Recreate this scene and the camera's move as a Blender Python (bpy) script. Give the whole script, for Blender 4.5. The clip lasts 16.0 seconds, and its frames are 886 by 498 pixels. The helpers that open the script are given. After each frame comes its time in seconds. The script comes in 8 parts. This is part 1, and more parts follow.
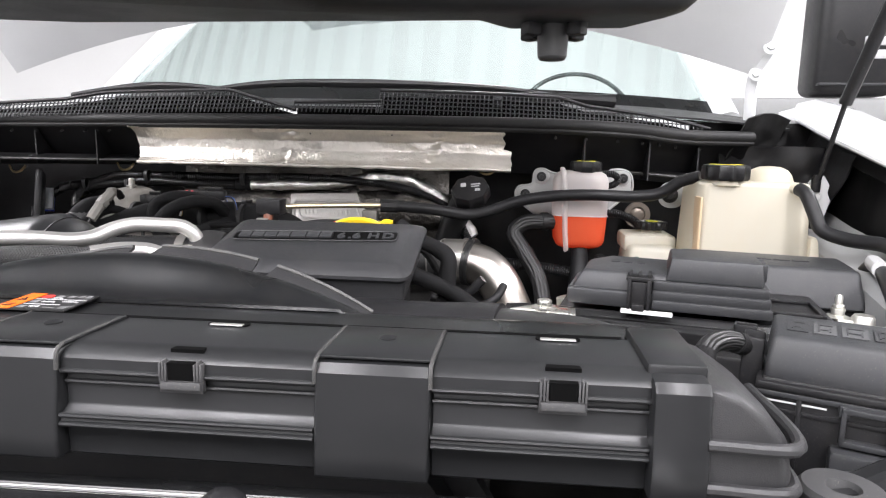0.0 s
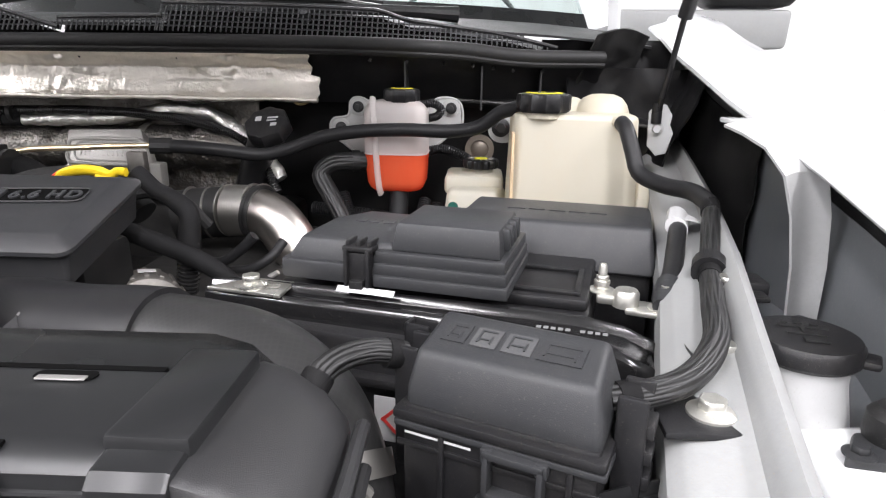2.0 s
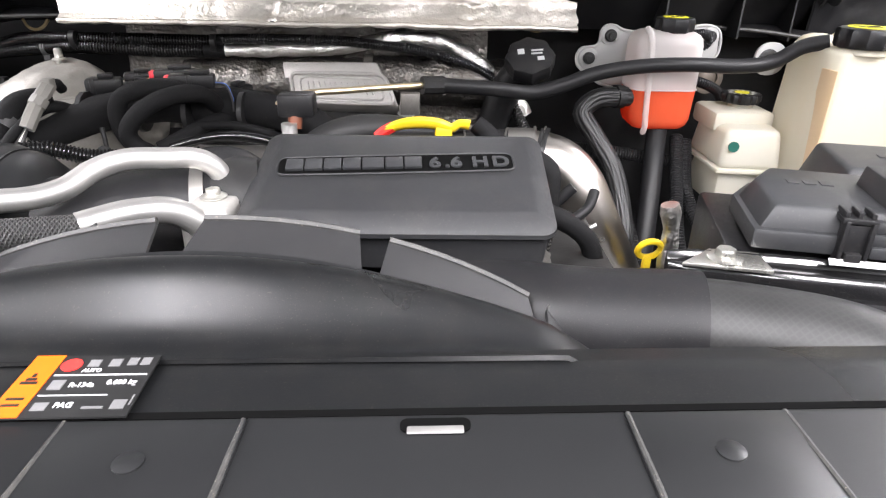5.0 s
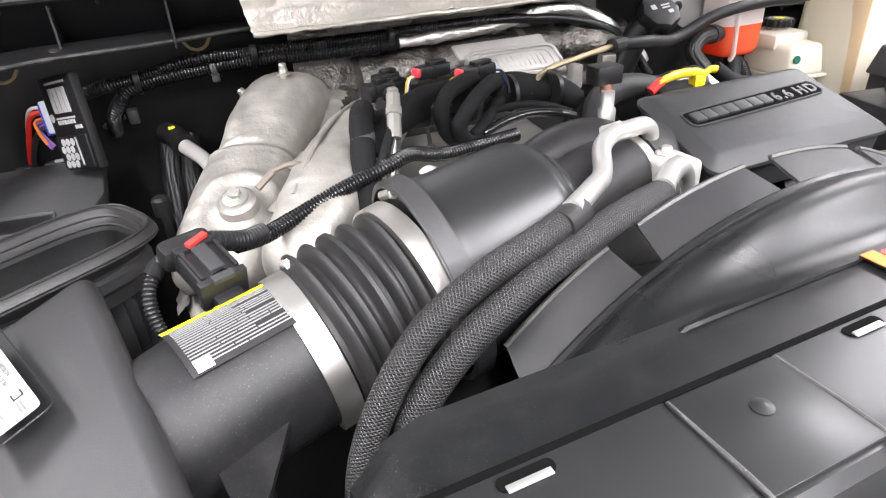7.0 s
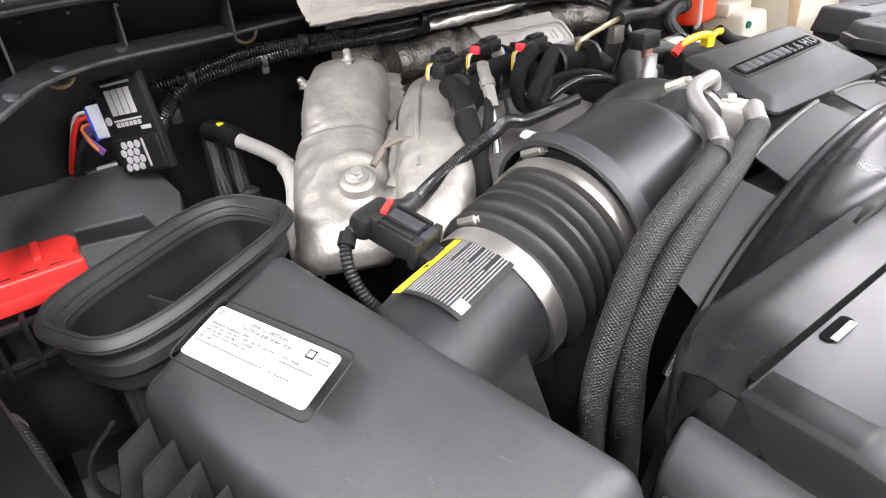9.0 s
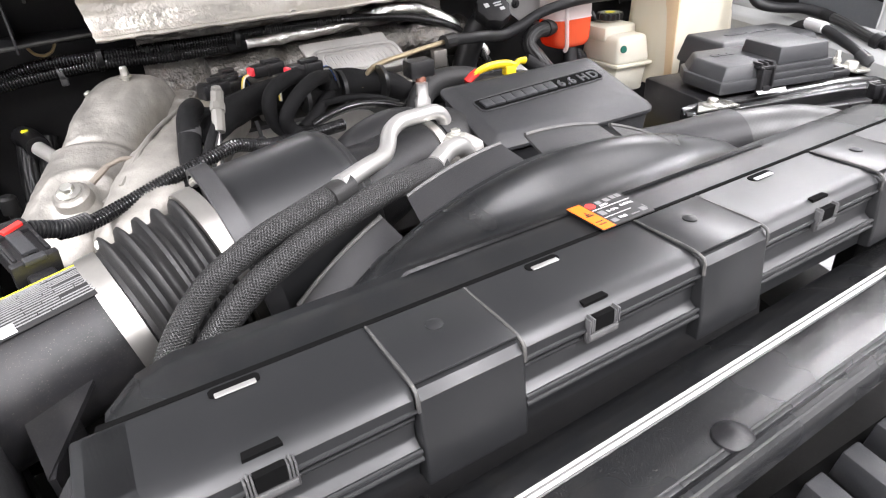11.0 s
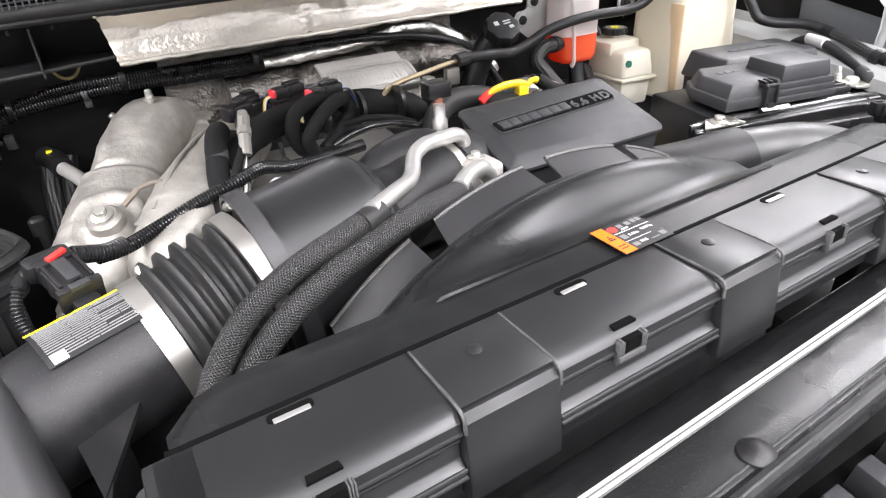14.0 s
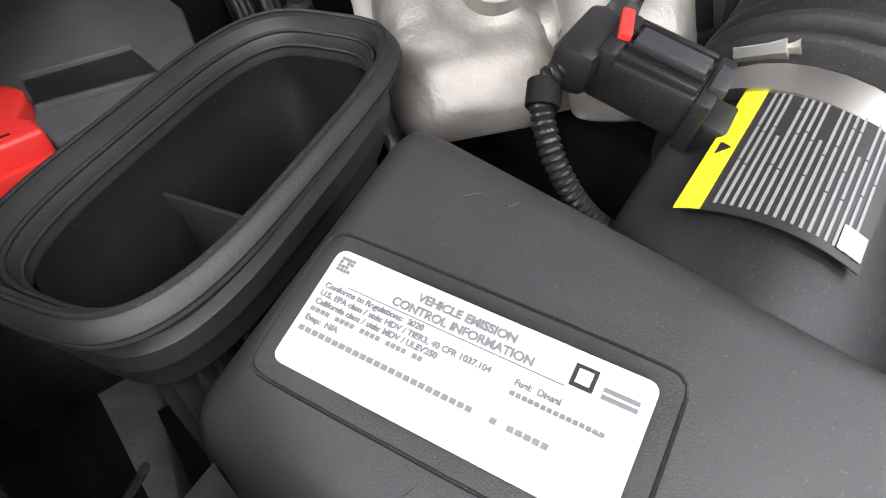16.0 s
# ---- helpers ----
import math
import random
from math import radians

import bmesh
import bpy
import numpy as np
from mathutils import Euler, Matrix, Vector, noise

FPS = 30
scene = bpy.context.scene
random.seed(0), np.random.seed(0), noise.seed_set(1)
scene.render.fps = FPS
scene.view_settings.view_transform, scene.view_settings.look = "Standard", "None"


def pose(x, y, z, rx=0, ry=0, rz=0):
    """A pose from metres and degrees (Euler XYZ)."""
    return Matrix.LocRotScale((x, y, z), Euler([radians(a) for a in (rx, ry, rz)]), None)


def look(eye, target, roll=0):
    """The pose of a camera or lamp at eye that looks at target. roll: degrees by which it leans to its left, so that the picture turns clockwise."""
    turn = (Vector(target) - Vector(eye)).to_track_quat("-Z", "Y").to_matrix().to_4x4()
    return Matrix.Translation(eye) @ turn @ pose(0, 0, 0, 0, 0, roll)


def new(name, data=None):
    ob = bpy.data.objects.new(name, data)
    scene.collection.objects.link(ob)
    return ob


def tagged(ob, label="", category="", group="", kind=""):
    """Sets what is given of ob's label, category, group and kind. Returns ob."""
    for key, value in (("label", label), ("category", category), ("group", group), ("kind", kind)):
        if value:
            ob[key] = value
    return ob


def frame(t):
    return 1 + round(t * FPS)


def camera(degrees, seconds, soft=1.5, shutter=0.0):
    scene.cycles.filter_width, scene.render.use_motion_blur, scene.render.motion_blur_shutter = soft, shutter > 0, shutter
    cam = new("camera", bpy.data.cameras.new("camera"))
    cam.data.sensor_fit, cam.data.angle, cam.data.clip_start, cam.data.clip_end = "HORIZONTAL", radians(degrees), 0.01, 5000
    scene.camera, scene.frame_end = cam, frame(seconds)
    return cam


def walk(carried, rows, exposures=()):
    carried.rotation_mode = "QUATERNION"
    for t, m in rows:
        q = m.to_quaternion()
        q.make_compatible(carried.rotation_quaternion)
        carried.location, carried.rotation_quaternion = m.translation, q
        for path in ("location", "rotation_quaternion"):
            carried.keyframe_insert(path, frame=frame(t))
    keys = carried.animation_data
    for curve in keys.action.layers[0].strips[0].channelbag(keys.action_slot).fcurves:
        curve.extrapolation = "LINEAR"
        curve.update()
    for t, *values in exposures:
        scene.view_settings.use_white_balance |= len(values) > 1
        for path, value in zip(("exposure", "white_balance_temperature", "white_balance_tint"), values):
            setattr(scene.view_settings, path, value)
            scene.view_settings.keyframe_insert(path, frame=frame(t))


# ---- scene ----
cam = camera(71.0, 16.0, 1.2)
PATH = [
    (0, (0.135, 0.1, 1.534), (-0.097, 2.06, 1.214), 1.1),
    (0.5, (0.257, 0.126, 1.501), (0.132, 2.095, 1.171), 0.6),
    (1, (0.254, 0.208, 1.526), (0.2, 2.17, 1.145), 0.5),
    (1.5, (0.304, 0.265, 1.546), (0.263, 2.212, 1.09), 0.5),
    (2, (0.398, 0.29, 1.553), (0.275, 2.204, 0.983), 0.7),
    (2.5, (0.432, 0.318, 1.568), (0.283, 2.207, 0.929), 1.0),
    (3, (0.443, 0.31, 1.587), (0.295, 2.188, 0.914), 1.1),
    (3.5, (0.35, 0.283, 1.603), (0.209, 2.155, 0.914), 1.1),
    (4, (0.187, 0.276, 1.602), (0.069, 2.126, 0.830), 1.1),
    (4.5, (0.035, 0.319, 1.588), (-0.009, 2.139, 0.738), 1.7),
    (5, (-0.104, 0.338, 1.597), (-0.058, 2.15, 0.729), 1.1),
    (5.2, (-0.176, 0.344, 1.604), (-0.074, 2.156, 0.723), 0.6),
    (7.3, (-0.882, 0.38, 1.652), (-0.112, 1.944, 0.672), -3.7),
    (7.5, (-0.947, 0.419, 1.653), (-0.103, 1.949, 0.68), -4.0),
    (8, (-1.04, 0.478, 1.656), (-0.1, 1.948, 0.678), -4.7),
    (8.2, (-1.06, 0.489, 1.654), (-0.102, 1.942, 0.668), -4.7),
    (10.3, (-0.892, 0.242, 1.657), (0.039, 1.691, 0.64), -3.8),
    (10.5, (-0.836, 0.219, 1.656), (0.064, 1.692, 0.647), -4.0),
    (11, (-0.686, 0.211, 1.666), (0.138, 1.735, 0.666), -3.5),
    (11.5, (-0.483, 0.226, 1.675), (0.28, 1.79, 0.69), -3.2),
    (12, (-0.321, 0.248, 1.673), (0.439, 1.818, 0.694), -2.4),
    (12.5, (-0.229, 0.229, 1.684), (0.536, 1.8, 0.711), -2.3),
    (13, (-0.289, 0.233, 1.686), (0.495, 1.794, 0.713), -2.3),
    (13.5, (-0.557, 0.212, 1.701), (0.241, 1.765, 0.725), -3.4),
    (14, (-0.72, 0.216, 1.7), (0.118, 1.736, 0.705), -3.7),
    (14.5, (-0.889, 0.244, 1.717), (0.016, 1.72, 0.716), -4.2),
    (15, (-1.052, 0.407, 1.676), (-0.082, 1.841, 0.674), -4.4),
    (15.5, (-1.079, 0.616, 1.617), (-0.12, 2.005, 0.544), -4.5),
    (16, (-1.03, 0.73, 1.538), (-0.273, 1.914, 0.115), -6.0),
]
walk(cam, [(t, look(eye, target, roll)) for t, eye, target, roll in PATH], [(0.0, -0.2), (0.5, -0.05), (1.0, -0.32), (2.0, -0.35), (3.0, -0.3), (3.5, -0.17), (4.0, 0.04), (5.0, 0.24), (7.5, 0.5), (8.0, 0.38), (10.5, 0.37), (11.0, 0.29), (12.5, 0.3), (13.5, 0.22), (14.5, 0.22), (15.3, 0.18), (16.0, -0.28)])
# ---- world and lights ----
world = bpy.data.worlds.new("world")
scene.world = world
world.use_nodes = True
world.node_tree.nodes["Background"].inputs[0].default_value = (0.9, 0.95, 1.0, 1)
world.node_tree.nodes["Background"].inputs[1].default_value = 0.06


def area_lamp(name, x, y, z, sx, sy, watts, tint=(0.985, 0.955, 1.0), target=None):
    data = bpy.data.lights.new(name, "AREA")
    data.shape, data.size, data.size_y, data.energy, data.color = "RECTANGLE", sx, sy, watts, tint
    ob = new(name, data)
    ob.matrix_world = look((x, y, z), target or (x, y + 0.001, 0))
    return ob


# Unseen lights; the first is added to brighten the bay's dark left side.
LAMPS = [(-5.7, -0.6), (-3.6, -1.4), (-1.3, -1.4), (1.0, -1.4), (3.4, -1.4), (-3.8, 1.9), (3.6, 1.9), (-2.6, -4.8), (0.2, -4.8), (3.0, -4.8), (0.0, 4.6), (4.6, 4.6)]
# The y -4.8 row is added to light the wall mirrored in the foil.
for lx, ly in LAMPS:
    area_lamp("ceiling_lamp", lx, ly, 4.10, 0.35, 2.2, 230 if ly < 3 else 110)

# ---- materials ----


def nodes_of(name):
    m = bpy.data.materials.new(name)
    m.use_nodes = True
    t = m.node_tree
    return m, t, t.nodes["Principled BSDF"]


def link(t, a, b):
    t.links.new(a, b)


def noise_node(t, scale, detail=4.0, rough=0.6, coord="Position", stretch=None):
    n = t.nodes.new("ShaderNodeTexNoise")
    n.inputs["Scale"].default_value, n.inputs["Detail"].default_value, n.inputs["Roughness"].default_value = scale, detail, rough
    if coord == "Position":
        src = t.nodes.new("ShaderNodeNewGeometry").outputs["Position"]
    else:
        src = t.nodes.new("ShaderNodeTexCoord").outputs[coord]
    if stretch:
        mp = t.nodes.new("ShaderNodeMapping")
        mp.inputs["Scale"].default_value = stretch
        link(t, src, mp.inputs["Vector"])
        src = mp.outputs["Vector"]
    link(t, src, n.inputs["Vector"])
    return n


def remap(t, sock, a, b, lo, hi):
    r = t.nodes.new("ShaderNodeMapRange")
    r.inputs["From Min"].default_value, r.inputs["From Max"].default_value = a, b
    r.inputs["To Min"].default_value, r.inputs["To Max"].default_value = lo, hi
    link(t, sock, r.inputs["Value"])
    return r.outputs["Result"]


def mixed(t, fac, a, b):
    m = t.nodes.new("ShaderNodeMix")
    m.data_type = "RGBA"
    for i, v in ((6, a), (7, b)):
        if isinstance(v, tuple):
            m.inputs[i].default_value = (*v, 1)
        else:
            link(t, v, m.inputs[i])
    if isinstance(fac, float):
        m.inputs[0].default_value = fac
    else:
        link(t, fac, m.inputs[0])
    return m.outputs[2]


def surface(name, base, rough=0.5, metal=0.0, var=0.12, large=9.0, fine=160.0, bump=0.0, bump_scale=600.0,
            dust=0.0, dust_color=(0.30, 0.27, 0.22), rough_var=0.12, spec=0.5, coat=0.0, stretch=None, coord="Position"):
    """A painted, moulded or cast surface: two scales of tone, fine relief, dust in patches."""
    m, t, p = nodes_of(name)
    big, small = noise_node(t, large, 3, 0.55), noise_node(t, fine, 5, 0.65, coord, stretch)
    low, high = tuple(c * (1 - var) for c in base), tuple(min(1, c * (1 + var)) for c in base)
    tone = mixed(t, remap(t, big.outputs["Fac"], 0.3, 0.7, 0, 1), low, high)
    tone = mixed(t, remap(t, small.outputs["Fac"], 0.3, 0.75, 0, 0.5), tone, tuple(c * (1 - 1.3 * var) for c in base))
    if dust:
        d, sp = noise_node(t, 30.0, 6, 0.75), noise_node(t, 750.0, 2, 0.5)
        film = remap(t, d.outputs["Fac"], 0.45, 0.85, 0, dust * 0.7)
        speck = remap(t, sp.outputs["Fac"], 0.64, 0.74, 0, min(0.9, dust * 3.0))
        tone = mixed(t, film, tone, dust_color)
        tone = mixed(t, speck, tone, dust_color)
    link(t, tone, p.inputs["Base Color"])
    link(t, remap(t, big.outputs["Fac"], 0.25, 0.75, max(0.02, rough - rough_var), min(1, rough + rough_var)), p.inputs["Roughness"])
    p.inputs["Metallic"].default_value, p.inputs["Specular IOR Level"].default_value = metal, spec
    if coat:
        p.inputs["Coat Weight"].default_value, p.inputs["Coat Roughness"].default_value = coat, 0.08
    if bump:
        b, n = t.nodes.new("ShaderNodeBump"), noise_node(t, bump_scale, 3, 0.6, coord, stretch)
        b.inputs["Strength"].default_value, b.inputs["Distance"].default_value = bump, 0.001
        link(t, n.outputs["Fac"], b.inputs["Height"])
        link(t, b.outputs["Normal"], p.inputs["Normal"])
    return m


def foil_like(name, base=(0.80, 0.77, 0.72), rough=0.24, dimple=0.6, scale=170.0, crease=0.7, dark=0.0, metal=1.0):
    m, t, p = nodes_of(name)
    v = t.nodes.new("ShaderNodeTexVoronoi")
    v.inputs["Scale"].default_value = scale
    link(t, t.nodes.new("ShaderNodeNewGeometry").outputs["Position"], v.inputs["Vector"])
    big = noise_node(t, 22, 4, 0.6)
    b1, b2 = t.nodes.new("ShaderNodeBump"), t.nodes.new("ShaderNodeBump")
    b1.inputs["Strength"].default_value, b1.inputs["Distance"].default_value = dimple, 0.0014
    b2.inputs["Strength"].default_value, b2.inputs["Distance"].default_value = crease, 0.012
    link(t, v.outputs["Distance"], b1.inputs["Height"])
    link(t, big.outputs["Fac"], b2.inputs["Height"])
    link(t, b2.outputs["Normal"], b1.inputs["Normal"])
    link(t, b1.outputs["Normal"], p.inputs["Normal"])
    soil = noise_node(t, 55, 6, 0.7)
    link(t, mixed(t, remap(t, soil.outputs["Fac"], 0.5, 0.78, 0, 0.35 + dark), base, (0.16, 0.13, 0.10)), p.inputs["Base Color"])
    link(t, remap(t, big.outputs["Fac"], 0.3, 0.7, rough - 0.06, rough + 0.12), p.inputs["Roughness"])
    p.inputs["Metallic"].default_value = metal
    return m


def milky(name, base, through_light=0.45, clear=0.0, rough=0.42, stain=(0.75, 0.6, 0.38), stained=0.25):
    """Blow-moulded polyethylene that lets light through."""
    m, t, p = nodes_of(name)
    n = noise_node(t, 14, 4, 0.6, stretch=(1, 1, 0.45))
    tone = mixed(t, remap(t, n.outputs["Fac"], 0.45, 0.75, 0, stained), base, stain)
    link(t, tone, p.inputs["Base Color"])
    p.inputs["Roughness"].default_value = rough
    tr, mx = t.nodes.new("ShaderNodeBsdfTranslucent"), t.nodes.new("ShaderNodeMixShader")
    link(t, tone, tr.inputs["Color"])
    mx.inputs[0].default_value = through_light
    link(t, p.outputs[0], mx.inputs[1])
    link(t, tr.outputs[0], mx.inputs[2])
    out = mx.outputs[0]
    if clear:
        tp, mx2 = t.nodes.new("ShaderNodeBsdfTransparent"), t.nodes.new("ShaderNodeMixShader")
        mx2.inputs[0].default_value = clear
        link(t, out, mx2.inputs[1])
        link(t, tp.outputs[0], mx2.inputs[2])
        out = mx2.outputs[0]
    link(t, out, t.nodes["Material Output"].inputs["Surface"])
    return m


def braided(name, base, light, rough=0.65, around=26.0, along=420.0, metal=0.0, depth=0.7):
    """Woven sleeve: two crossing wave sets over the tube's own length and girth."""
    m, t, p = nodes_of(name)
    uv = t.nodes.new("ShaderNodeTexCoord").outputs["UV"]
    sep = t.nodes.new("ShaderNodeSeparateXYZ")
    link(t, uv, sep.inputs[0])

    def math_node(op, a, b):
        n = t.nodes.new("ShaderNodeMath")
        n.operation = op
        for i, v in enumerate((a, b)):
            if isinstance(v, (int, float)):
                n.inputs[i].default_value = v
            elif v is not None:
                link(t, v, n.inputs[i])
        return n.outputs[0]

    a = math_node("MULTIPLY", sep.outputs[0], around * 6.2832)
    b = math_node("MULTIPLY", sep.outputs[1], along)
    one = math_node("SINE", math_node("ADD", a, b), None)
    two = math_node("SINE", math_node("SUBTRACT", a, b), None)
    h = math_node("MAXIMUM", one, two)
    big = noise_node(t, 30, 3, 0.6)
    link(t, mixed(t, remap(t, h, 0.2, 1.0, 0.0, 1.0), base, light), p.inputs["Base Color"])
    link(t, remap(t, big.outputs["Fac"], 0.3, 0.7, rough - 0.1, rough + 0.1), p.inputs["Roughness"])
    p.inputs["Metallic"].default_value = metal
    bp = t.nodes.new("ShaderNodeBump")
    bp.inputs["Strength"].default_value, bp.inputs["Distance"].default_value = depth, 0.0012
    link(t, h, bp.inputs["Height"])
    link(t, bp.outputs["Normal"], p.inputs["Normal"])
    return m


def glass_like(name, tint=(0.85, 0.95, 0.93)):
    m, t, p = nodes_of(name)
    p.inputs["Base Color"].default_value = (*tint, 1)
    p.inputs["Transmission Weight"].default_value, p.inputs["Roughness"].default_value, p.inputs["IOR"].default_value = 1.0, 0.0, 1.5
    return m


# Plastic darkened beyond BLACK so that shaded walls, gaps and insides go dark.
SHADEPLASTIC = surface("shade_dark_plastic", (0.0065, 0.0065, 0.0068), 0.5, spec=0.22, bump=0.3, bump_scale=900, dust=0.03, rough_var=0.12)
BLACK = surface("black_moulded_plastic", (0.010, 0.010, 0.011), 0.38, bump=0.25, bump_scale=1500, dust=0.05, spec=0.32)
GLOSSY = surface("glossy_black_enamel", (0.008, 0.008, 0.0085), 0.16, spec=0.5, var=0.1, bump=0.05, bump_scale=500, rough_var=0.06, dust=0.03)
SHROUD = surface("shroud_plastic", (0.0120, 0.0124, 0.0130), 0.34, bump=0.06, bump_scale=1600, rough_var=0.06, large=5, spec=0.45)
COVERM = surface("engine_cover_plastic", (0.016, 0.0165, 0.018), 0.44, spec=0.4, bump=0.30, bump_scale=1900, dust=0.05, rough_var=0.06)
GREYLID = surface("dark_grey_lid_plastic", (0.026, 0.027, 0.029), 0.42, spec=0.38, bump=0.25, bump_scale=1500, dust=0.05, rough_var=0.07)
AIRBOX = surface("airbox_plastic", (0.021, 0.021, 0.022), 0.42, bump=0.35, bump_scale=1300, dust=0.03, rough_var=0.08)
RUBBER = surface("black_rubber", (0.014, 0.014, 0.0142), 0.52, spec=0.32, bump=0.2, bump_scale=900, dust=0.05, rough_var=0.1)
CONE = surface("cone_plastic", (0.007, 0.0074, 0.008), 0.27, spec=0.30, bump=0.08, bump_scale=1200, dust=0.03, rough_var=0.1, large=6)
DARKCLIP = surface("dark_clip_plastic", (0.030, 0.030, 0.031), 0.4, dust=0.08)
CLIPGREY = surface("grey_clip_plastic", (0.060, 0.060, 0.061), 0.4, dust=0.1)
# Pale edges: some scuffs and dust, plus edge highlights put into the colour.
LITEDGE = surface("scuffed_lit_edge_plastic", (0.042, 0.042, 0.041), 0.5, var=0.3, large=60, dust=0.2)
BATLID = surface("scuffed_battery_lid", (0.062, 0.063, 0.065), 0.5, spec=0.45, bump=0.25, bump_scale=700, dust=0.10, rough_var=0.12, large=14)
GASKET = surface("dusty_rubber_gasket", (0.015, 0.0147, 0.0145), 0.50, bump=0.2, bump_scale=500, dust=0.03, rough_var=0.1)
STRIP = surface("cream_weather_strip", (0.60, 0.585, 0.55), 0.4, var=0.08, bump=0.2, bump_scale=300, dust=0.2)
HOSE = surface("hose_rubber", (0.012, 0.012, 0.013), 0.42, spec=0.25, bump=0.15, bump_scale=800, dust=0.03)
SHINYLOOM = surface("shiny_corrugated_loom", (0.010, 0.010, 0.0105), 0.22, spec=0.55, bump=0.0, dust=0.03)
TAN = surface("tan_wire", (0.36, 0.27, 0.13), 0.45, var=0.15)
LOOM = surface("corrugated_loom", (0.012, 0.012, 0.013), 0.36, spec=0.3, bump=0.0, dust=0.03)
TAPE = surface("cloth_loom_tape", (0.008, 0.008, 0.0085), 0.65, spec=0.14, bump=0.6, bump_scale=1400, dust=0.02)
CASTGREY = surface("cast_grey_alloy", (0.48, 0.465, 0.44), 0.5, metal=0.55, var=0.14, bump=0.4, bump_scale=380, dust=0.25)
DULLALLOY = surface("dull_grey_alloy", (0.20, 0.19, 0.175), 0.48, metal=0.7, var=0.25, large=50, bump=0.4, bump_scale=380, dust=0.3)
PALEPIPE = surface("pale_coated_pipe", (0.46, 0.45, 0.42), 0.45, var=0.12, dust=0.2)
DUSTY = surface("dusty_probe_sheath", (0.20, 0.17, 0.14), 0.5, metal=0.5, dust=0.2)
# Dark uneven metal for the masses low in the bay.
DARK = surface("plain_dark_metal", (0.014, 0.0135, 0.013), 0.6, metal=0.1, var=0.4, large=20, bump=0.5, bump_scale=160, dust=0.04)
WHITE = surface("white_body_paint", (0.78, 0.79, 0.79), 0.22, var=0.02, bump=0.0, rough_var=0.04, coat=0.6, dust=0.04)
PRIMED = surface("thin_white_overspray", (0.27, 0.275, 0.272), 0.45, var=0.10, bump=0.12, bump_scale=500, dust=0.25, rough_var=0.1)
ALU = surface("cast_aluminium", (0.56, 0.55, 0.53), 0.42, metal=0.9, var=0.12, bump=0.45, bump_scale=420, dust=0.2)
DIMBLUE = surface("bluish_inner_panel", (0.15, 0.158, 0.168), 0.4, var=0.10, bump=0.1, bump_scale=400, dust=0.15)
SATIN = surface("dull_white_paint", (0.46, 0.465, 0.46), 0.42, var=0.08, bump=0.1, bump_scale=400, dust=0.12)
# Near-black without sheen: paints the shade inside holes, gaps and recesses.
CAVITY = surface("cavity_shade_black", (0.003, 0.003, 0.003), 0.95, spec=0.05, var=0.2)
ALUTUBE = surface("drawn_aluminium_tube", (0.54, 0.53, 0.51), 0.38, metal=0.8, var=0.05, bump=0.08, bump_scale=300, dust=0.10)
STEEL = surface("brushed_stainless", (0.50, 0.47, 0.43), 0.30, metal=1.0, var=0.10, dust=0.1, bump=0.12, bump_scale=900, rough_var=0.05, stretch=(1, 1, 8))
ZINC = surface("zinc_fastener", (0.66, 0.65, 0.60), 0.35, metal=0.9, var=0.15, bump=0.2, bump_scale=300, dust=0.15)
CLAMP = surface("clamp_steel", (0.46, 0.445, 0.415), 0.42, metal=1.0, var=0.08, rough_var=0.06)
HEATSHIELD = surface("stamped_heat_shield", (0.36, 0.343, 0.312), 0.50, metal=0.62, var=0.2, large=40, bump=0.8, bump_scale=170, dust=0.30, dust_color=(0.23, 0.205, 0.175))
FOIL = foil_like("embossed_foil", (0.88, 0.83, 0.75), 0.34, 0.22, 170, 0.55, -0.24, metal=0.88)
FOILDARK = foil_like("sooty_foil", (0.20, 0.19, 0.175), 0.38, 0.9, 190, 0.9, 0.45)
CRINKLE = foil_like("crinkled_foil_sleeve", (0.90, 0.88, 0.84), 0.33, 0.5, 90, 1.0)
TANK = milky("yellowed_tank_plastic", (0.74, 0.70, 0.585), 0.42)
STAIN = milky("stained_tank_seam", (0.70, 0.55, 0.36), 0.3)
BOTTLE = milky("clear_bottle_plastic", (0.74, 0.70, 0.68), 0.35, 0.28, 0.3, (0.92, 0.70, 0.55), 0.2)
BRACKET = milky("white_bracket_plastic", (0.50, 0.50, 0.49), 0.3, 0.0, 0.4, (0.6, 0.56, 0.5), 0.12)
BRAKE = milky("brake_bottle_plastic", (0.68, 0.655, 0.565), 0.42, 0.0, 0.45)
COOLANT = milky("orange_coolant", (0.95, 0.16, 0.065), 0.55, 0.0, 0.25, (0.92, 0.24, 0.12), 0.35)
YELLOW = surface("yellow_plastic", (0.85, 0.60, 0.02), 0.4, var=0.06, dust=0.05)
YELLOWPRINT = surface("yellow_print", (0.80, 0.74, 0.03), 0.45, var=0.05)
BRIGHTYELLOW = surface("bright_yellow_print", (0.88, 0.80, 0.02), 0.4, var=0.03)
ORANGE = surface("orange_print", (0.78, 0.125, 0.004), 0.4, var=0.04)
PINKSEAL = surface("pink_red_seal", (0.85, 0.05, 0.07), 0.4, var=0.1)
RED = surface("red_plastic", (0.70, 0.03, 0.025), 0.42, var=0.10, dust=0.06)
PAPER = surface("white_label", (0.48, 0.48, 0.48), 0.42, var=0.03, rough_var=0.05, dust=0.05)
PRINT = surface("grey_label_print", (0.13, 0.13, 0.135), 0.5, var=0.1)
INK = surface("black_print", (0.012, 0.012, 0.012), 0.45, var=0.1)
GREYPRINT = surface("worn_white_print", (0.15, 0.15, 0.15), 0.5, var=0.2)
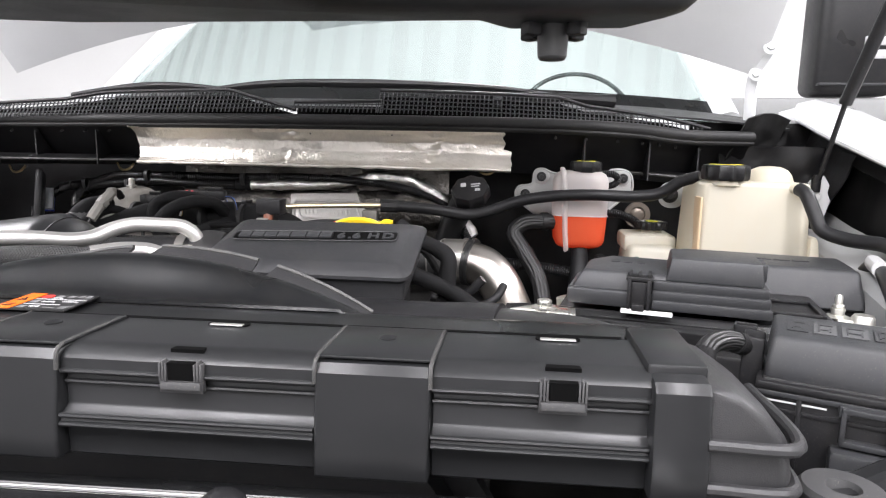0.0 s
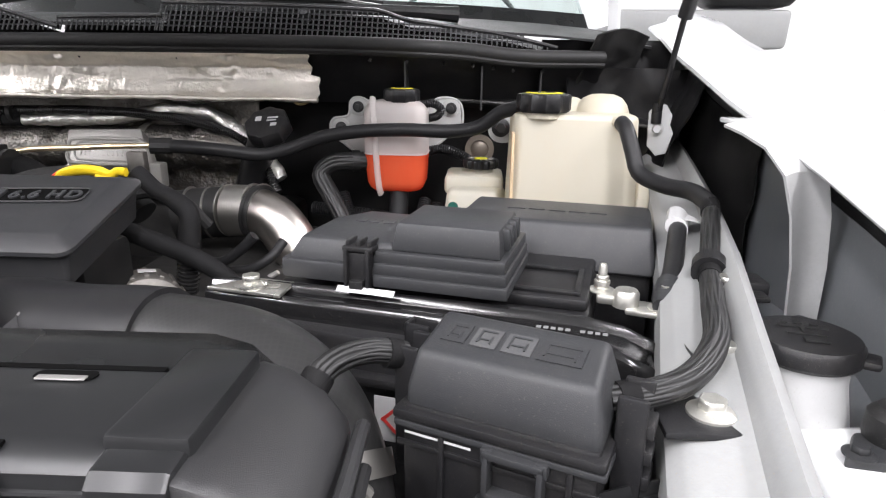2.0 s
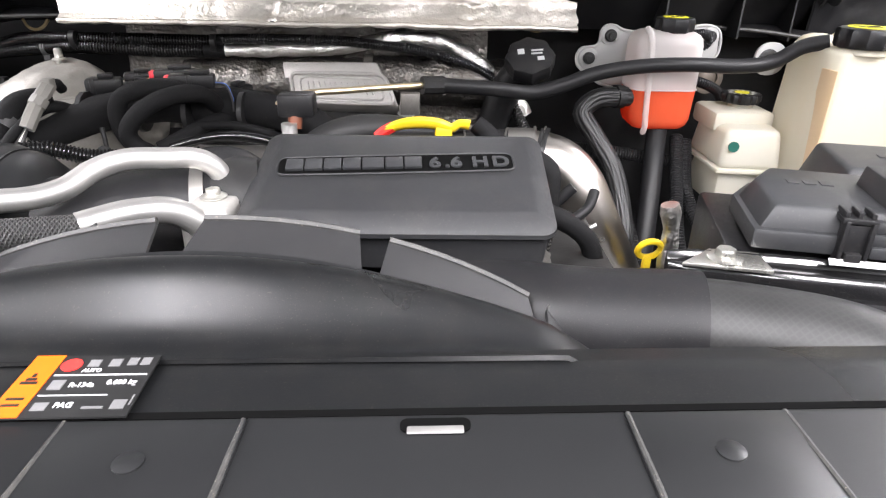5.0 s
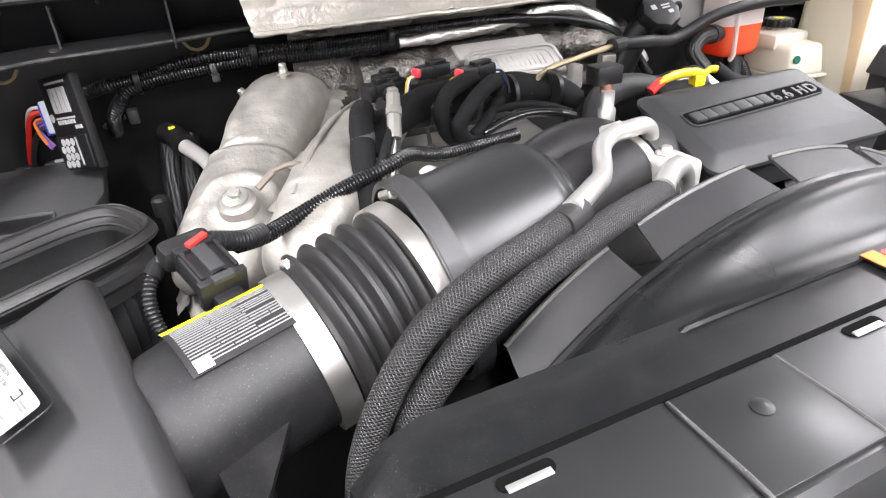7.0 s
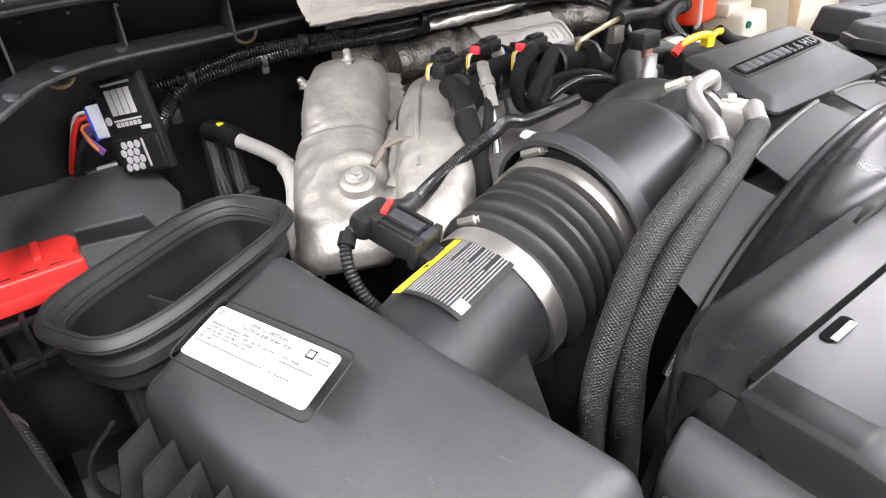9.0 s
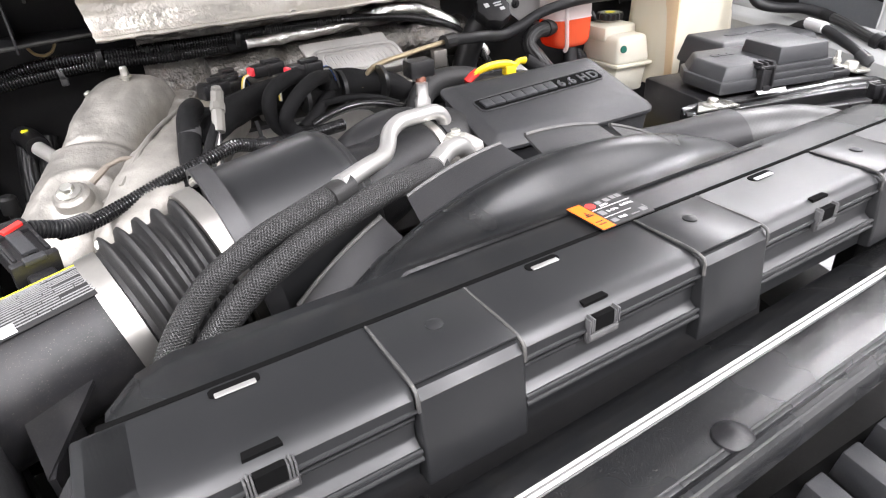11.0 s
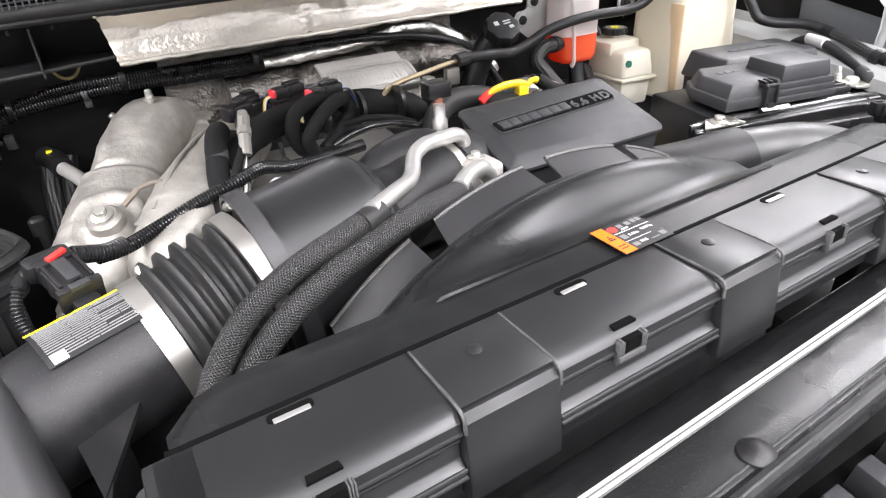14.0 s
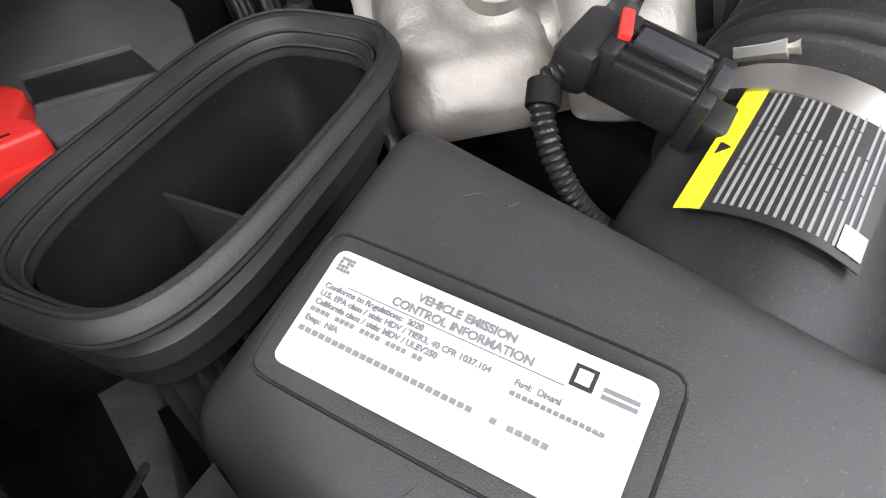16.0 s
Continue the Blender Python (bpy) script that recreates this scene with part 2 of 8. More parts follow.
LABELPRINT = surface("pale_label_print", (0.19, 0.19, 0.19), 0.5, var=0.1)
WHITEPRINT = surface("white_print", (0.48, 0.48, 0.48), 0.5, var=0.06)
BRAID = braided("nylon_braid", (0.006, 0.006, 0.006), (0.023, 0.0225, 0.022), 0.5, 16, 2000, depth=0.7)
STRIPED = braided("striped_braid", (0.006, 0.006, 0.006), (0.020, 0.020, 0.020), 0.5, 10, 60, depth=0.5)
WIRE = {"red": surface("red_wire", (0.75, 0.03, 0.02), 0.4), "orange": surface("orange_wire", (0.80, 0.22, 0.05), 0.4),
        "purple": surface("purple_wire", (0.20, 0.08, 0.35), 0.4), "black": surface("black_wire", (0.02, 0.02, 0.02), 0.45),
        "yellow": surface("yellow_wire", (0.75, 0.55, 0.05), 0.4), "blue": surface("blue_wire", (0.06, 0.16, 0.55), 0.4),
        "white": surface("white_wire", (0.7, 0.66, 0.6), 0.4)}
NATURAL = surface("natural_connector", (0.66, 0.70, 0.74), 0.4, var=0.05)
BLUE = surface("blue_seal", (0.03, 0.08, 0.55), 0.4)
GLASS = glass_like("windscreen_glass", (0.74, 0.85, 0.83))
WALL = surface("white_wall_paint", (0.84, 0.84, 0.83), 0.6, var=0.03, large=0.8, fine=30, bump=0.05, bump_scale=200)
DIM = surface("grey_wall_and_rib_shade", (0.36, 0.36, 0.36), 0.6, var=0.05, large=0.8, fine=30)
FLOOR = surface("grey_epoxy_floor", (0.20, 0.20, 0.20), 0.25, var=0.12, large=1.5, fine=40, dust=0.1)
CEIL = surface("ribbed_white_steel", (0.62, 0.68, 0.66), 0.4, var=0.04, large=1.0, fine=30)

# ---- mesh helpers ----


def T(*v):
    return Matrix.Translation(v)


def R(deg, axis="Z"):
    return Matrix.Rotation(radians(deg), 4, axis)


def finish(bm, angle=35):
    me = bpy.data.meshes.new("mesh")
    bmesh.ops.recalc_face_normals(bm, faces=bm.faces)
    for f in bm.faces:
        f.smooth = True
    bm.to_mesh(me)
    bm.free()
    me.set_sharp_from_angle(angle=radians(angle))
    return me


def thing(name, at, label, category, group="", kind=""):
    ob = new(name)
    ob.location = at
    ob.empty_display_size = 0.02
    return tagged(ob, label, category, group, kind)


def base_of(ob):
    while ob.parent:
        ob = ob.parent
    return ob.location


def part(name, bm, material, parent, label="", angle=35):
    """One mesh under a thing or a part; its points are given in the world."""
    bm.transform(T(*(-base_of(parent))))
    ob = new(name, finish(bm, angle))
    ob.data.materials.append(material)
    ob.parent = parent
    return tagged(ob, label) if label else ob


def solo(name, bm, material, label, category, group="", kind="", angle=35):
    """A thing of one mesh, with its origin at its base."""
    co = [v.co for v in bm.verts]
    at = Vector((sum(c.x for c in co) / len(co), sum(c.y for c in co) / len(co), min(c.z for c in co)))
    bm.transform(T(*(-at)))
    ob = new(name, finish(bm, angle))
    ob.location = at
    ob.data.materials.append(material)
    return tagged(ob, label, category, group, kind)


def bevel(bm, width, seg=2, sharp=25):
    bmesh.ops.recalc_face_normals(bm, faces=bm.faces)
    bm.normal_update()
    es = [e for e in bm.edges if len(e.link_faces) == 2 and e.calc_face_angle(0) > radians(sharp)]
    bmesh.ops.bevel(bm, geom=es, offset=width, segments=seg, profile=0.5, affect="EDGES", clamp_overlap=True)
    return bm


def loft(rings, cap=True, closed=True):
    bm = bmesh.new()
    vs = [[bm.verts.new(p) for p in ring] for ring in rings]
    n = len(vs[0])
    for a, b in zip(vs, vs[1:]):
        for i in range(n if closed else n - 1):
            j = (i + 1) % n
            bm.faces.new((a[i], a[j], b[j], b[i]))
    if cap and closed:
        bm.faces.new(vs[0][::-1])
        bm.faces.new(vs[-1])
    return bm


def prism(poly, z0, z1, top=None, bev=0.0, seg=2):
    """An upright prism on a plan; top is another plan of as many corners for tapered sides."""
    top = top or poly
    bm = loft([[(x, y, z0) for x, y in poly], [(x, y, z1) for x, y in top]])
    return bevel(bm, bev, seg) if bev else bm


def box(x0, x1, y0, y1, z0, z1, bev=0.0, m=None, seg=2, taper=0.0):
    k = taper
    bm = prism([(x0, y0), (x1, y0), (x1, y1), (x0, y1)], z0, z1, [(x0 + k, y0 + k), (x1 - k, y0 + k), (x1 - k, y1 - k), (x0 + k, y1 - k)], bev, seg)
    if m is not None:
        bm.transform(m)
    return bm


def join(*bms):
    me = bpy.data.meshes.new("tmp")
    out = bms[0]
    for b in bms[1:]:
        b.to_mesh(me)
        b.free()
        out.from_mesh(me)
    bpy.data.meshes.remove(me)
    return out


def curve_points(pts, step):
    """A smooth line through the points, in even steps."""
    pts = [Vector(p) for p in pts]
    if len(pts) == 2:
        dense = [pts[0].lerp(pts[1], i / 40) for i in range(41)]
    else:
        ext = [2 * pts[0] - pts[1], *pts, 2 * pts[-1] - pts[-2]]
        dense = []
        for i in range(1, len(ext) - 2):
            p0, p1, p2, p3 = ext[i - 1:i + 3]
            t = [0.0]
            for a, b in ((p0, p1), (p1, p2), (p2, p3)):
                t.append(t[-1] + max(1e-6, (b - a).length ** 0.5))
            for k in range(40):
                u = t[1] + (t[2] - t[1]) * k / 40
                a1 = p0 * ((t[1] - u) / (t[1] - t[0])) + p1 * ((u - t[0]) / (t[1] - t[0]))
                a2 = p1 * ((t[2] - u) / (t[2] - t[1])) + p2 * ((u - t[1]) / (t[2] - t[1]))
                a3 = p2 * ((t[3] - u) / (t[3] - t[2])) + p3 * ((u - t[2]) / (t[3] - t[2]))
                b1 = a1 * ((t[2] - u) / (t[2] - t[0])) + a2 * ((u - t[0]) / (t[2] - t[0]))
                b2 = a2 * ((t[3] - u) / (t[3] - t[1])) + a3 * ((u - t[1]) / (t[3] - t[1]))
                dense.append(b1 * ((t[2] - u) / (t[2] - t[1])) + b2 * ((u - t[1]) / (t[2] - t[1])))
        dense.append(pts[-1])
    total = sum((b - a).length for a, b in zip(dense, dense[1:]))
    n = max(2, round(total / step))
    out, want, run = [dense[0]], total / n, 0.0
    for a, b in zip(dense, dense[1:]):
        d = (b - a).length
        while run + d >= want and len(out) < n:
            out.append(a.lerp(b, (want - run) / d))
            want += total / n
        run += d
    out.append(dense[-1])
    return out


def tube(pts, r, n=12, step=0.012, ridge=0.0, pitch=0.004, squash=1.0, cap=True, wobble=0.0, seed=0):
    """A round bar or hose along a line; r is a number or a list of (share of length, radius). ridge: depth of corrugation."""
    if ridge:
        step = pitch / 3.0
    line = curve_points(pts, step)
    bm = bmesh.new()
    uv = bm.loops.layers.uv.new("UVMap")
    rings, lens, run = [], [], 0.0
    total = sum((b - a).length for a, b in zip(line, line[1:])) or 1
    tang = (line[1] - line[0]).normalized()
    up = tang.orthogonal().normalized()
    for i, p in enumerate(line):
        t = (line[min(i + 1, len(line) - 1)] - line[max(i - 1, 0)]).normalized()
        up = (up - t * up.dot(t)).normalized()
        side = t.cross(up)
        if i:
            run += (p - line[i - 1]).length
        rad = r if isinstance(r, (int, float)) else float(np.interp(run / total, [a for a, _ in r], [b for _, b in r]))
        if ridge:
            rad += ridge * (0.5 if (i % 3) else -0.5)
        if wobble:
            rad *= 1 + wobble * noise.noise((run * 40, seed, 0))
        ring = []
        for k in range(n):
            a = 2 * math.pi * k / n
            ring.append(bm.verts.new(p + up * (rad * math.cos(a) * squash) + side * (rad * math.sin(a))))
        rings.append(ring)
        lens.append(run)
    for i, (a, b) in enumerate(zip(rings, rings[1:])):
        for k in range(n):
            j = (k + 1) % n
            f = bm.faces.new((a[k], a[j], b[j], b[k]))
            for loop, (u, v) in zip(f.loops, ((k, i), (k + 1, i), (k + 1, i + 1), (k, i + 1))):
                loop[uv].uv = (u / n, lens[v])
    if cap:
        bm.faces.new(rings[0][::-1])
        bm.faces.new(rings[-1])
    return bm


def dent(bm, amp, scale, seed=0.0):
    """Uneven hammered or hand-bent surface."""
    bm.normal_update()
    moves = [(v, v.normal * (amp * (noise.noise(v.co * scale + Vector((seed, 0, 0))) + 0.5 * noise.noise(v.co * scale * 2.7 + Vector((0, seed, 3)))))) for v in bm.verts]
    for v, d in moves:
        v.co += d
    return bm


def lathe(profile, at, axis=(0, 0, 1), n=28):
    """A turned shape: profile of (radius, height) along the axis."""
    q = Vector((0, 0, 1)).rotation_difference(Vector(axis)).to_matrix().to_4x4()
    rings = [[(max(r, 1e-5) * math.cos(2 * math.pi * k / n), max(r, 1e-5) * math.sin(2 * math.pi * k / n), h) for k in range(n)] for r, h in profile]
    bm = loft(rings)
    bm.transform(T(*at) @ q)
    return bm


def bolt(at, r=0.007, axis=(0, 0, 1), washer=1.7):
    """A flanged hexagon head."""
    q = Vector((0, 0, 1)).rotation_difference(Vector(axis)).to_matrix().to_4x4()
    a = lathe([(r * washer, 0), (r * washer, r * 0.18), (r * 1.15, r * 0.42)], (0, 0, 0), n=20)
    hexa = [(r * math.cos(math.pi * k / 3), r * math.sin(math.pi * k / 3)) for k in range(6)]
    b = prism(hexa, r * 0.3, r * 1.15, bev=r * 0.1, seg=1)
    bm = join(a, b)
    bm.transform(T(*at) @ q)
    return bm


def sheet(f, nu, nv, thick=0.002):
    """A sheet of metal or plastic over f(u, v), with real thickness along its normals."""
    pts = [[Vector(f(i / nu, j / nv)) for j in range(nv + 1)] for i in range(nu + 1)]
    bm = bmesh.new()

    def normal(i, j):
        a = pts[min(i + 1, nu)][j] - pts[max(i - 1, 0)][j]
        b = pts[i][min(j + 1, nv)] - pts[i][max(j - 1, 0)]
        c = a.cross(b)
        return c.normalized() if c.length > 1e-9 else Vector((0, 0, 1))

    top = [[bm.verts.new(pts[i][j]) for j in range(nv + 1)] for i in range(nu + 1)]
    low = [[bm.verts.new(pts[i][j] - normal(i, j) * thick) for j in range(nv + 1)] for i in range(nu + 1)]
    for g, flip in ((top, False), (low, True)):
        for i in range(nu):
            for j in range(nv):
                q = (g[i][j], g[i + 1][j], g[i + 1][j + 1], g[i][j + 1])
                bm.faces.new(q[::-1] if flip else q)
    for i in range(nu):
        bm.faces.new((top[i][0], low[i][0], low[i + 1][0], top[i + 1][0]))
        bm.faces.new((top[i][nv], top[i + 1][nv], low[i + 1][nv], low[i][nv]))
    for j in range(nv):
        bm.faces.new((top[0][j], top[0][j + 1], low[0][j + 1], low[0][j]))
        bm.faces.new((top[nu][j], low[nu][j], low[nu][j + 1], top[nu][j + 1]))
    return bm


def along(line, s):
    """The point at share s of a polyline, by its vertices' even steps."""
    k = min(int(s * (len(line) - 1)), len(line) - 2)
    return Vector(line[k]).lerp(Vector(line[k + 1]), s * (len(line) - 1) - k)


def quad_frame(o, ux, uy):
    """A frame on a surface: x along ux, y along uy, z off it."""
    x = Vector(ux).normalized()
    z = x.cross(Vector(uy)).normalized()
    y = z.cross(x)
    return Matrix(((x.x, y.x, z.x, o[0]), (x.y, y.y, z.y, o[1]), (x.z, y.z, z.z, o[2]), (0, 0, 0, 1)))


def rounded(w, h, r, n=5):
    """A plan with rounded corners about the origin."""
    out = []
    for cx, cy, a0 in ((w / 2 - r, h / 2 - r, 0), (-w / 2 + r, h / 2 - r, 90), (-w / 2 + r, -h / 2 + r, 180), (w / 2 - r, -h / 2 + r, 270)):
        for k in range(n + 1):
            a = radians(a0 + 90 * k / n)
            out.append((cx + r * math.cos(a), cy + r * math.sin(a)))
    return out


def text_mesh(words, size, m, deep=0.0004, align="LEFT"):
    cu = bpy.data.curves.new("words", "FONT")
    cu.body, cu.size, cu.extrude, cu.align_x = words, size, deep / 2, align
    cu.offset = size * 0.03
    ob = new("words", cu)
    bpy.context.view_layer.update()
    dg = bpy.context.evaluated_depsgraph_get()
    me = bpy.data.meshes.new_from_object(ob.evaluated_get(dg))
    bm = bmesh.new()
    bm.from_mesh(me)
    bpy.data.objects.remove(ob)
    bpy.data.curves.remove(cu)
    bpy.data.meshes.remove(me)
    bm.transform(m)
    return bm


def bars(rows, m, deep=0.0004):
    """Flat printed bars in a frame: rows of (x0, x1, y0, y1)."""
    out = bmesh.new()
    for x0, x1, y0, y1 in rows:
        vs = [out.verts.new(p) for p in ((x0, y0, 0), (x1, y0, 0), (x1, y1, 0), (x0, y1, 0), (x0, y0, deep), (x1, y0, deep), (x1, y1, deep), (x0, y1, deep))]
        for q in ((4, 5, 6, 7), (0, 1, 5, 4), (1, 2, 6, 5), (2, 3, 7, 6), (3, 0, 4, 7)):
            out.faces.new([vs[i] for i in q])
    out.transform(m)
    return out


def frame_at(x, y, z, deg):
    return T(x, y, z) @ R(deg)

def annulus_ring(at, r_in, r_out, deep, n=36):
    """A flat washer facing the front."""
    b = annulus_z((0, 0, 0), r_in, r_out, deep, n)
    b.transform(T(*at) @ R(90, "X"))
    return b


def annulus_z(at, r_in, r_out, deep, n=36):
    """A flat ring of rectangular section lying level."""
    bm = loft([[(r * math.cos(2 * math.pi * k / n), r * math.sin(2 * math.pi * k / n), h) for k in range(n)] for r, h in ((r_in, 0), (r_out, 0), (r_out, deep), (r_in, deep), (r_in, 0))], cap=False)
    bmesh.ops.remove_doubles(bm, verts=bm.verts, dist=1e-6)
    bm.transform(T(*at))
    return bm


# ---- the room ----
solo("floor", box(-7, 7, -7, 7, -0.1, 0), FLOOR, "grey sealed workshop floor", "floor", kind="structure")
solo("wall_front", box(-7, 7, 7, 7.2, 0, 4.3), WALL, "plain white workshop wall", "wall", kind="structure")
# Unseen wall, greyed so that less light bounces into the bay.
solo("wall_back", box(-7, 7, -7.2, -7, 0, 4.3), DIM, "plain grey workshop wall", "wall", kind="structure")
# Unseen wall, kept white to bounce light onto the bay's left.
solo("wall_left", box(-7.2, -7, -7.2, 7.2, 0, 4.3), WALL, "plain white workshop wall", "wall", kind="structure")
wall_right = solo("wall_right", box(7, 7.2, -7.2, 7.2, 0, 4.3), WALL, "plain white workshop wall with a dark skirting", "wall", kind="structure")
solo("baseboard", box(6.975, 6.997, -7, 7, 0.0, 0.16, 0.004), GREYLID, "dark grey skirting board along the wall", "baseboard", kind="structure")
ribs = [box(-7, 7, -7, 7, 4.3, 4.4)]
for i in range(46):
    ribs.append(box(-6.9 + 0.3 * i, -6.76 + 0.3 * i, -7, 7, 4.215, 4.302))
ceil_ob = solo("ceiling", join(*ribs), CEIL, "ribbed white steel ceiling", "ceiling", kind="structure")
# Recesses between the ribs painted grey for shade the flat light lacks.
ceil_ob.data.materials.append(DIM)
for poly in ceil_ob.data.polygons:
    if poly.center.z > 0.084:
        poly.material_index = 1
for i, (lx, ly) in enumerate(LAMPS):
    lamp = thing("ceiling_light", (lx, ly, 4.12), "long white strip light set unseen under the ceiling", "ceiling light", "strip lights")
    part("housing", box(lx - 0.19, lx + 0.19, ly - 1.13, ly + 1.13, 4.125, 4.19, 0.01), WHITE, lamp)
    for dy in (-0.9, 0.88):
        part("hanger", box(lx - 0.01, lx + 0.01, ly + dy, ly + dy + 0.02, 4.18, 4.27), ZINC, lamp)
socket = thing("wall_socket", (6.99, 6.2, 1.9), "small white double wall socket", "socket")
part("plate", box(6.985, 6.999, 6.1, 6.22, 1.85, 1.97, 0.004), PAPER, socket)
part("outlet", box(6.978, 6.987, 6.13, 6.19, 1.88, 1.94, 0.003), GREYLID, socket)

# ---- the truck's body round the bay ----
CX = -0.24
truck = thing("pickup_truck", (CX, 1.2, 0), "white pickup truck with its bonnet raised", "truck")


def mirrored(bm):
    """The same part for the other side of the bay."""
    bm.transform(T(2 * CX, 0, 0) @ Matrix.Diagonal((-1, 1, 1, 1)))
    bmesh.ops.reverse_faces(bm, faces=bm.faces)
    return bm


FLANGE = [(0.716, 1.62, 1.630), (0.704, 1.48, 1.607), (0.700, 1.36, 1.575), (0.700, 1.24, 1.548), (0.700, 1.10, 1.515), (0.700, 0.98, 1.492), (0.699, 0.86, 1.468), (0.696, 0.74, 1.442), (0.690, 0.60, 1.410), (0.66, 0.42, 1.37)]


def fender_skin():
    """Hemmed flange, ridge, crown and outer flank of one wing."""
    rows = []
    for x, y, z in FLANGE:
        rows.append([(x + 0.012, y, z - 0.010), (x + 0.002, y, z - 0.010), (x - 0.001, y, z - 0.006), (x, y, z - 0.001), (x + 0.006, y, z + 0.001), (x + 0.026, y, z + 0.007), (x + 0.033, y, z + 0.010), (x + 0.037, y, z + 0.018), (x + 0.042, y, z + 0.020), (x + 0.075, y, z + 0.028), (x + 0.105, y, z + 0.022),
                     (x + 0.13, y, z - 0.02), (x + 0.145, y, z - 0.25), (x + 0.14, y, z - 0.55)])
    return sheet(lambda u, v: along([along(r, v) for r in rows], u), 30, 39, 0.0016)


part("fender", fender_skin(), WHITE, truck, "white painted wing with a rolled flange")
part("fender", mirrored(fender_skin()), WHITE, truck, "white painted wing with a rolled flange")

# Dark sheet added where the flange's overhang only casts shade.
part("fender_gap", sheet(lambda u, v: Vector(along(FLANGE, u)) + Vector((0.030 + 0.030 * v, 0, -0.004 - 0.060 * v)), 20, 4, 0.002), SHADEPLASTIC, truck)
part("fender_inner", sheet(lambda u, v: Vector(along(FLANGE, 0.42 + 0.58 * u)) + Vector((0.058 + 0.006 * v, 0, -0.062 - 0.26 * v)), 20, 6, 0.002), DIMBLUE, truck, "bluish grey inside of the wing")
part("fender_liner", sheet(lambda u, v: Vector(along(FLANGE, 0.44 * u)) + Vector((0.052 - 0.02 * v + 0.008 * noise.noise((u * 7, v * 7, 2)), 0, -0.058 - 0.30 * v)), 22, 12, 0.002), SHADEPLASTIC, truck, "black felt liner inside the wing")
# Left side: black sheet painted in for the dark void inside the wing.
part("fender_inner", mirrored(sheet(lambda u, v: Vector(along(FLANGE, u)) + Vector((0.030 - 0.03 * v, 0, -0.016 - 0.75 * v)), 20, 6, 0.002)), BLACK, truck, "black sheet for the dark inside the wing")
part("rear_liner", sheet(lambda u, v: Vector((0.757 - 0.10 * v - 0.03 * u * v + 0.012 * noise.noise((u * 5, v * 6, 1)), 1.62 - 0.30 * u, 1.606 - 0.045 * u - 0.30 * v)), 18, 14, 0.003), BLACK, truck, "black felt liner inside the wing")
part("corner_liner", sheet(lambda u, v: Vector((0.50 + 0.26 * u, 1.53 + 0.02 * noise.noise((u * 5, v * 5, 3)), 1.60 - 0.42 * v)), 14, 14, 0.003), BLACK, truck)

APRON = [(0.735, 1.42, 1.425), (0.712, 1.25, 1.405), (0.672, 1.05, 1.397), (0.630, 0.86, 1.385), (0.590, 0.70, 1.372), (0.560, 0.56, 1.352), (0.535, 0.40, 1.33)]


def apron_sheet():
    """Pressed inner rail: a vertical outer lip, a flat ledge and an inner flank."""
    rows = []
    for x, y, z in APRON:
        rows.append([(x + 0.010, y, z - 0.18), (x + 0.008, y, z), (x, y, z + 0.006), (x - 0.006, y, z), (x - 0.012, y, z - 0.012), (x - 0.050, y, z - 0.022), (x - 0.060, y, z - 0.030), (x - 0.062, y, z - 0.055)])
    return sheet(lambda u, v: along([along(r, v) for r in rows], u), 30, 28, 0.0015)


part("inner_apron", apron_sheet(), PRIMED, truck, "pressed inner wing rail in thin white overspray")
# Flank coloured black to paint the dark gap below the ledge.
part("apron_flank", sheet(lambda u, v: Vector(along(APRON, u)) + Vector((-0.056 - 0.01 * v, 0, -0.034 - 0.30 * v)), 20, 4, 0.002), BLACK, truck)
# Left copy black instead of overspray, standing for the dark void there.
part("inner_apron", (lambda b: (b.transform(T(-0.20, 0, -0.05)), b)[1])(mirrored(apron_sheet())), BLACK, truck)


def wheel_house():
    """Liner between the rail and the wing."""
    a = [(x + 0.012, y, z - 0.03 - 0.05 * max(0, 1 - abs(y - 0.9) / 0.6)) for x, y, z in APRON[:4]] + [(0.606, 0.73, 1.30)]
    b = [(0.80, y, z - 0.02) for x, y, z in APRON[:4]] + [(0.80, 0.73, 1.30)]
    return sheet(lambda u, v: Vector(along(a, u)).lerp(Vector(along(b, u)), v) + Vector((0, 0, -0.10 * math.sin(math.pi * v))), 20, 8, 0.003)


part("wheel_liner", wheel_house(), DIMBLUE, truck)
# Left copy black too, for the same dark void.
part("wheel_liner", mirrored(wheel_house()), BLACK, truck)

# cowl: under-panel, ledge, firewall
part("firewall", box(-1.25, 0.78, 1.50, 1.53, 0.75, 1.52), SHADEPLASTIC, truck)
LEDGE = [(-1.13, 1.04, 1.485), (-1.072, 1.13, 1.495), (-1.015, 1.26, 1.495), (-0.945, 1.32, 1.495), (-0.80, 1.35, 1.495), (-0.66, 1.385, 1.496), (-0.45, 1.42, 1.497), (-0.24, 1.44, 1.497), (0.25, 1.43, 1.494), (0.45, 1.42, 1.485), (0.60, 1.40, 1.465), (0.70, 1.40, 1.45)]
part("cowl_ledge", sheet(lambda u, v: Vector(along(LEDGE, u)) + Vector((0, (0.085 + 0.10 * max(0, 1 - u * 3)) * v, 0.012 * math.sin(3.14 * v))), 44, 4, 0.003), BLACK, truck)
SEAL = [(-1.24, 1.20, 1.565), (-1.12, 1.29, 1.574), (-1.0, 1.335, 1.578), (-0.85, 1.343, 1.580), (-0.70, 1.338, 1.582), (-0.24, 1.330, 1.584), (0.20, 1.338, 1.582), (0.36, 1.36, 1.576), (0.45, 1.385, 1.567), (0.60, 1.44, 1.566)]
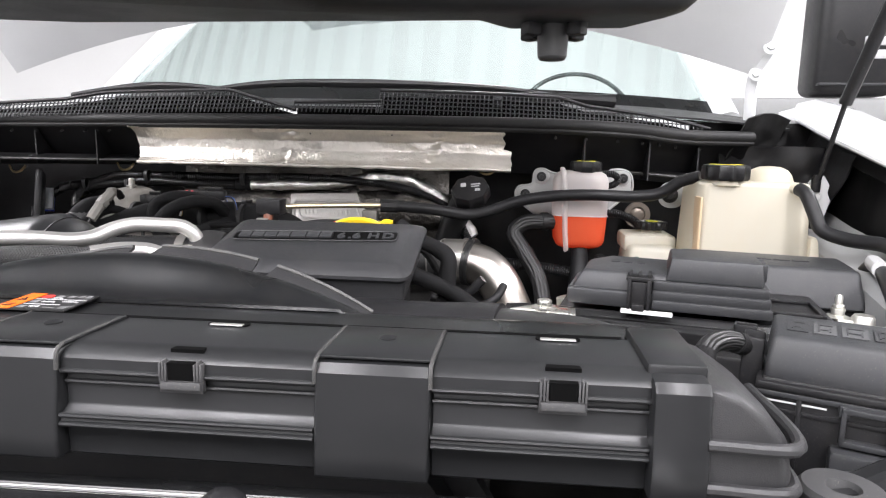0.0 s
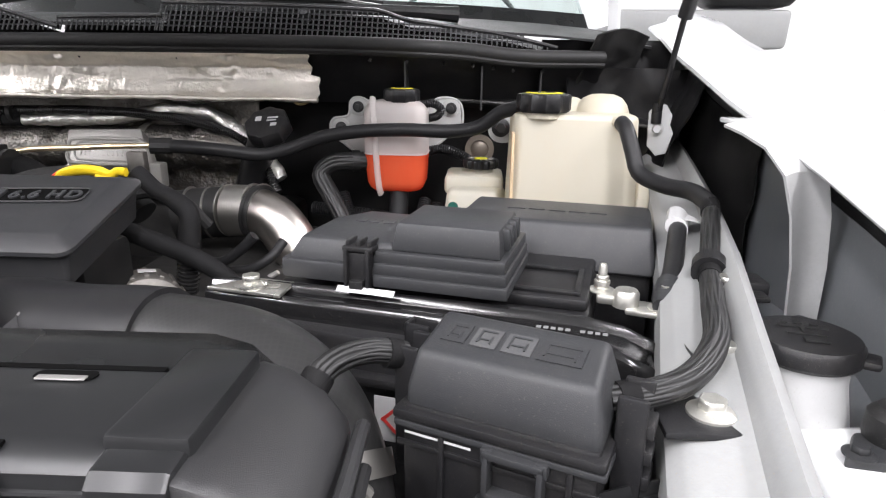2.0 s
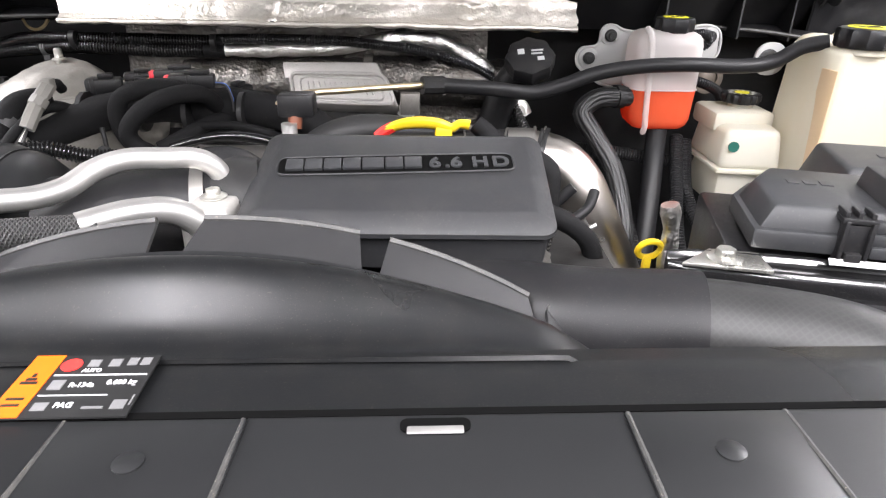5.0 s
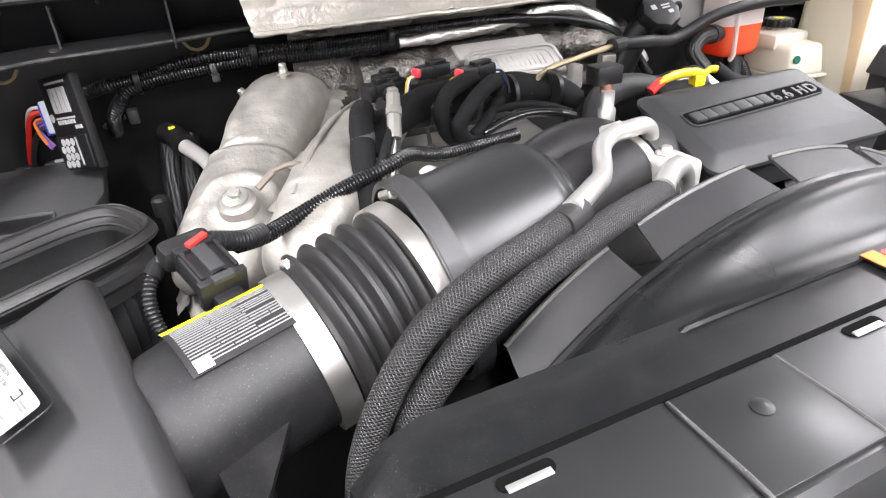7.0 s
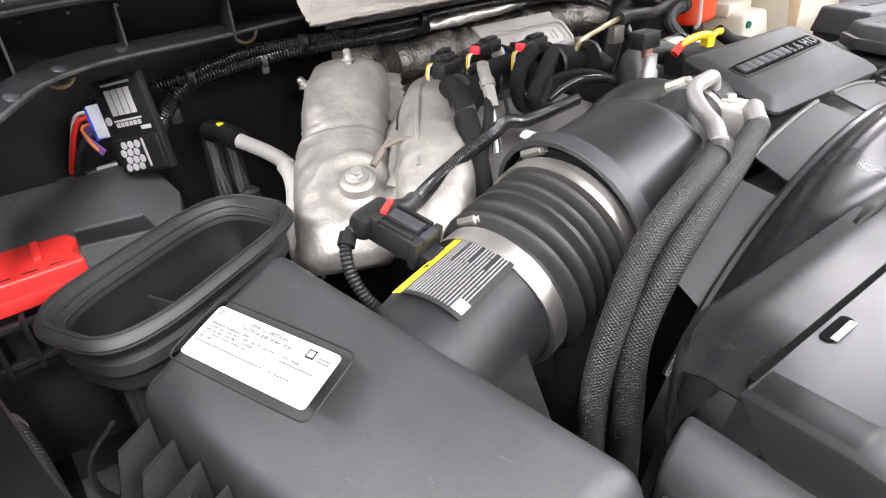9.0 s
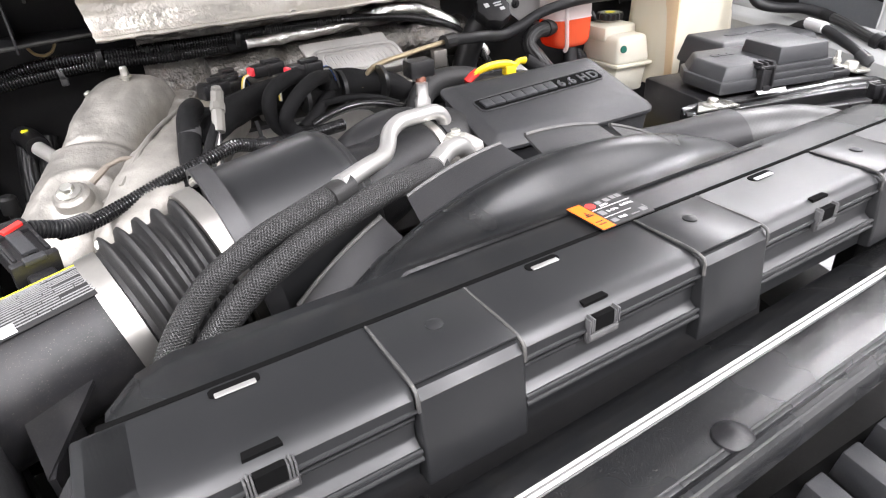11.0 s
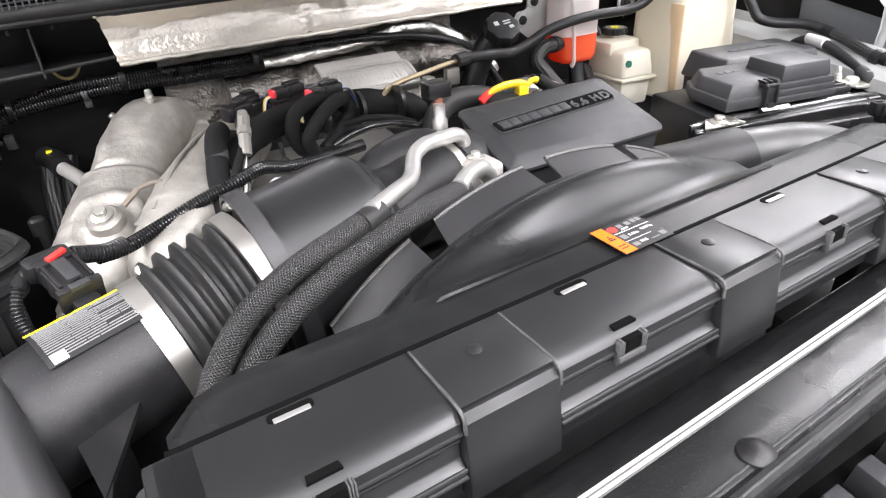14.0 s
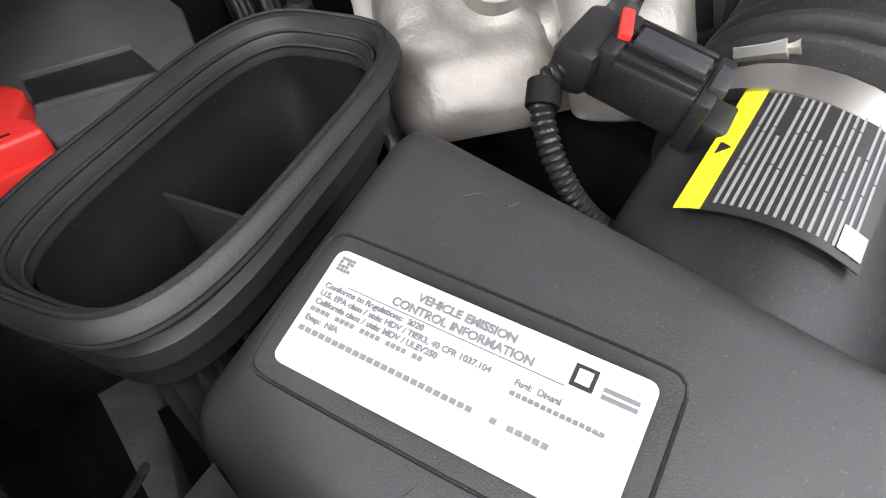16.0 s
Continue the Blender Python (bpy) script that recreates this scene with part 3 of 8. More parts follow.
part("cowl_apron", sheet(lambda u, v: Vector(along(SEAL, u)) + Vector((0, 0.015 + 0.07 * v, -0.010 - 0.085 * v)), 30, 4, 0.003), BLACK, truck)
part("cowl_seal", tube(SEAL, 0.0125, 14, 0.02), RUBBER, truck, "black rubber bonnet seal")
part("cowl_seal_lip", tube([(x, y - 0.004, z - 0.011) for x, y, z in SEAL], 0.0065, 10, 0.02), RUBBER, truck)
# Lip paler than the ledge paints its edge highlight.
part("ledge_lip", tube([Vector(p) + Vector((0, -0.001, 0.001)) for p in LEDGE], 0.0032, 8, 0.02), LITEDGE, truck)
for k in range(9):
    part("ledge_clip", lathe([(0.011, 0), (0.010, 0.003), (0.004, 0.006)], along(LEDGE, 0.12 + 0.085 * k) + Vector((0, 0.028, 0.004)), n=16), GREYLID, truck)


for k in range(22):
    p = along(SEAL, 0.04 + 0.042 * k) + Vector((0, 0.018, -0.022))
    part("seal_stud", lathe([(0.0022, 0), (0.0026, 0.005), (0.0015, 0.009)], p, (0, -0.9, -0.4), 8), CLIPGREY, truck)
for k in range(9):
    p = along(SEAL, 0.08 + 0.105 * k)
    if p.x < -0.68 or p.x > 0.13:
        part("cowl_rib", box(-0.0015, 0.0015, 0.012, 0.10, -0.095, -0.022, 0, T(*p)), AIRBOX, truck)


def cowl_panel(tops):
    """A sloped leaf screen: deck, edge and a fine grid; tops are (x, height) along it."""
    xs, hs = [a for a, _ in tops], [b for _, b in tops]

    def pt(u, v):
        x = xs[0] + (xs[-1] - xs[0]) * u
        k = (x - CX) / 0.74
        h = float(np.interp(x, xs, hs))
        return Vector((x, 1.345 + (0.095 if x > CX else -0.03) * k * k + 0.6 * h * v, 1.602 - 0.022 * k * k + h * v))

    made = []
    n = round(abs(xs[-1] - xs[0]) / 0.0088)
    for i in range(n + 1):
        if float(np.interp(pt(i / n, 0).x, xs, hs)) > 0.006:
            made.append(tube([pt(i / n, 0.0), pt(i / n, 0.5), pt(i / n, 1.0)], 0.0015, 4, 0.03))
    for j in range(1, 6):
        z = 0.0085 * j
        run = [k / 40 for k in range(41) if float(np.interp(pt(k / 40, 0).x, xs, hs)) > z]
        if len(run) > 1:
            made.append(tube([pt(u, z / max(0.001, float(np.interp(pt(u, 0).x, xs, hs)))) for u in run], 0.0015, 4, 0.03))
    back = sheet(lambda u, v: pt(u, v) + Vector((0, 0.02, -0.010)), 24, 4, 0.002)
    edge = tube([pt(k / 24, 1.0) for k in range(25)], 0.004, 8, 0.02)
    return join(*made), back, edge


for tops in ([(-0.325, 0.020), (-0.145, 0.024)], [(-0.15, 0.046), (0.21, 0.046), (0.26, 0.032), (0.42, 0.020), (0.52, 0.004)], [(-1.20, 0.020), (-1.02, 0.030), (-0.82, 0.034), (-0.74, 0.046), (-0.47, 0.046), (-0.32, 0.004)]):
    grid, back, edge = cowl_panel(tops)
    # Near-black sheet stands in for the dark open space behind the grid.
    screen = part("cowl_screen", back, CAVITY, truck, "cowl screen over a black sheet for the dark behind")
    part("grid", grid, GREYLID, screen)
    part("edge", edge, BLACK, screen)
deck = sheet(lambda u, v: Vector((-1.25 + 1.95 * u, 1.41 + 0.24 * v + 0.10 * (2 * u - 1) ** 2, 1.618 - 0.030 * (2 * u - 1) ** 4 + 0.034 * v)), 20, 4, 0.004)
part("cowl_deck", deck, AIRBOX, truck)
part("screen_knob", lathe([(0.008, -0.012), (0.010, 0.0), (0.010, 0.005), (0.006, 0.009)], (0.088, 1.392, 1.632), (0, -0.5, 0.87), 16), GREYLID, truck)
part("screen_knob", lathe([(0.008, -0.012), (0.010, 0.0), (0.010, 0.005), (0.006, 0.009)], (-0.60, 1.395, 1.630), (0, -0.5, 0.87), 16), GREYLID, truck)


def screen_pt(u, v):
    """The windscreen, bowed over its width and raked back."""
    k = 2 * u - 1
    w = 0.84 - 0.10 * v
    return Vector((CX + 0.03 + w * k, 1.62 + 0.16 * k * k + 0.62 * v, 1.632 - 0.02 * k * k + 0.52 * v))


pane = part("windscreen", sheet(screen_pt, 24, 12, 0.005), GLASS, truck, "raked laminated windscreen reflecting the ceiling")
pane.visible_shadow = False
part("frit_band", sheet(lambda u, v: screen_pt(u, 0.10 * v) + Vector((0, -0.004, 0.004)), 24, 3, 0.002), CONE, truck, "black ceramic band at the foot of the glass")
part("dashboard", sheet(lambda u, v: screen_pt(u, 0) + Vector((0, 0.06 + 0.6 * v, -0.03 + 0.03 * math.sin(3 * v))), 16, 6, 0.02), BLACK, truck)
part("cabin_rear", box(-1.08, 0.66, 3.0, 3.05, 0.5, 1.55), BLACK, truck)
part("roof", sheet(lambda u, v: screen_pt(u, 1.0) + Vector((0, 0.01 + 0.95 * v, 0.01 + 0.03 * math.sin(3.14 * v))), 12, 6, 0.02), WHITE, truck)
for sx in (1, -1):
    pil = [screen_pt(0.5 + 0.5 * sx, k / 6) + Vector((sx * 0.028, 0.012, 0)) for k in range(7)]
    part("pillar", tube(pil, 0.035, 10, 0.05), WHITE, truck)
    door = box(CX + sx * 0.86 - 0.03, CX + sx * 0.86 + 0.03, 1.86, 3.05, 0.5, 1.62, 0.02)
    part("door", door, WHITE, truck)
wheel_ring = [(0.31 + 0.19 * math.cos(a), 2.22 + 0.06 * math.sin(a), 1.615 + 0.17 * math.sin(a)) for a in [2 * math.pi * k / 28 for k in range(29)]]
# Paler grey rim imitates the veil of reflections over the wheel.
steer = part("steering_wheel", tube(wheel_ring, 0.007, 10, 0.03), CLIPGREY, truck, "steering wheel greyed for the reflections veiling it")
part("hub", join(lathe([(0.06, 0), (0.055, 0.03), (0.03, 0.04)], (0.31, 2.24, 1.63), (0, -0.94, 0.34), 20), box(0.14, 0.48, 2.225, 2.245, 1.62, 1.65, 0.005)), GREYLID, steer)
WIPERS = ([(-0.62, 1.53, 1.655), (-0.45, 1.51, 1.672), (-0.22, 1.51, 1.675), (0.08, 1.53, 1.668), (0.20, 1.55, 1.655)], [(-1.0, 1.60, 1.650), (-0.85, 1.57, 1.665), (-0.70, 1.54, 1.670), (-0.55, 1.52, 1.66)])
for w in WIPERS:
    blade = part("wiper", tube(w, [(0, 0.007), (0.5, 0.010), (1, 0.006)], 8, 0.02), BLACK, truck)
part("wiper_arm", tube([(-0.02, 1.52, 1.652), (0.20, 1.53, 1.650), (0.34, 1.56, 1.645)], [(0, 0.008), (0.8, 0.011), (1, 0.016)], 10, 0.02), BLACK, truck)

# door mirror
mirror = part("side_mirror", bevel(box(0.945, 1.165, 1.98, 2.13, 1.70, 2.06), 0.03, 3), BLACK, truck, "tall black towing mirror")
part("mirror_band", box(0.949, 1.161, 1.977, 2.05, 1.725, 1.733, 0.002), GREYLID, mirror)
# Pale strips painted in for the white reflection on the mirror housing.
for z in (1.797, 1.832):
    part("mirror_glint", box(1.055, 1.168, 1.977, 2.05, z, z + 0.024, 0.003), PAPER, mirror, "pale strip for the white reflection on the mirror")
part("mirror_foot", bevel(prism([(0.64, 2.02), (1.15, 1.99), (1.15, 2.10), (0.64, 2.12)], 1.60, 1.694, [(0.64, 2.02), (1.155, 1.99), (1.155, 2.10), (0.64, 2.12)]), 0.012, 2), PRIMED, mirror, "grey mirror arm")

# bonnet: outer skin, inner lining, duct, hinge, stay
HOOD_ANGLE = 46.0
HA = radians(HOOD_ANGLE)


def hood_pt(u, v, scale=1.0, off=0.0):
    """The raised bonnet: u across, v from the rear edge forwards and up."""
    k = (2 * u - 1) * scale
    crown = 0.15 * (1 - k * k) * (1 - 0.6 * v)
    run = 1.40 * v
    return Vector((CX + 0.885 * k, 1.57 - run * math.cos(HA) + 0.05 * k * k * v, 1.70 + run * math.sin(HA) + crown)) + Vector((0, -0.69 * off, -0.72 * off))


hood = part("hood", sheet(hood_pt, 24, 16, 0.012), WHITE, truck, "raised white bonnet")
# Pads laid out unseen to darken what the shroud's left half reflects.
for u0, u1, v0, v1 in ((0.0, 0.30, 0.50, 0.92), (0.32, 0.58, 0.34, 0.92)):
    part("hood_lining", sheet(lambda u, v: hood_pt(u0 + (u1 - u0) * u, v0 + (v1 - v0) * v, 0.78, 0.03 + 0.015 * math.sin(3.14 * u) * math.sin(3.14 * v)), 14, 12, 0.01), AIRBOX, hood, "black bonnet pad sized to darken reflections in the shroud")
# Front edge cut back at right to brighten the shroud's reflection.
duct = part("hood_duct", prism([(-0.52, 1.02), (0.06, 1.02), (0.10, 1.08), (0.29, 1.08), (0.34, 1.0), (0.36, 0.93), (-0.12, 0.90), (-0.20, 0.7), (-0.95, 0.7), (-0.85, 0.95)], 1.708, 1.99,
                               [(-0.55, 1.05), (0.06, 1.05), (0.10, 1.12), (0.30, 1.12), (0.38, 1.05), (0.39, 0.95), (-0.12, 0.93), (-0.20, 0.7), (-1.0, 0.7), (-0.88, 0.98)], 0.03, 3), AIRBOX, hood, "moulded black air duct under the bonnet")
part("drain_bowl", lathe([(0.054, 0.0), (0.066, 0.020), (0.082, 0.045), (0.100, 0.075), (0.115, 0.11)], (0.176, 1.03, 1.712), n=36), AIRBOX, duct, "rounded drain bowl")
part("drain_collar", join(annulus_z((0.176, 1.03, 1.709), 0.030, 0.053, 0.010), *[box(-0.010, 0.010, 0.026, 0.050, 0.0, 0.024, 0.003, T(0.176, 1.03, 1.691) @ R(a_)) for a_ in (55, 125, 235, 305)]), BLACK, duct)
part("drain_tube", lathe([(0.017, 0.0), (0.0205, 0.004), (0.022, 0.030), (0.021, 0.06)], (0.176, 1.03, 1.661), n=24), CLIPGREY, duct)
part("hood_hinge", join(tube([(0.65, 1.64, 1.56), (0.645, 1.60, 1.60), (0.637, 1.57, 1.70), (0.65, 1.52, 1.76)], 0.014, 6, 0.02, squash=0.4), bolt((0.637, 1.556, 1.705), 0.009, (-0.3, -0.9, 0.2)), bolt((0.648, 1.515, 1.755), 0.009, (-0.3, -0.9, 0.2))), WHITE, hood)
part("hood_stay", join(tube([(0.660, 1.275, 1.485), (0.672, 1.235, 1.62)], 0.0045, 8, 0.05), tube([(0.672, 1.235, 1.62), (0.72, 1.05, 2.02)], 0.0105, 10, 0.05), lathe([(0.008, 0), (0.008, 0.03)], (0.659, 1.277, 1.47), n=10)), BLACK, truck, "black gas stay", 50)
part("stay_bracket", join((lambda b: (b.transform(R(90, "X")), b)[1])(prism([(0.650, 1.435), (0.664, 1.420), (0.680, 1.424), (0.684, 1.440), (0.688, 1.455), (0.682, 1.468), (0.684, 1.482), (0.674, 1.498), (0.660, 1.500), (0.648, 1.486)], -1.285, -1.280, bev=0.0015)), bolt((0.660, 1.279, 1.462), 0.007, (0, -1, 0))), SATIN, truck, "white pressed stay bracket")

# wing bracket and filler neck
brk = part("wing_bracket", join(box(0.672, 0.735, 0.985, 1.052, 1.492, 1.498, 0.002), bolt((0.700, 1.02, 1.517), 0.008)), WHITE, truck)
LEG = [(0.680, 0.985, 1.492), (0.682, 0.945, 1.488), (0.690, 0.910, 1.478), (0.703, 0.895, 1.455), (0.716, 0.900, 1.415), (0.728, 0.910, 1.36), (0.735, 0.92, 1.30)]
part("bracket_leg", sheet(lambda u, v: Vector(along(LEG, v)) + Vector(((0.052 - 0.018 * v) * (u - 0.5), 0.006 * math.sin(3.14 * u), 0.004 * math.sin(3.14 * u))), 8, 24, 0.003), SATIN, brk)
part("hinge_cover", sheet(lambda u, v: Vector((0.585 + 0.10 * u - 0.03 * v, 1.43 + 0.05 * u + 0.010 * noise.noise((u * 4, v * 4, 9)) + 0.03 * v, 1.605 + 0.012 * math.sin(3.1 * u) - 0.085 * v)), 12, 10, 0.004), RUBBER, truck, "black rubber hinge boot")
part("hinge_cover", sheet(lambda u, v: Vector((0.54 + 0.20 * u, 1.45 + 0.03 * math.sin(5 * u) + 0.015 * noise.noise((u * 6, v * 4, 5)), 1.55 - 0.16 * v)), 14, 10, 0.004), BLACK, truck)

# front panel over the radiator support
def front_pt(u, v):
    prof = [(0.500, 1.300), (0.488, 1.318), (0.462, 1.330), (0.445, 1.334), (0.394, 1.342), (0.386, 1.340), (0.381, 1.345), (0.374, 1.343), (0.372, 1.339), (0.371, 1.330)]
    y, z = along([(a, b, 0) for a, b in prof], v).xy
    x = -0.95 + 1.30 * u
    return Vector((x, y + 0.016 + 0.05 * x, z - 0.033))


support = part("front_panel", sheet(front_pt, 30, 27, 0.003), CONE, truck, "black closing panel over the radiator support")
for gv in (0.47, 0.55, 0.72):
    part("panel_groove", tube([front_pt(k / 10, gv) + Vector((0, 0, 0.0012)) for k in range(11)], 0.0022, 8, 0.04), BLACK, support)
part("bright_strip", sheet(lambda u, v: front_pt(u, 0.30) + Vector((0, -0.015 + 0.016 * v, 0.003 + 0.003 * math.sin(3.14 * v))), 30, 3, 0.003), STRIP, support, "white weather strip")
for k in (0.3, 0.62):
    part("strip_groove", tube([front_pt(j / 14, 0.30) + Vector((0, -0.015 + 0.016 * k, 0.0062)) for j in range(15)], 0.0009, 6, 0.05), CLIPGREY, support)
for sx, sy in ((-0.042, 0.440), (-0.358, 0.393)):
    part("push_stud", lathe([(0.016, 0), (0.015, 0.004), (0.009, 0.009), (0.001, 0.011)], (sx, sy, 1.309), n=20), BLACK, support)
for i in range(22):
    x = -0.95 + 0.056 * i
    y = 0.385 + 0.05 * x
    part("grille_slat", (lambda b: (b.transform(T(x, y, 1.228) @ R(8, "X")), b)[1])(box(0, 0.023, -0.15, 0.0, -0.030, 0.004, 0.0015)), GREYLID, support)
# Black sheet added to hide the lit floor and darken the slat gaps.
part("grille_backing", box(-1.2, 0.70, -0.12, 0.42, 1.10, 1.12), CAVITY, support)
part("grille_rail", box(-0.95, 0.42, 0.225, 0.25, 1.17, 1.20, 0.006), BLACK, support)
part("crossmember", box(-0.98, 0.52, 0.30, 0.36, 0.95, 1.09, 0.01), DARK, truck)
part("lower_tray", box(-1.25, 0.75, 0.30, 1.50, 0.72, 0.75), DARK, truck)

# painted front corner, brace and bumper stop
part("corner_panel", prism([(0.356, 0.425), (0.68, 0.40), (0.665, 0.60), (0.60, 0.70), (0.555, 0.665), (0.50, 0.60), (0.47, 0.515), (0.40, 0.478), (0.356, 0.47)], 1.255, 1.298, bev=0.014, seg=3), WHITE, truck, "white painted front corner")
part("lamp_panel", prism([(0.608, 0.690), (0.80, 0.708), (0.81, 0.42), (0.69, 0.42), (0.64, 0.50), (0.615, 0.60)], 1.22, 1.314, bev=0.010, seg=3), WHITE, truck, "white painted lamp panel")
boot = part("rubber_buffer", lathe([(0.018, 0), (0.0195, 0.006), (0.0185, 0.020), (0.013, 0.026), (0.006, 0.027), (0.005, 0.023)], (0.672, 0.664, 1.318), n=28), RUBBER, truck, "black rubber bonnet buffer")
part("buffer_plate", prism([(0.628, 0.640), (0.650, 0.672), (0.70, 0.676), (0.715, 0.655), (0.69, 0.630)], 1.312, 1.321, bev=0.003), GREYLID, boot)
part("plate_bolt", bolt((0.640, 0.646, 1.320), 0.006), GREYLID, boot)
part("corner_rail", prism([(0.52, 0.62), (0.575, 0.60), (0.59, 0.74), (0.545, 0.74)], 1.27, 1.310, bev=0.008), PRIMED, truck)
part("corner_bolt", bolt((0.585, 0.515, 1.298), 0.012), ZINC, truck)
part("corner_lobe", lathe([(0.030, -0.01), (0.029, 0.006), (0.020, 0.013), (0.001, 0.015)], (0.236, 0.447, 1.298), n=24), WHITE, truck)
BR = [(0.372, 0.552, 1.287), (0.405, 0.560, 1.288), (0.430, 0.568, 1.296), (0.465, 0.580, 1.306), (0.50, 0.593, 1.308), (0.545, 0.610, 1.307)]
CH = [(-0.018, 0.008), (-0.016, 0.0), (-0.006, -0.001), (-0.004, 0.004), (0.004, 0.004), (0.006, -0.001), (0.016, 0.0), (0.018, 0.008)]
brace = part("corner_brace", sheet(lambda u, v: Vector(along(BR, u)) + Vector((-0.33, 0.94, 0)) * along([(a, b, 0) for a, b in CH], v).x + Vector((0, 0, along([(a, b, 0) for a, b in CH], v).y)), 24, 14, 0.002), SHROUD, truck, "black pressed channel brace")
part("brace_bolt", bolt((0.527, 0.603, 1.309), 0.010, washer=2.0), ZINC, brace)
part("rubber_stop", lathe([(0.030, 0), (0.030, 0.010), (0.027, 0.014), (0.012, 0.014), (0.010, 0.006)], (0.379, 0.552, 1.282), n=28), CLIPGREY, truck)
for (px, py, pz), wx in (((0.543, 0.640, 1.345), 0.034), ((0.574, 0.708, 1.352), 0.024), ((0.611, 0.812, 1.368), 0.014)):
    plate = part("apron_plate", box(px - wx, px + 0.028, py - 0.024, py + 0.024, pz - 0.002, pz + 0.003, 0.0015), BLACK, truck)
    part("plate_bolt", bolt((px, py, pz + 0.003), 0.009), ZINC, plate)

# road wheels carry the truck
for wx in (0.62, -1.10):
    for wy in (0.95, 4.6):
        wheel = part("wheel", lathe([(0.20, -0.11), (0.40, -0.12), (0.42, -0.09), (0.42, 0.09), (0.40, 0.12), (0.20, 0.11)], (wx, wy, 0.42), (1, 0, 0), 40), RUBBER, truck)
        part("rim", lathe([(0.06, -0.09), (0.20, -0.10), (0.21, 0.10), (0.06, 0.09)], (wx, wy, 0.42), (1, 0, 0), 32), ALU, wheel)
part("chassis", box(-0.75, 0.27, 0.35, 4.9, 0.5, 0.7, 0.02), DARK, truck)

filler = thing("washer_filler", (0.64, 0.715, 1.30), "black washer filler cap on a white neck", "filler cap")
part("neck", lathe([(0.046, -0.10), (0.040, -0.02), (0.031, 0.03), (0.031, 0.048)], (0.634, 0.718, 1.308), n=28), SATIN, filler)
wcap = part("cap", lathe([(0.035, 0), (0.0375, 0.003), (0.0375, 0.012), (0.035, 0.016), (0.001, 0.017)], (0.634, 0.718, 1.354), n=36), BLACK, filler, "black hinged cap with an embossed sign")
part("cap_tab", box(-0.010, 0.010, -0.047, -0.030, 0.002, 0.009, 0.003, T(0.634, 0.718, 1.354) @ R(60)), BLACK, wcap)
part("cap_emblem", bars([(-0.022, 0.018, 0.010, 0.013), (-0.017, 0.013, -0.006, -0.003), (-0.004, -0.001, -0.004, 0.011), (-0.006, 0.012, -0.020, -0.012), (-0.018, -0.012, 0.017, 0.020), (-0.006, 0.0, 0.018, 0.021), (0.006, 0.012, 0.017, 0.020)], T(0.634, 0.718, 1.371) @ R(-12) @ Matrix.Scale(0.85, 4), 0.0015), INK, wcap)

# ---- radiator shroud ----
shroud = thing("radiator_shroud", (CX, 0.6, 1.29), "black moulded radiator and fan shroud", "radiator shroud")


def sheared(bm):
    """The shroud runs a little askew to the bay."""
    for v in bm.verts:
        v.co.y += 0.028 * (v.co.x - CX)
    return bm


SX0, SX1, SYF, SYB, SZ = -0.757, 0.262, 0.500, 0.583, 1.385
COLS = [(-0.562, -0.474), (-0.281, -0.195), (-0.002, 0.080)]


def shroud_front(x0, x1, proud):
    """Top and ridged front of one bay, with a rolled upper edge."""
    p = proud
    prof = [(SYB, SZ), (SYF + 0.020, SZ + 0.0005), (SYF + 0.006 - p, SZ - 0.002), (SYF - p, SZ - 0.008), (SYF - 0.001 - p, SZ - 0.018)]
    if p < 0.004:
        prof += [(SYF + 0.006, SZ - 0.021), (SYF + 0.004, SZ - 0.029), (SYF + 0.004, SZ - 0.045), (SYF - 0.004, SZ - 0.050), (SYF - 0.006, SZ - 0.056), (SYF + 0.002, SZ - 0.062), (SYF + 0.002, SZ - 0.084)]
    else:
        prof += [(SYF - 0.002 - p, SZ - 0.03), (SYF - 0.0045 - p, SZ - 0.05), (SYF - 0.0055 - p, SZ - 0.065), (SYF - 0.0055 - p, SZ - 0.084)]
    prof += [(SYF + 0.02, SZ - 0.086)]
    back = [(SYF + 0.03, SZ - 0.080), (SYB, SZ - 0.004)]
    ring = prof + back
    bm = loft([[(x0, y, z) for y, z in ring], [(x1, y, z) for y, z in ring]])
    return bm


def spart(name, bm, material, parent, label="", angle=35):
    return part(name, sheared(bm), material, parent, label, angle)


edges = [SX0] + [e for c in COLS for e in c] + [SX1 - 0.03]
for a, b in zip(edges[::2], edges[1::2]):
    bay = spart("bay", bevel(shroud_front(a, b, 0.0), 0.0015, 1, 40), SHROUD, shroud)
    for ry, rz in ((SYF - 0.0008, SZ - 0.0175), (SYF + 0.0035, SZ - 0.0270), (SYF - 0.0052, SZ - 0.0505), (SYF - 0.0060, SZ - 0.0570)):
        spart("ridge", tube([(a + 0.001, ry, rz), ((a + b) / 2, ry, rz), (b - 0.001, ry, rz)], 0.0020, 8, 0.05), SHROUD, bay)
for a, b in COLS:
    spart("column", bevel(shroud_front(a, b, 0.0042), 0.0025, 3, 40), SHROUD, shroud)
    spart("panel_step", join(box(a - 0.002, b + 0.002, SYF + 0.004, SYB - 0.004, SZ, SZ + 0.0025, 0.001), lathe([(0.007, 0), (0.007, 0.001), (0.003, 0.0025)], ((a + b) / 2, 0.55, SZ + 0.0025), n=16)), SHROUD, shroud)
spart("end_cap", join(bevel(shroud_front(SX1 - 0.032, SX1 + 0.006, 0.010), 0.003, 2, 40), box(SX1 - 0.034, SX1 + 0.008, SYF + 0.01, SYB + 0.02, SZ - 0.05, SZ + 0.006, 0.004)), SHROUD, shroud)
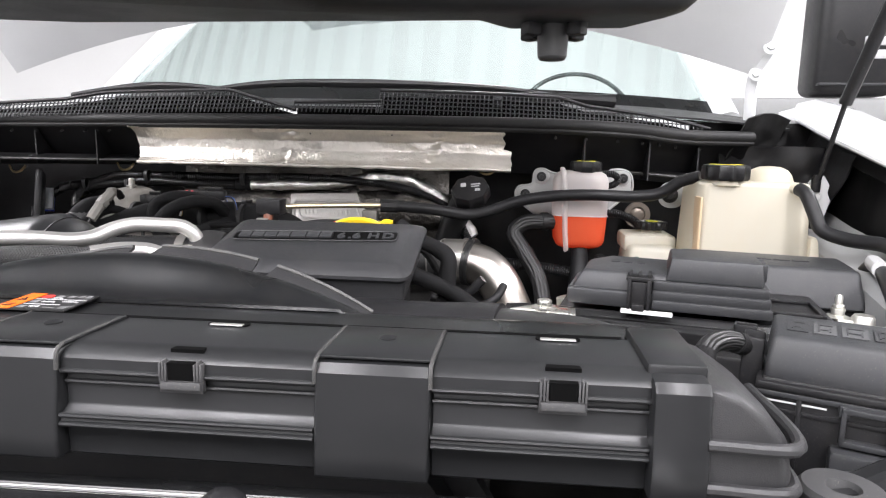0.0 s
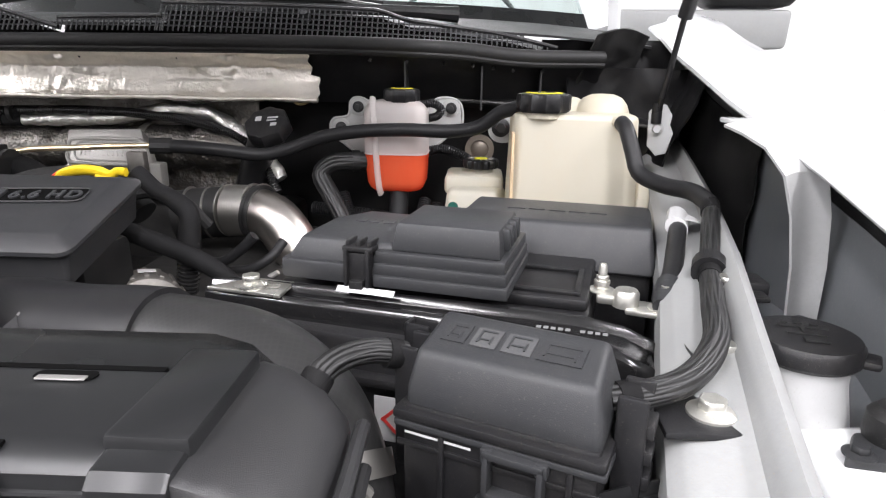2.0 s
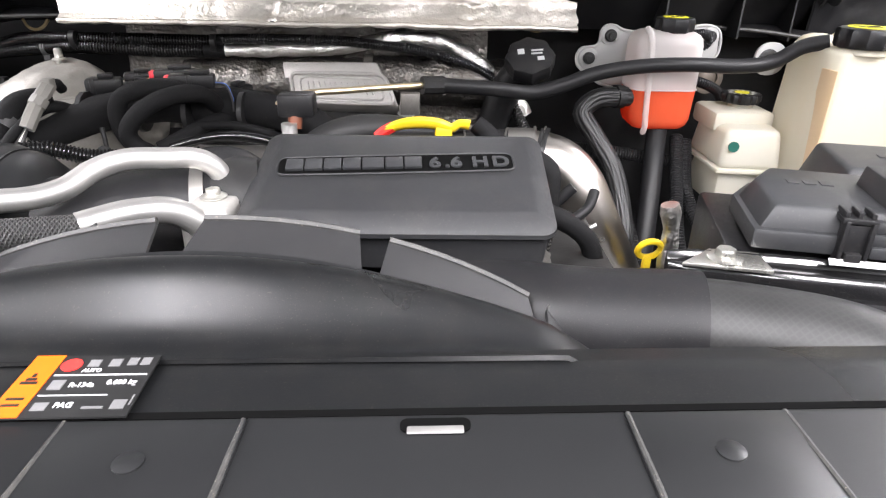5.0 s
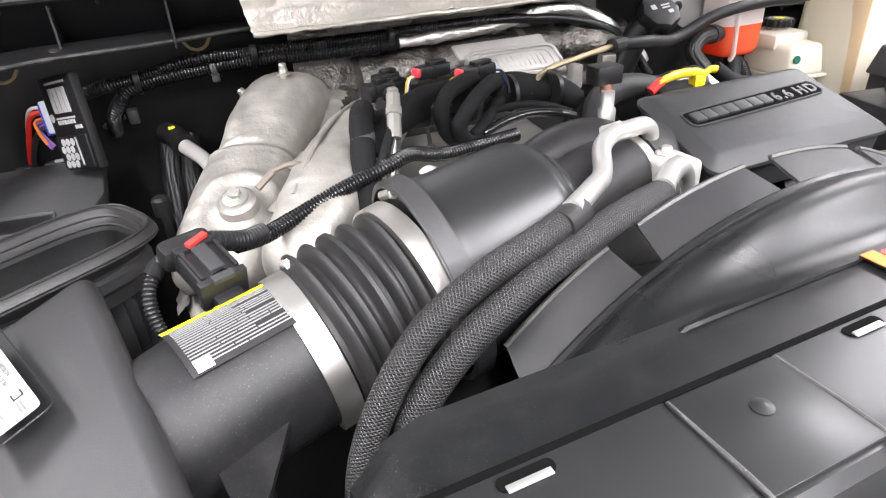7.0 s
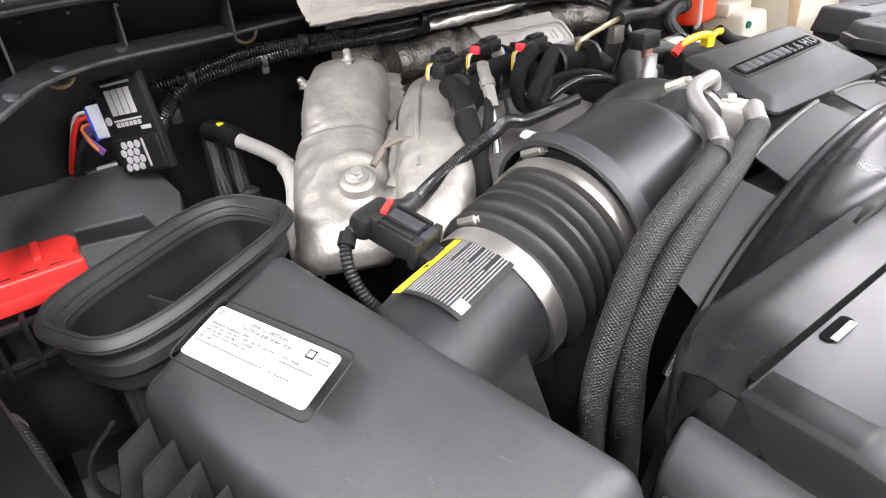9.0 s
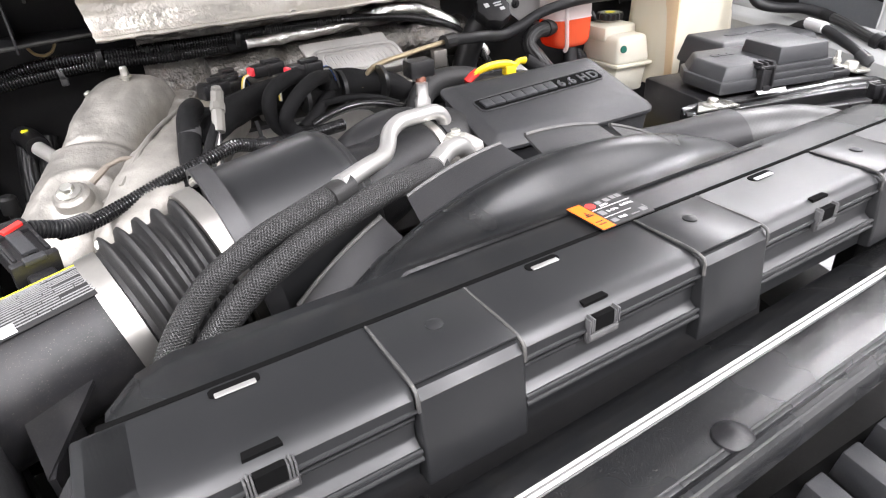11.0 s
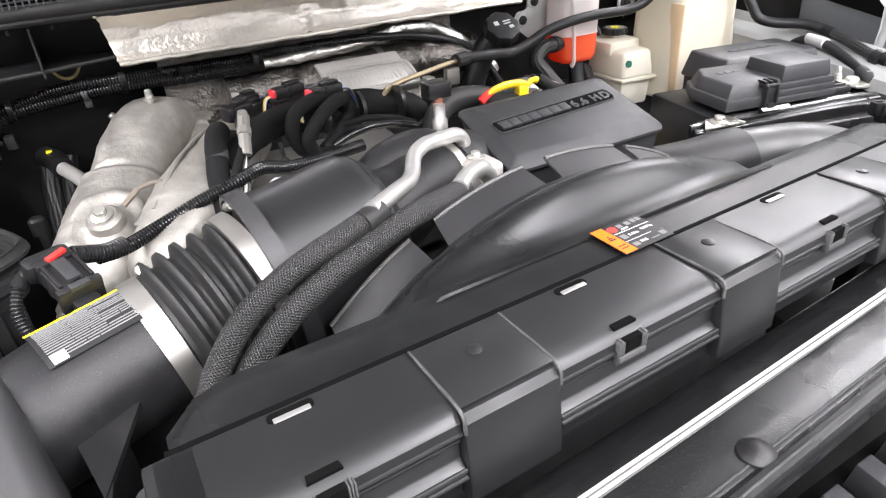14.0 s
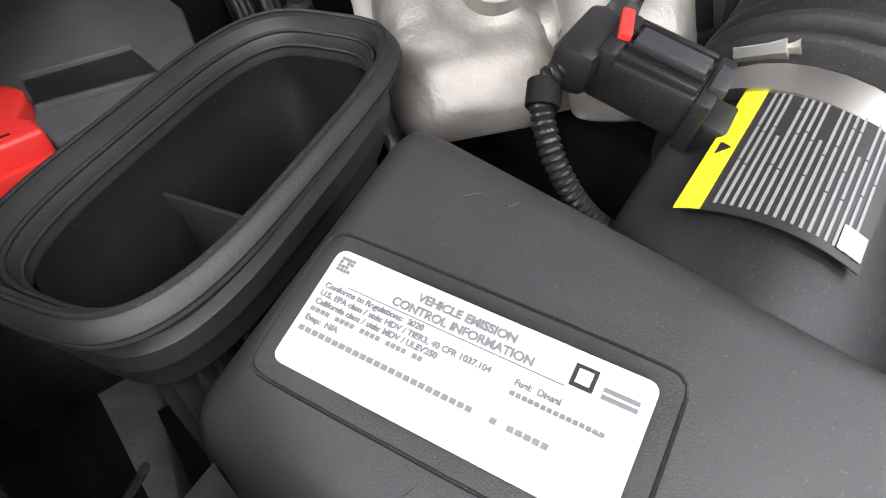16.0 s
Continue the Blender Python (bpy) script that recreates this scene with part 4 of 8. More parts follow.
def end_tank(x0, x1):
    """Rounded, ribbed side tank of the radiator; the passenger side one hangs lower."""
    w, low = x1 - x0, 0.034 if x1 < x0 else 0.0
    sect = [(0.0, 1.382), (0.35, 1.376), (0.70, 1.362), (0.92, 1.345), (1.0, 1.322), (1.0, 1.05), (0.0, 1.05)]
    rings = []
    for y, k in ((0.492, 0.85), (0.500, 0.97), (0.52, 1.0), (0.58, 1.0), (0.605, 0.95), (0.612, 0.85)):
        rings.append([(x0 + w * a * k, y, z - 0.01 * (1 - k) - low) for a, z in sect])
    return bevel(loft(rings), 0.004, 2)


for x0, x1 in ((SX1 + 0.004, SX1 + 0.066), (SX0 - 0.004, SX0 - 0.040)):
    tank_ = spart("side_tank", end_tank(x0, x1), AIRBOX, shroud, "rounded side tank")
    for zz in ((1.343, 1.312, 1.281) if x1 > x0 else (1.300, 1.272, 1.245)):
        spart("tank_rib", tube([(x0, 0.490, zz), (x0 + (x1 - x0) * 0.9, 0.490, zz), (x0 + (x1 - x0) * 1.03, 0.505, zz), (x0 + (x1 - x0) * 1.03, 0.60, zz)], 0.0048, 10, 0.008), AIRBOX, tank_)
spart("end_cap", join(bevel(shroud_front(SX0 - 0.006, SX0 + 0.03, 0.006), 0.003, 2, 40)), SHROUD, shroud)
for cx in (-0.662, -0.397, -0.100, 0.171):
    # Slot and clip openings are black solids painting the shade of holes.
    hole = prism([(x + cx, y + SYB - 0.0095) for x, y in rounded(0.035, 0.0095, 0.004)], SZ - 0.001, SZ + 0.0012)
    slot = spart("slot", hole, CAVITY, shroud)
    # Bright bar added to imitate the white glint seen in the slot.
    spart("slot_glint", box(cx - 0.014, cx + 0.014, SYB - 0.0163, SYB - 0.0112, SZ + 0.0008, SZ + 0.0022, 0.0008), ALUTUBE, slot, "bright metal bar for the glint in the slot")
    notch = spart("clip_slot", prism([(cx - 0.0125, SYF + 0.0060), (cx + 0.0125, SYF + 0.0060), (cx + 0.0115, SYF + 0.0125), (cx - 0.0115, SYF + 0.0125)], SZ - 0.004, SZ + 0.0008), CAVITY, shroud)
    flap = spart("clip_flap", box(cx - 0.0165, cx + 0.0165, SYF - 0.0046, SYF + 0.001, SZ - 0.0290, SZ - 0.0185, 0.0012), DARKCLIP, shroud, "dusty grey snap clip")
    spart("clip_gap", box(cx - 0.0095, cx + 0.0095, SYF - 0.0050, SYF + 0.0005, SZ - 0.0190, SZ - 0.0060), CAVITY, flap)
    spart("clip_lip", box(cx - 0.0150, cx + 0.0150, SYF - 0.0062, SYF - 0.0040, SZ - 0.0262, SZ - 0.0205, 0.0008), CLIPGREY, flap)
    for px in (cx - 0.0130, cx + 0.0130):
        spart("clip_prong", join(box(px - 0.0030, px - 0.0014, SYF - 0.0058, SYF + 0.001, SZ - 0.0195, SZ - 0.0065, 0.0006), box(px - 0.0008, px + 0.0008, SYF - 0.0058, SYF + 0.001, SZ - 0.0195, SZ - 0.0045, 0.0006), box(px + 0.0014, px + 0.0030, SYF - 0.0058, SYF + 0.001, SZ - 0.0195, SZ - 0.0065, 0.0006)), CLIPGREY, flap)
for a, b in COLS:
    for ex in (a, b):
        # Beads paler than the panels paint their edges catching light.
        spart("edge_bead", tube([(ex, SYF - 0.0042, SZ - 0.016), (ex, SYF - 0.002, SZ - 0.0015), (ex, SYF + 0.004, SZ + 0.0012), (ex, SYB - 0.004, SZ + 0.0012)], 0.0016, 8, 0.004), LITEDGE, shroud)
# Black strip paints the shaded gap line; no gap is cut.
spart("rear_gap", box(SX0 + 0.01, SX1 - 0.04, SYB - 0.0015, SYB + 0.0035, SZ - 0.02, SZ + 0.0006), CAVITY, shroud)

# strip behind the top, its rolled rear edge, and the cone to the fan ring
def strip_pt(u, v):
    x = -0.745 + 1.02 * u
    end = max(0.0, (abs(2 * u - 1) - 0.9) / 0.1)
    prof = [(0.580, 1.378), (0.584, 1.3835), (0.625, 1.3845), (0.645, 1.380), (0.655, 1.368), (0.660, 1.33), (0.660, 1.25)]
    y, z = along([(a, b, 0) for a, b in prof], v).xy
    return Vector((x, y - 0.03 * end * end * v, z - 0.02 * end * end))


spart("rear_strip", sheet(strip_pt, 40, 24, 0.003), CONE, shroud)
FCX, FCZ, FR = -0.262, 0.964, 0.444


def cone_pt(u, v):
    x = FCX - 0.36 + 0.72 * u
    dx = x - FCX
    zr = FCZ + math.sqrt(max(0.02, FR * FR - dx * dx))
    a, b = Vector((x, 0.628, min(1.388, zr + 0.05))), Vector((x, 0.712, zr))
    p = a.lerp(b, v)
    bow = math.sin(math.pi * v)
    return p + Vector((0, 0, 0.012 * bow - 0.010 * math.sin(2 * math.pi * v)))


spart("fan_cone", sheet(cone_pt, 48, 14, 0.003), CONE, shroud)


def arc(x, r, y):
    dx = x - FCX
    return (x, y, FCZ + math.sqrt(max(0.02, r * r - dx * dx)))


spart("fan_ring", tube([arc(FCX - 0.36 + 0.06 * k, FR, 0.714) for k in range(13)], 0.006, 8, 0.02), SHROUD, shroud)
for a, b in ((-0.572, -0.455), (-0.436, -0.298), (-0.276, -0.150), (-0.140, -0.018), (-0.010, 0.034)):
    fin = sheet(lambda u, v, a=a, b=b: Vector(arc(a + (b - a) * (u + (0.5 - u) * 0.10 * v), FR - 0.004 + 0.012 * v, 0.716 + 0.050 * v)), 12, 4, 0.003)
    lip = tube([arc(a + (b - a) * (0.05 + 0.15 * k), FR + 0.008, 0.766) for k in range(7)], 0.0030, 6, 0.02)
    fin_ = spart("fan_fin", fin, AIRBOX, shroud)
    spart("fin_lip", lip, LITEDGE, fin_, "pale dusty edge")
spart("fan_drum", loft([[(FCX + r * math.cos(2 * math.pi * k / 40), y, FCZ + r * math.sin(2 * math.pi * k / 40)) for k in range(40)] for r, y in ((0.43, 0.70), (0.43, 0.72), (0.40, 0.72), (0.40, 0.66))]), BLACK, shroud)
# caution label
LF = quad_frame((-0.3195, 0.578, 1.3875), (1, 0.03, 0), (0, 1, 0.02)) @ Matrix.Diagonal((0.865, 0.96, 1, 1))
lab = solo("caution_label", bars([(0, 0.078, 0, 0.052)], LF, 0.0012), INK, "black and orange caution label on the shroud", "label")
lab_f = LF @ T(0, 0, 0.0012)
part("orange_field", bars([(0, 0.018, 0, 0.052)], lab_f, 0.0005), ORANGE, lab, "orange warning field")
for x0, x1, y0, y1 in ((0.036, 0.043, 0.0415, 0.0475), (0.049, 0.056, 0.0415, 0.0480), (0.060, 0.066, 0.0425, 0.0490), (0.068, 0.074, 0.0425, 0.0490), (0.022, 0.030, 0.0215, 0.0295), (0.022, 0.030, 0.0050, 0.0110), (0.066, 0.074, 0.0055, 0.0125), (0.050, 0.062, 0.0060, 0.0075), (0.0755, 0.0765, 0.0085, 0.0165)):
    part("symbol", bars([(x0, x1, y0, y1)], lab_f, 0.0005), GREYPRINT, lab)
for words, wx_, wy_, ws_ in (("AUTO", 0.0350, 0.0365, 0.0042), ("R-134a", 0.0335, 0.0235, 0.0052), ("0.600 kg", 0.0550, 0.0255, 0.0052), ("PAG", 0.0335, 0.0070, 0.0056)):
    part("print", text_mesh(words, ws_, lab_f @ T(wx_, wy_, 0.0004)), WHITEPRINT, lab)
part("rule", bars([(0.020, 0.076, 0.0335, 0.0345), (0.020, 0.060, 0.0165, 0.0172)], lab_f, 0.0004), WHITEPRINT, lab)
part("red_roundel", lathe([(0.0055, 0), (0.0055, 0.0006)], lab_f @ Vector((0.026, 0.043, 0)), n=20), RED, lab)
part("warning_sign", bars([(0.004, 0.014, 0.026, 0.028), (0.006, 0.012, 0.029, 0.031), (0.008, 0.010, 0.032, 0.035), (0.004, 0.014, 0.008, 0.0095), (0.004, 0.014, 0.013, 0.0145)], lab_f @ T(0, 0, 0.0006), 0.0004), INK, lab)

# ---- engine and its cover ----
engine = thing("engine_block", (-0.25, 1.1, 0.8), "dark diesel engine below its covers", "engine")
part("block", box(-0.62, 0.10, 0.86, 1.40, 0.80, 1.20, 0.03), DARK, engine)
part("head_right", box(-0.10, 0.12, 0.90, 1.38, 1.10, 1.27, 0.02), DARK, engine)
part("intake_manifold", bevel(prism([(-0.60, 0.98), (-0.25, 0.98), (-0.22, 1.30), (-0.62, 1.30)], 1.20, 1.335, [(-0.56, 1.02), (-0.28, 1.02), (-0.25, 1.26), (-0.58, 1.26)]), 0.03, 3), ALU, engine, "cast aluminium intake manifold")
part("front_case", box(-0.50, 0.06, 0.82, 0.90, 0.85, 1.24, 0.02), DARK, engine)
part("gearbox_tunnel", box(-0.55, 0.05, 1.38, 1.50, 0.8, 1.30, 0.02), DARK, engine)

cover = thing("engine_cover", (-0.133, 0.9, 1.27), "matt black engine cover with raised block lettering", "engine cover")
CZ = lambda y: 1.388 + (y - 0.825) * 0.30


def cover_ring(inset, drop, shift=0.0):
    """Rounded outline of the cover on its slope."""
    out = []
    for x, y in rounded(0.283 - 2 * inset, 0.150 - 2 * inset, max(0.004, 0.014 - inset)):
        k = (y + 0.075) / 0.15
        xx = -0.133 + x * (1.0 - 0.02 * k) + 0.004 * k
        yy = 0.899 + y + shift
        out.append((xx, yy, CZ(yy) - drop))
    return out


shell = loft([cover_ring(0.010, 0.050), cover_ring(0.006, 0.020), cover_ring(0.0, 0.014), cover_ring(0.0, 0.010), cover_ring(0.003, 0.0075), cover_ring(0.016, 0.001), cover_ring(0.020, 0.0), cover_ring(0.05, 0.0)])
part("lid", shell, COVERM, cover, angle=30)
# Darkest plastic here paints the shaded void under the cover's front.
part("plenum", bevel(prism([(-0.262, 0.893), (-0.02, 0.885), (-0.012, 0.97), (-0.262, 0.985)], 1.25, 1.36), 0.012), SHADEPLASTIC, cover)
CF = quad_frame((-0.246, 0.888, CZ(0.888) + 0.0004), (1, 0.055, 0.0165), (0, 1, 0.30))
W, H = 0.224, 0.028
rim = [(x + W / 2, y + H / 2) for x, y in rounded(W, H, 0.007)]
# Thin slab, not sunk: its black paints the shade around the raised blocks.
part("badge_recess", (lambda b: (b.transform(CF), b)[1])(prism(rim, -0.001, 0.0007)), CAVITY, cover, "badge field painted dark for a recess's shade")
part("badge_rim", (lambda b: (b.transform(CF), b)[1])(tube([(x, y, 0.0008) for x, y in rim] + [(rim[0][0], rim[0][1], 0.0008)], 0.0011, 6, 0.004)), COVERM, cover)
blocks, bx = [], 0.008
for wide in (0.0165, 0.0165, 0.0165, 0.0170, 0.0205, 0.0170, 0.0165):
    blocks.append((bx, bx + wide))
    bx += wide + 0.0012
bx += 0.006
for wide in (0.0135, 0.0045, 0.0135):
    blocks.append((bx, bx + wide))
    bx += wide + 0.0012
bx += 0.004
for wide in (0.0165, 0.0165):
    blocks.append((bx, bx + wide))
    bx += wide + 0.0012
for a, b in blocks[:7]:
    part("raised_block", (lambda bm: (bm.transform(CF), bm)[1])(box(a, b, 0.0055, 0.0220, 0.0, 0.0040, 0.0010)), GREYLID, cover)
for sign, at in (("6", 0.1425), (".", 0.1575), ("6", 0.1630), ("H", 0.1835), ("D", 0.2030)):
    part("raised_character", text_mesh(sign, 0.0225, CF @ T(at, 0.0060, 0.0006), 0.0034), GREYLID, cover)
# yellow latch plug and its lead behind the cover
plug = thing("yellow_latch_plug", (-0.11, 1.06, 1.36), "black connector with a yellow and red latch", "connector")
part("latch", tube([(-0.158, 1.058, 1.404), (-0.145, 1.056, 1.412), (-0.120, 1.054, 1.417), (-0.095, 1.052, 1.416), (-0.078, 1.050, 1.412), (-0.070, 1.050, 1.417), (-0.058, 1.050, 1.416)], [(0, 0.006), (0.3, 0.0085), (0.7, 0.0085), (0.85, 0.006), (1, 0.007)], 10, 0.004, squash=0.75), YELLOW, plug)
part("latch_foot", box(-0.098, -0.078, 1.044, 1.060, 1.396, 1.414, 0.003), YELLOW, plug)
part("red_tip", tube([(-0.166, 1.058, 1.398), (-0.156, 1.058, 1.406), (-0.147, 1.057, 1.411)], 0.0068, 8, 0.004), RED, plug)
part("housing", box(-0.155, -0.075, 1.045, 1.085, 1.358, 1.399, 0.005), BLACK, plug)
part("lead", tube([(-0.08, 1.06, 1.38), (-0.05, 1.08, 1.385), (-0.015, 1.10, 1.37), (0.01, 1.12, 1.33)], 0.009, 10), RUBBER, plug)
# breather elbow behind the cover
solo("breather_hose", tube([(-0.27, 1.04, 1.35), (-0.23, 1.09, 1.385), (-0.17, 1.115, 1.392), (-0.11, 1.11, 1.38), (-0.07, 1.10, 1.35)], 0.020, 14), RUBBER, "smooth black breather hose behind the engine cover", "hose")

# ---- charge pipe ----
charge = thing("charge_pipe", (0.06, 1.1, 1.1), "stainless charge pipe bending down beside the engine", "pipe")
PIPE = [(0.012, 1.205, 1.332), (0.045, 1.200, 1.333), (0.080, 1.190, 1.326), (0.108, 1.178, 1.300), (0.130, 1.168, 1.258), (0.156, 1.165, 1.205), (0.184, 1.165, 1.150), (0.215, 1.165, 1.07)]
part("pipe", tube(PIPE, 0.037, 24, 0.01), STEEL, charge)
part("coupler", tube([(-0.075, 1.20, 1.322), (-0.04, 1.207, 1.326), (0.012, 1.210, 1.330)], 0.0395, 20, 0.01), RUBBER, charge, "black printed hose coupler")
part("cuff", tube([(0.010, 1.206, 1.332), (0.030, 1.203, 1.333), (0.046, 1.2005, 1.333)], 0.0400, 28, 0.006), CLAMP, charge, "wide brushed steel cuff")
for x, r_ in ((0.0495, 0.0418), (0.056, 0.0424)):
    part("clamp_ring", tube([(x, 1.1995, 1.3325), (x + 0.0055, 1.198, 1.332)], r_, 28, 0.004), INK, charge, "black clamp ring")
for x in (-0.052, -0.022, 0.0075, 0.0470, 0.0625):
    part("clamp_wire", tube([(x, 1.2045 if x > 0 else 1.2065, 1.3275 + 0.005 * (x > 0)), (x + 0.0022, 1.204 if x > 0 else 1.2065, 1.3277 + 0.005 * (x > 0))], 0.0403 if x < 0.04 else 0.0428, 28, 0.002), CLAMP, charge)

# ---- heat shield across the cowl ----
def foil_pt(u, v):
    x = -0.66 + 0.765 * u + 0.015 * (v < 0.4) * (u > 0.97) - 0.02 * v * (1 - u)
    prof = [(1.335, 1.496), (1.343, 1.505), (1.352, 1.524), (1.352, 1.545), (1.342, 1.561), (1.332, 1.567), (1.336, 1.571)]
    y, z = along([(a, b, 0) for a, b in prof], v).xy
    w = noise.noise((x * 9, v * 3, 0.3)) * 0.004 + noise.noise((x * 30, v * 8, 2.0)) * 0.0016
    for c in (-0.345, -0.045):
        w += 0.007 * math.exp(-((x - c - 0.02 * v) / 0.022) ** 2) * noise.noise((x * 75, v * 9, 4.0 + c))
    jag = 0.004 * noise.noise((v * 9, 5.0 if u > 0.5 else 9.0, 1.0)) * (1 if u in (0.0, 1.0) else 0)
    return Vector((x + jag, y + w, z + 0.4 * w))


foil = thing("cowl_heat_shield", (-0.28, 1.36, 1.48), "crumpled embossed foil heat shield on the cowl", "heat shield")
part("sheet", sheet(foil_pt, 190, 32, 0.0012), FOIL, foil, angle=60)
part("rolled_lip", dent(tube([foil_pt(k / 30, 0.02) + Vector((0, -0.004, -0.003)) for k in range(31)], 0.0042, 8, 0.006, wobble=0.3), 0.0015, 60), FOIL, foil, "rolled bright lower lip", 60)
part("ruffled_edge", dent(tube([foil_pt(k / 30, 0.90) + Vector((0, -0.002, 0.0)) for k in range(31)], 0.0032, 8, 0.006, wobble=0.3, seed=5), 0.0012, 60), FOIL, foil, "ruffled upper edge", 60)
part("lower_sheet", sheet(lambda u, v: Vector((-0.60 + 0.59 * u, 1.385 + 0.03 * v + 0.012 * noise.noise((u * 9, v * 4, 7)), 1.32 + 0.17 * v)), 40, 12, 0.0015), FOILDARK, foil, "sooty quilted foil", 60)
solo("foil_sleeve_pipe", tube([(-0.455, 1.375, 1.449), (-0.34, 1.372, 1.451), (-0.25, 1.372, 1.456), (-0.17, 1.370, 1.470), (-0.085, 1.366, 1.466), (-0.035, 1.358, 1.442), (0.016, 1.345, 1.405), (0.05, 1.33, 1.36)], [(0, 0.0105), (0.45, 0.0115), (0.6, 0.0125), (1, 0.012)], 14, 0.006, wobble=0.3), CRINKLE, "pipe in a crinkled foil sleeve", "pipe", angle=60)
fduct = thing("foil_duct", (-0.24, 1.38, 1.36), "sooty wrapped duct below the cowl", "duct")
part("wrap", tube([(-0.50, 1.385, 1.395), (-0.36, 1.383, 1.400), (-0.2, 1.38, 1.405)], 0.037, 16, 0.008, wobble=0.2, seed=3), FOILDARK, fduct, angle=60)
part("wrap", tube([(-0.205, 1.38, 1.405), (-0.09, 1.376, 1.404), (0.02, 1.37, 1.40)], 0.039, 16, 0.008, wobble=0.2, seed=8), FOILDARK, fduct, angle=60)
part("tie_band", tube([(-0.210, 1.38, 1.405), (-0.196, 1.38, 1.405)], 0.041, 16, 0.007), CLAMP, fduct)

# ---- battery on the driver's side ----
BM = frame_at(0.19, 0.885, 0.0, -12.5)
battery = thing("battery", (0.36, 0.92, 1.16), "black car battery under a stepped grey terminal cover", "battery")


def bat(bm):
    bm.transform(BM)
    return bm


part("case", bat(box(0.0, 0.315, 0.0, 0.172, 1.16, 1.338, 0.006)), BLACK, battery)
part("top_plate", bat(box(0.20, 0.312, 0.004, 0.168, 1.338, 1.350, 0.004)), BLACK, battery)
part("plate_rib", bat(join(box(0.238, 0.302, 0.012, 0.018, 1.350, 1.354, 0.001), box(0.298, 0.304, 0.012, 0.085, 1.350, 1.354, 0.001), box(0.238, 0.302, 0.080, 0.086, 1.350, 1.354, 0.001))), BLACK, battery)
lid = part("terminal_cover", bat(prism([(0.014, -0.018), (0.238, -0.018), (0.238, 0.115), (0.04, 0.125), (0.014, 0.08)], 1.348, 1.369, bev=0.004)), GREYLID, battery, "stepped grey terminal cover")
part("cover_step", bat(prism([(0.018, -0.014), (0.234, -0.014), (0.234, 0.112), (0.042, 0.12), (0.018, 0.076)], 1.366, 1.390,
                             [(0.032, -0.004), (0.230, -0.008), (0.230, 0.109), (0.056, 0.116), (0.032, 0.074)], 0.004)), GREYLID, lid)
for k in range(3):
    part("embossed_mark", bat(bars([(0.060 + 0.016 * k, 0.071 + 0.016 * k, 0.062, 0.074)], T(0, 0, 1.3899), 0.0010)), GREYLID, lid)
part("cover_block", bat(prism([(0.128, -0.012), (0.234, -0.012), (0.234, 0.080), (0.128, 0.080)], 1.384, 1.411, [(0.133, -0.007), (0.231, -0.007), (0.231, 0.077), (0.132, 0.077)], 0.003)), GREYLID, lid)
for k, (z0, z1) in enumerate(((1.350, 1.362), (1.361, 1.373), (1.372, 1.384))):
    part("cover_tier", bat(prism([(0.114, -0.023 + 0.003 * k), (0.243 - 0.002 * k, -0.023 + 0.003 * k), (0.243 - 0.002 * k, 0.10), (0.114, 0.10)], z0, z1, bev=0.002)), GREYLID, lid)
for i in range(4):
    part("side_rib", bat(box(0.226, 0.238, 0.006 + 0.017 * i, 0.014 + 0.017 * i, 1.388, 1.409, 0.002)), GREYLID, lid)
part("snap_latch", bat(join(box(0.086, 0.090, -0.027, -0.014, 1.344, 1.386, 0.001), box(0.108, 0.112, -0.027, -0.014, 1.344, 1.386, 0.001), box(0.088, 0.110, -0.0225, -0.014, 1.344, 1.382, 0.001), box(0.084, 0.114, -0.024, -0.002, 1.383, 1.388, 0.001), box(0.086, 0.090, -0.020, 0.0, 1.387, 1.393, 0.0008), box(0.097, 0.101, -0.020, 0.0, 1.387, 1.393, 0.0008), box(0.108, 0.112, -0.020, 0.0, 1.387, 1.393, 0.0008), box(0.092, 0.106, -0.029, -0.022, 1.346, 1.356, 0.001))), BLACK, lid, "black snap latch")
part("part_tag", bat(bars([(0.080, 0.138, 0.0, 0.007)], T(0, -0.032, 1.3455) @ R(35, "X"))), PAPER, battery, "small white part tag")
# posts and lead clamp
post = part("terminal_clamp", bat(join(lathe([(0.0125, 0), (0.012, 0.013), (0.010, 0.016), (0.008, 0.0155)], (0.345, 0.035, 1.338), n=20), box(0.318, 0.345, 0.030, 0.050, 1.338, 1.348, 0.003),
            prism([(0.345, 0.02), (0.395, 0.015), (0.40, 0.045), (0.345, 0.05)], 1.334, 1.340, bev=0.002))), ZINC, battery, "pale lead battery clamp")
part("stud", bat(join(bolt((0.322, 0.048, 1.346), 0.0075), bolt((0.322, 0.048, 1.354), 0.0065, washer=1.2), lathe([(0.0042, 0), (0.0042, 0.014), (0.003, 0.017)], (0.322, 0.048, 1.356), n=12))), ZINC, post)
part("stud", bat(join(bolt((0.378, 0.032, 1.340), 0.008), lathe([(0.004, 0), (0.0035, 0.014)], (0.378, 0.032, 1.348), n=10))), ZINC, post)
# tray and hold-down rail
tray = thing("battery_tray", (0.36, 0.86, 1.12), "black battery tray with a glossy hold-down rail", "battery tray")
RAILX = [(-0.060, -0.010, 0.006, 0.0), (-0.040, -0.016, 0.012, 0.001), (0.05, -0.018, 0.014, 0.002), (0.20, -0.020, 0.014, 0.003), (0.27, -0.022, 0.014, 0.003), (0.31, -0.030, 0.014, 0.002), (0.345, -0.040, 0.012, -0.002), (0.368, -0.042, 0.008, -0.010), (0.384, -0.036, 0.004, -0.022), (0.396, -0.026, 0.002, -0.040)]


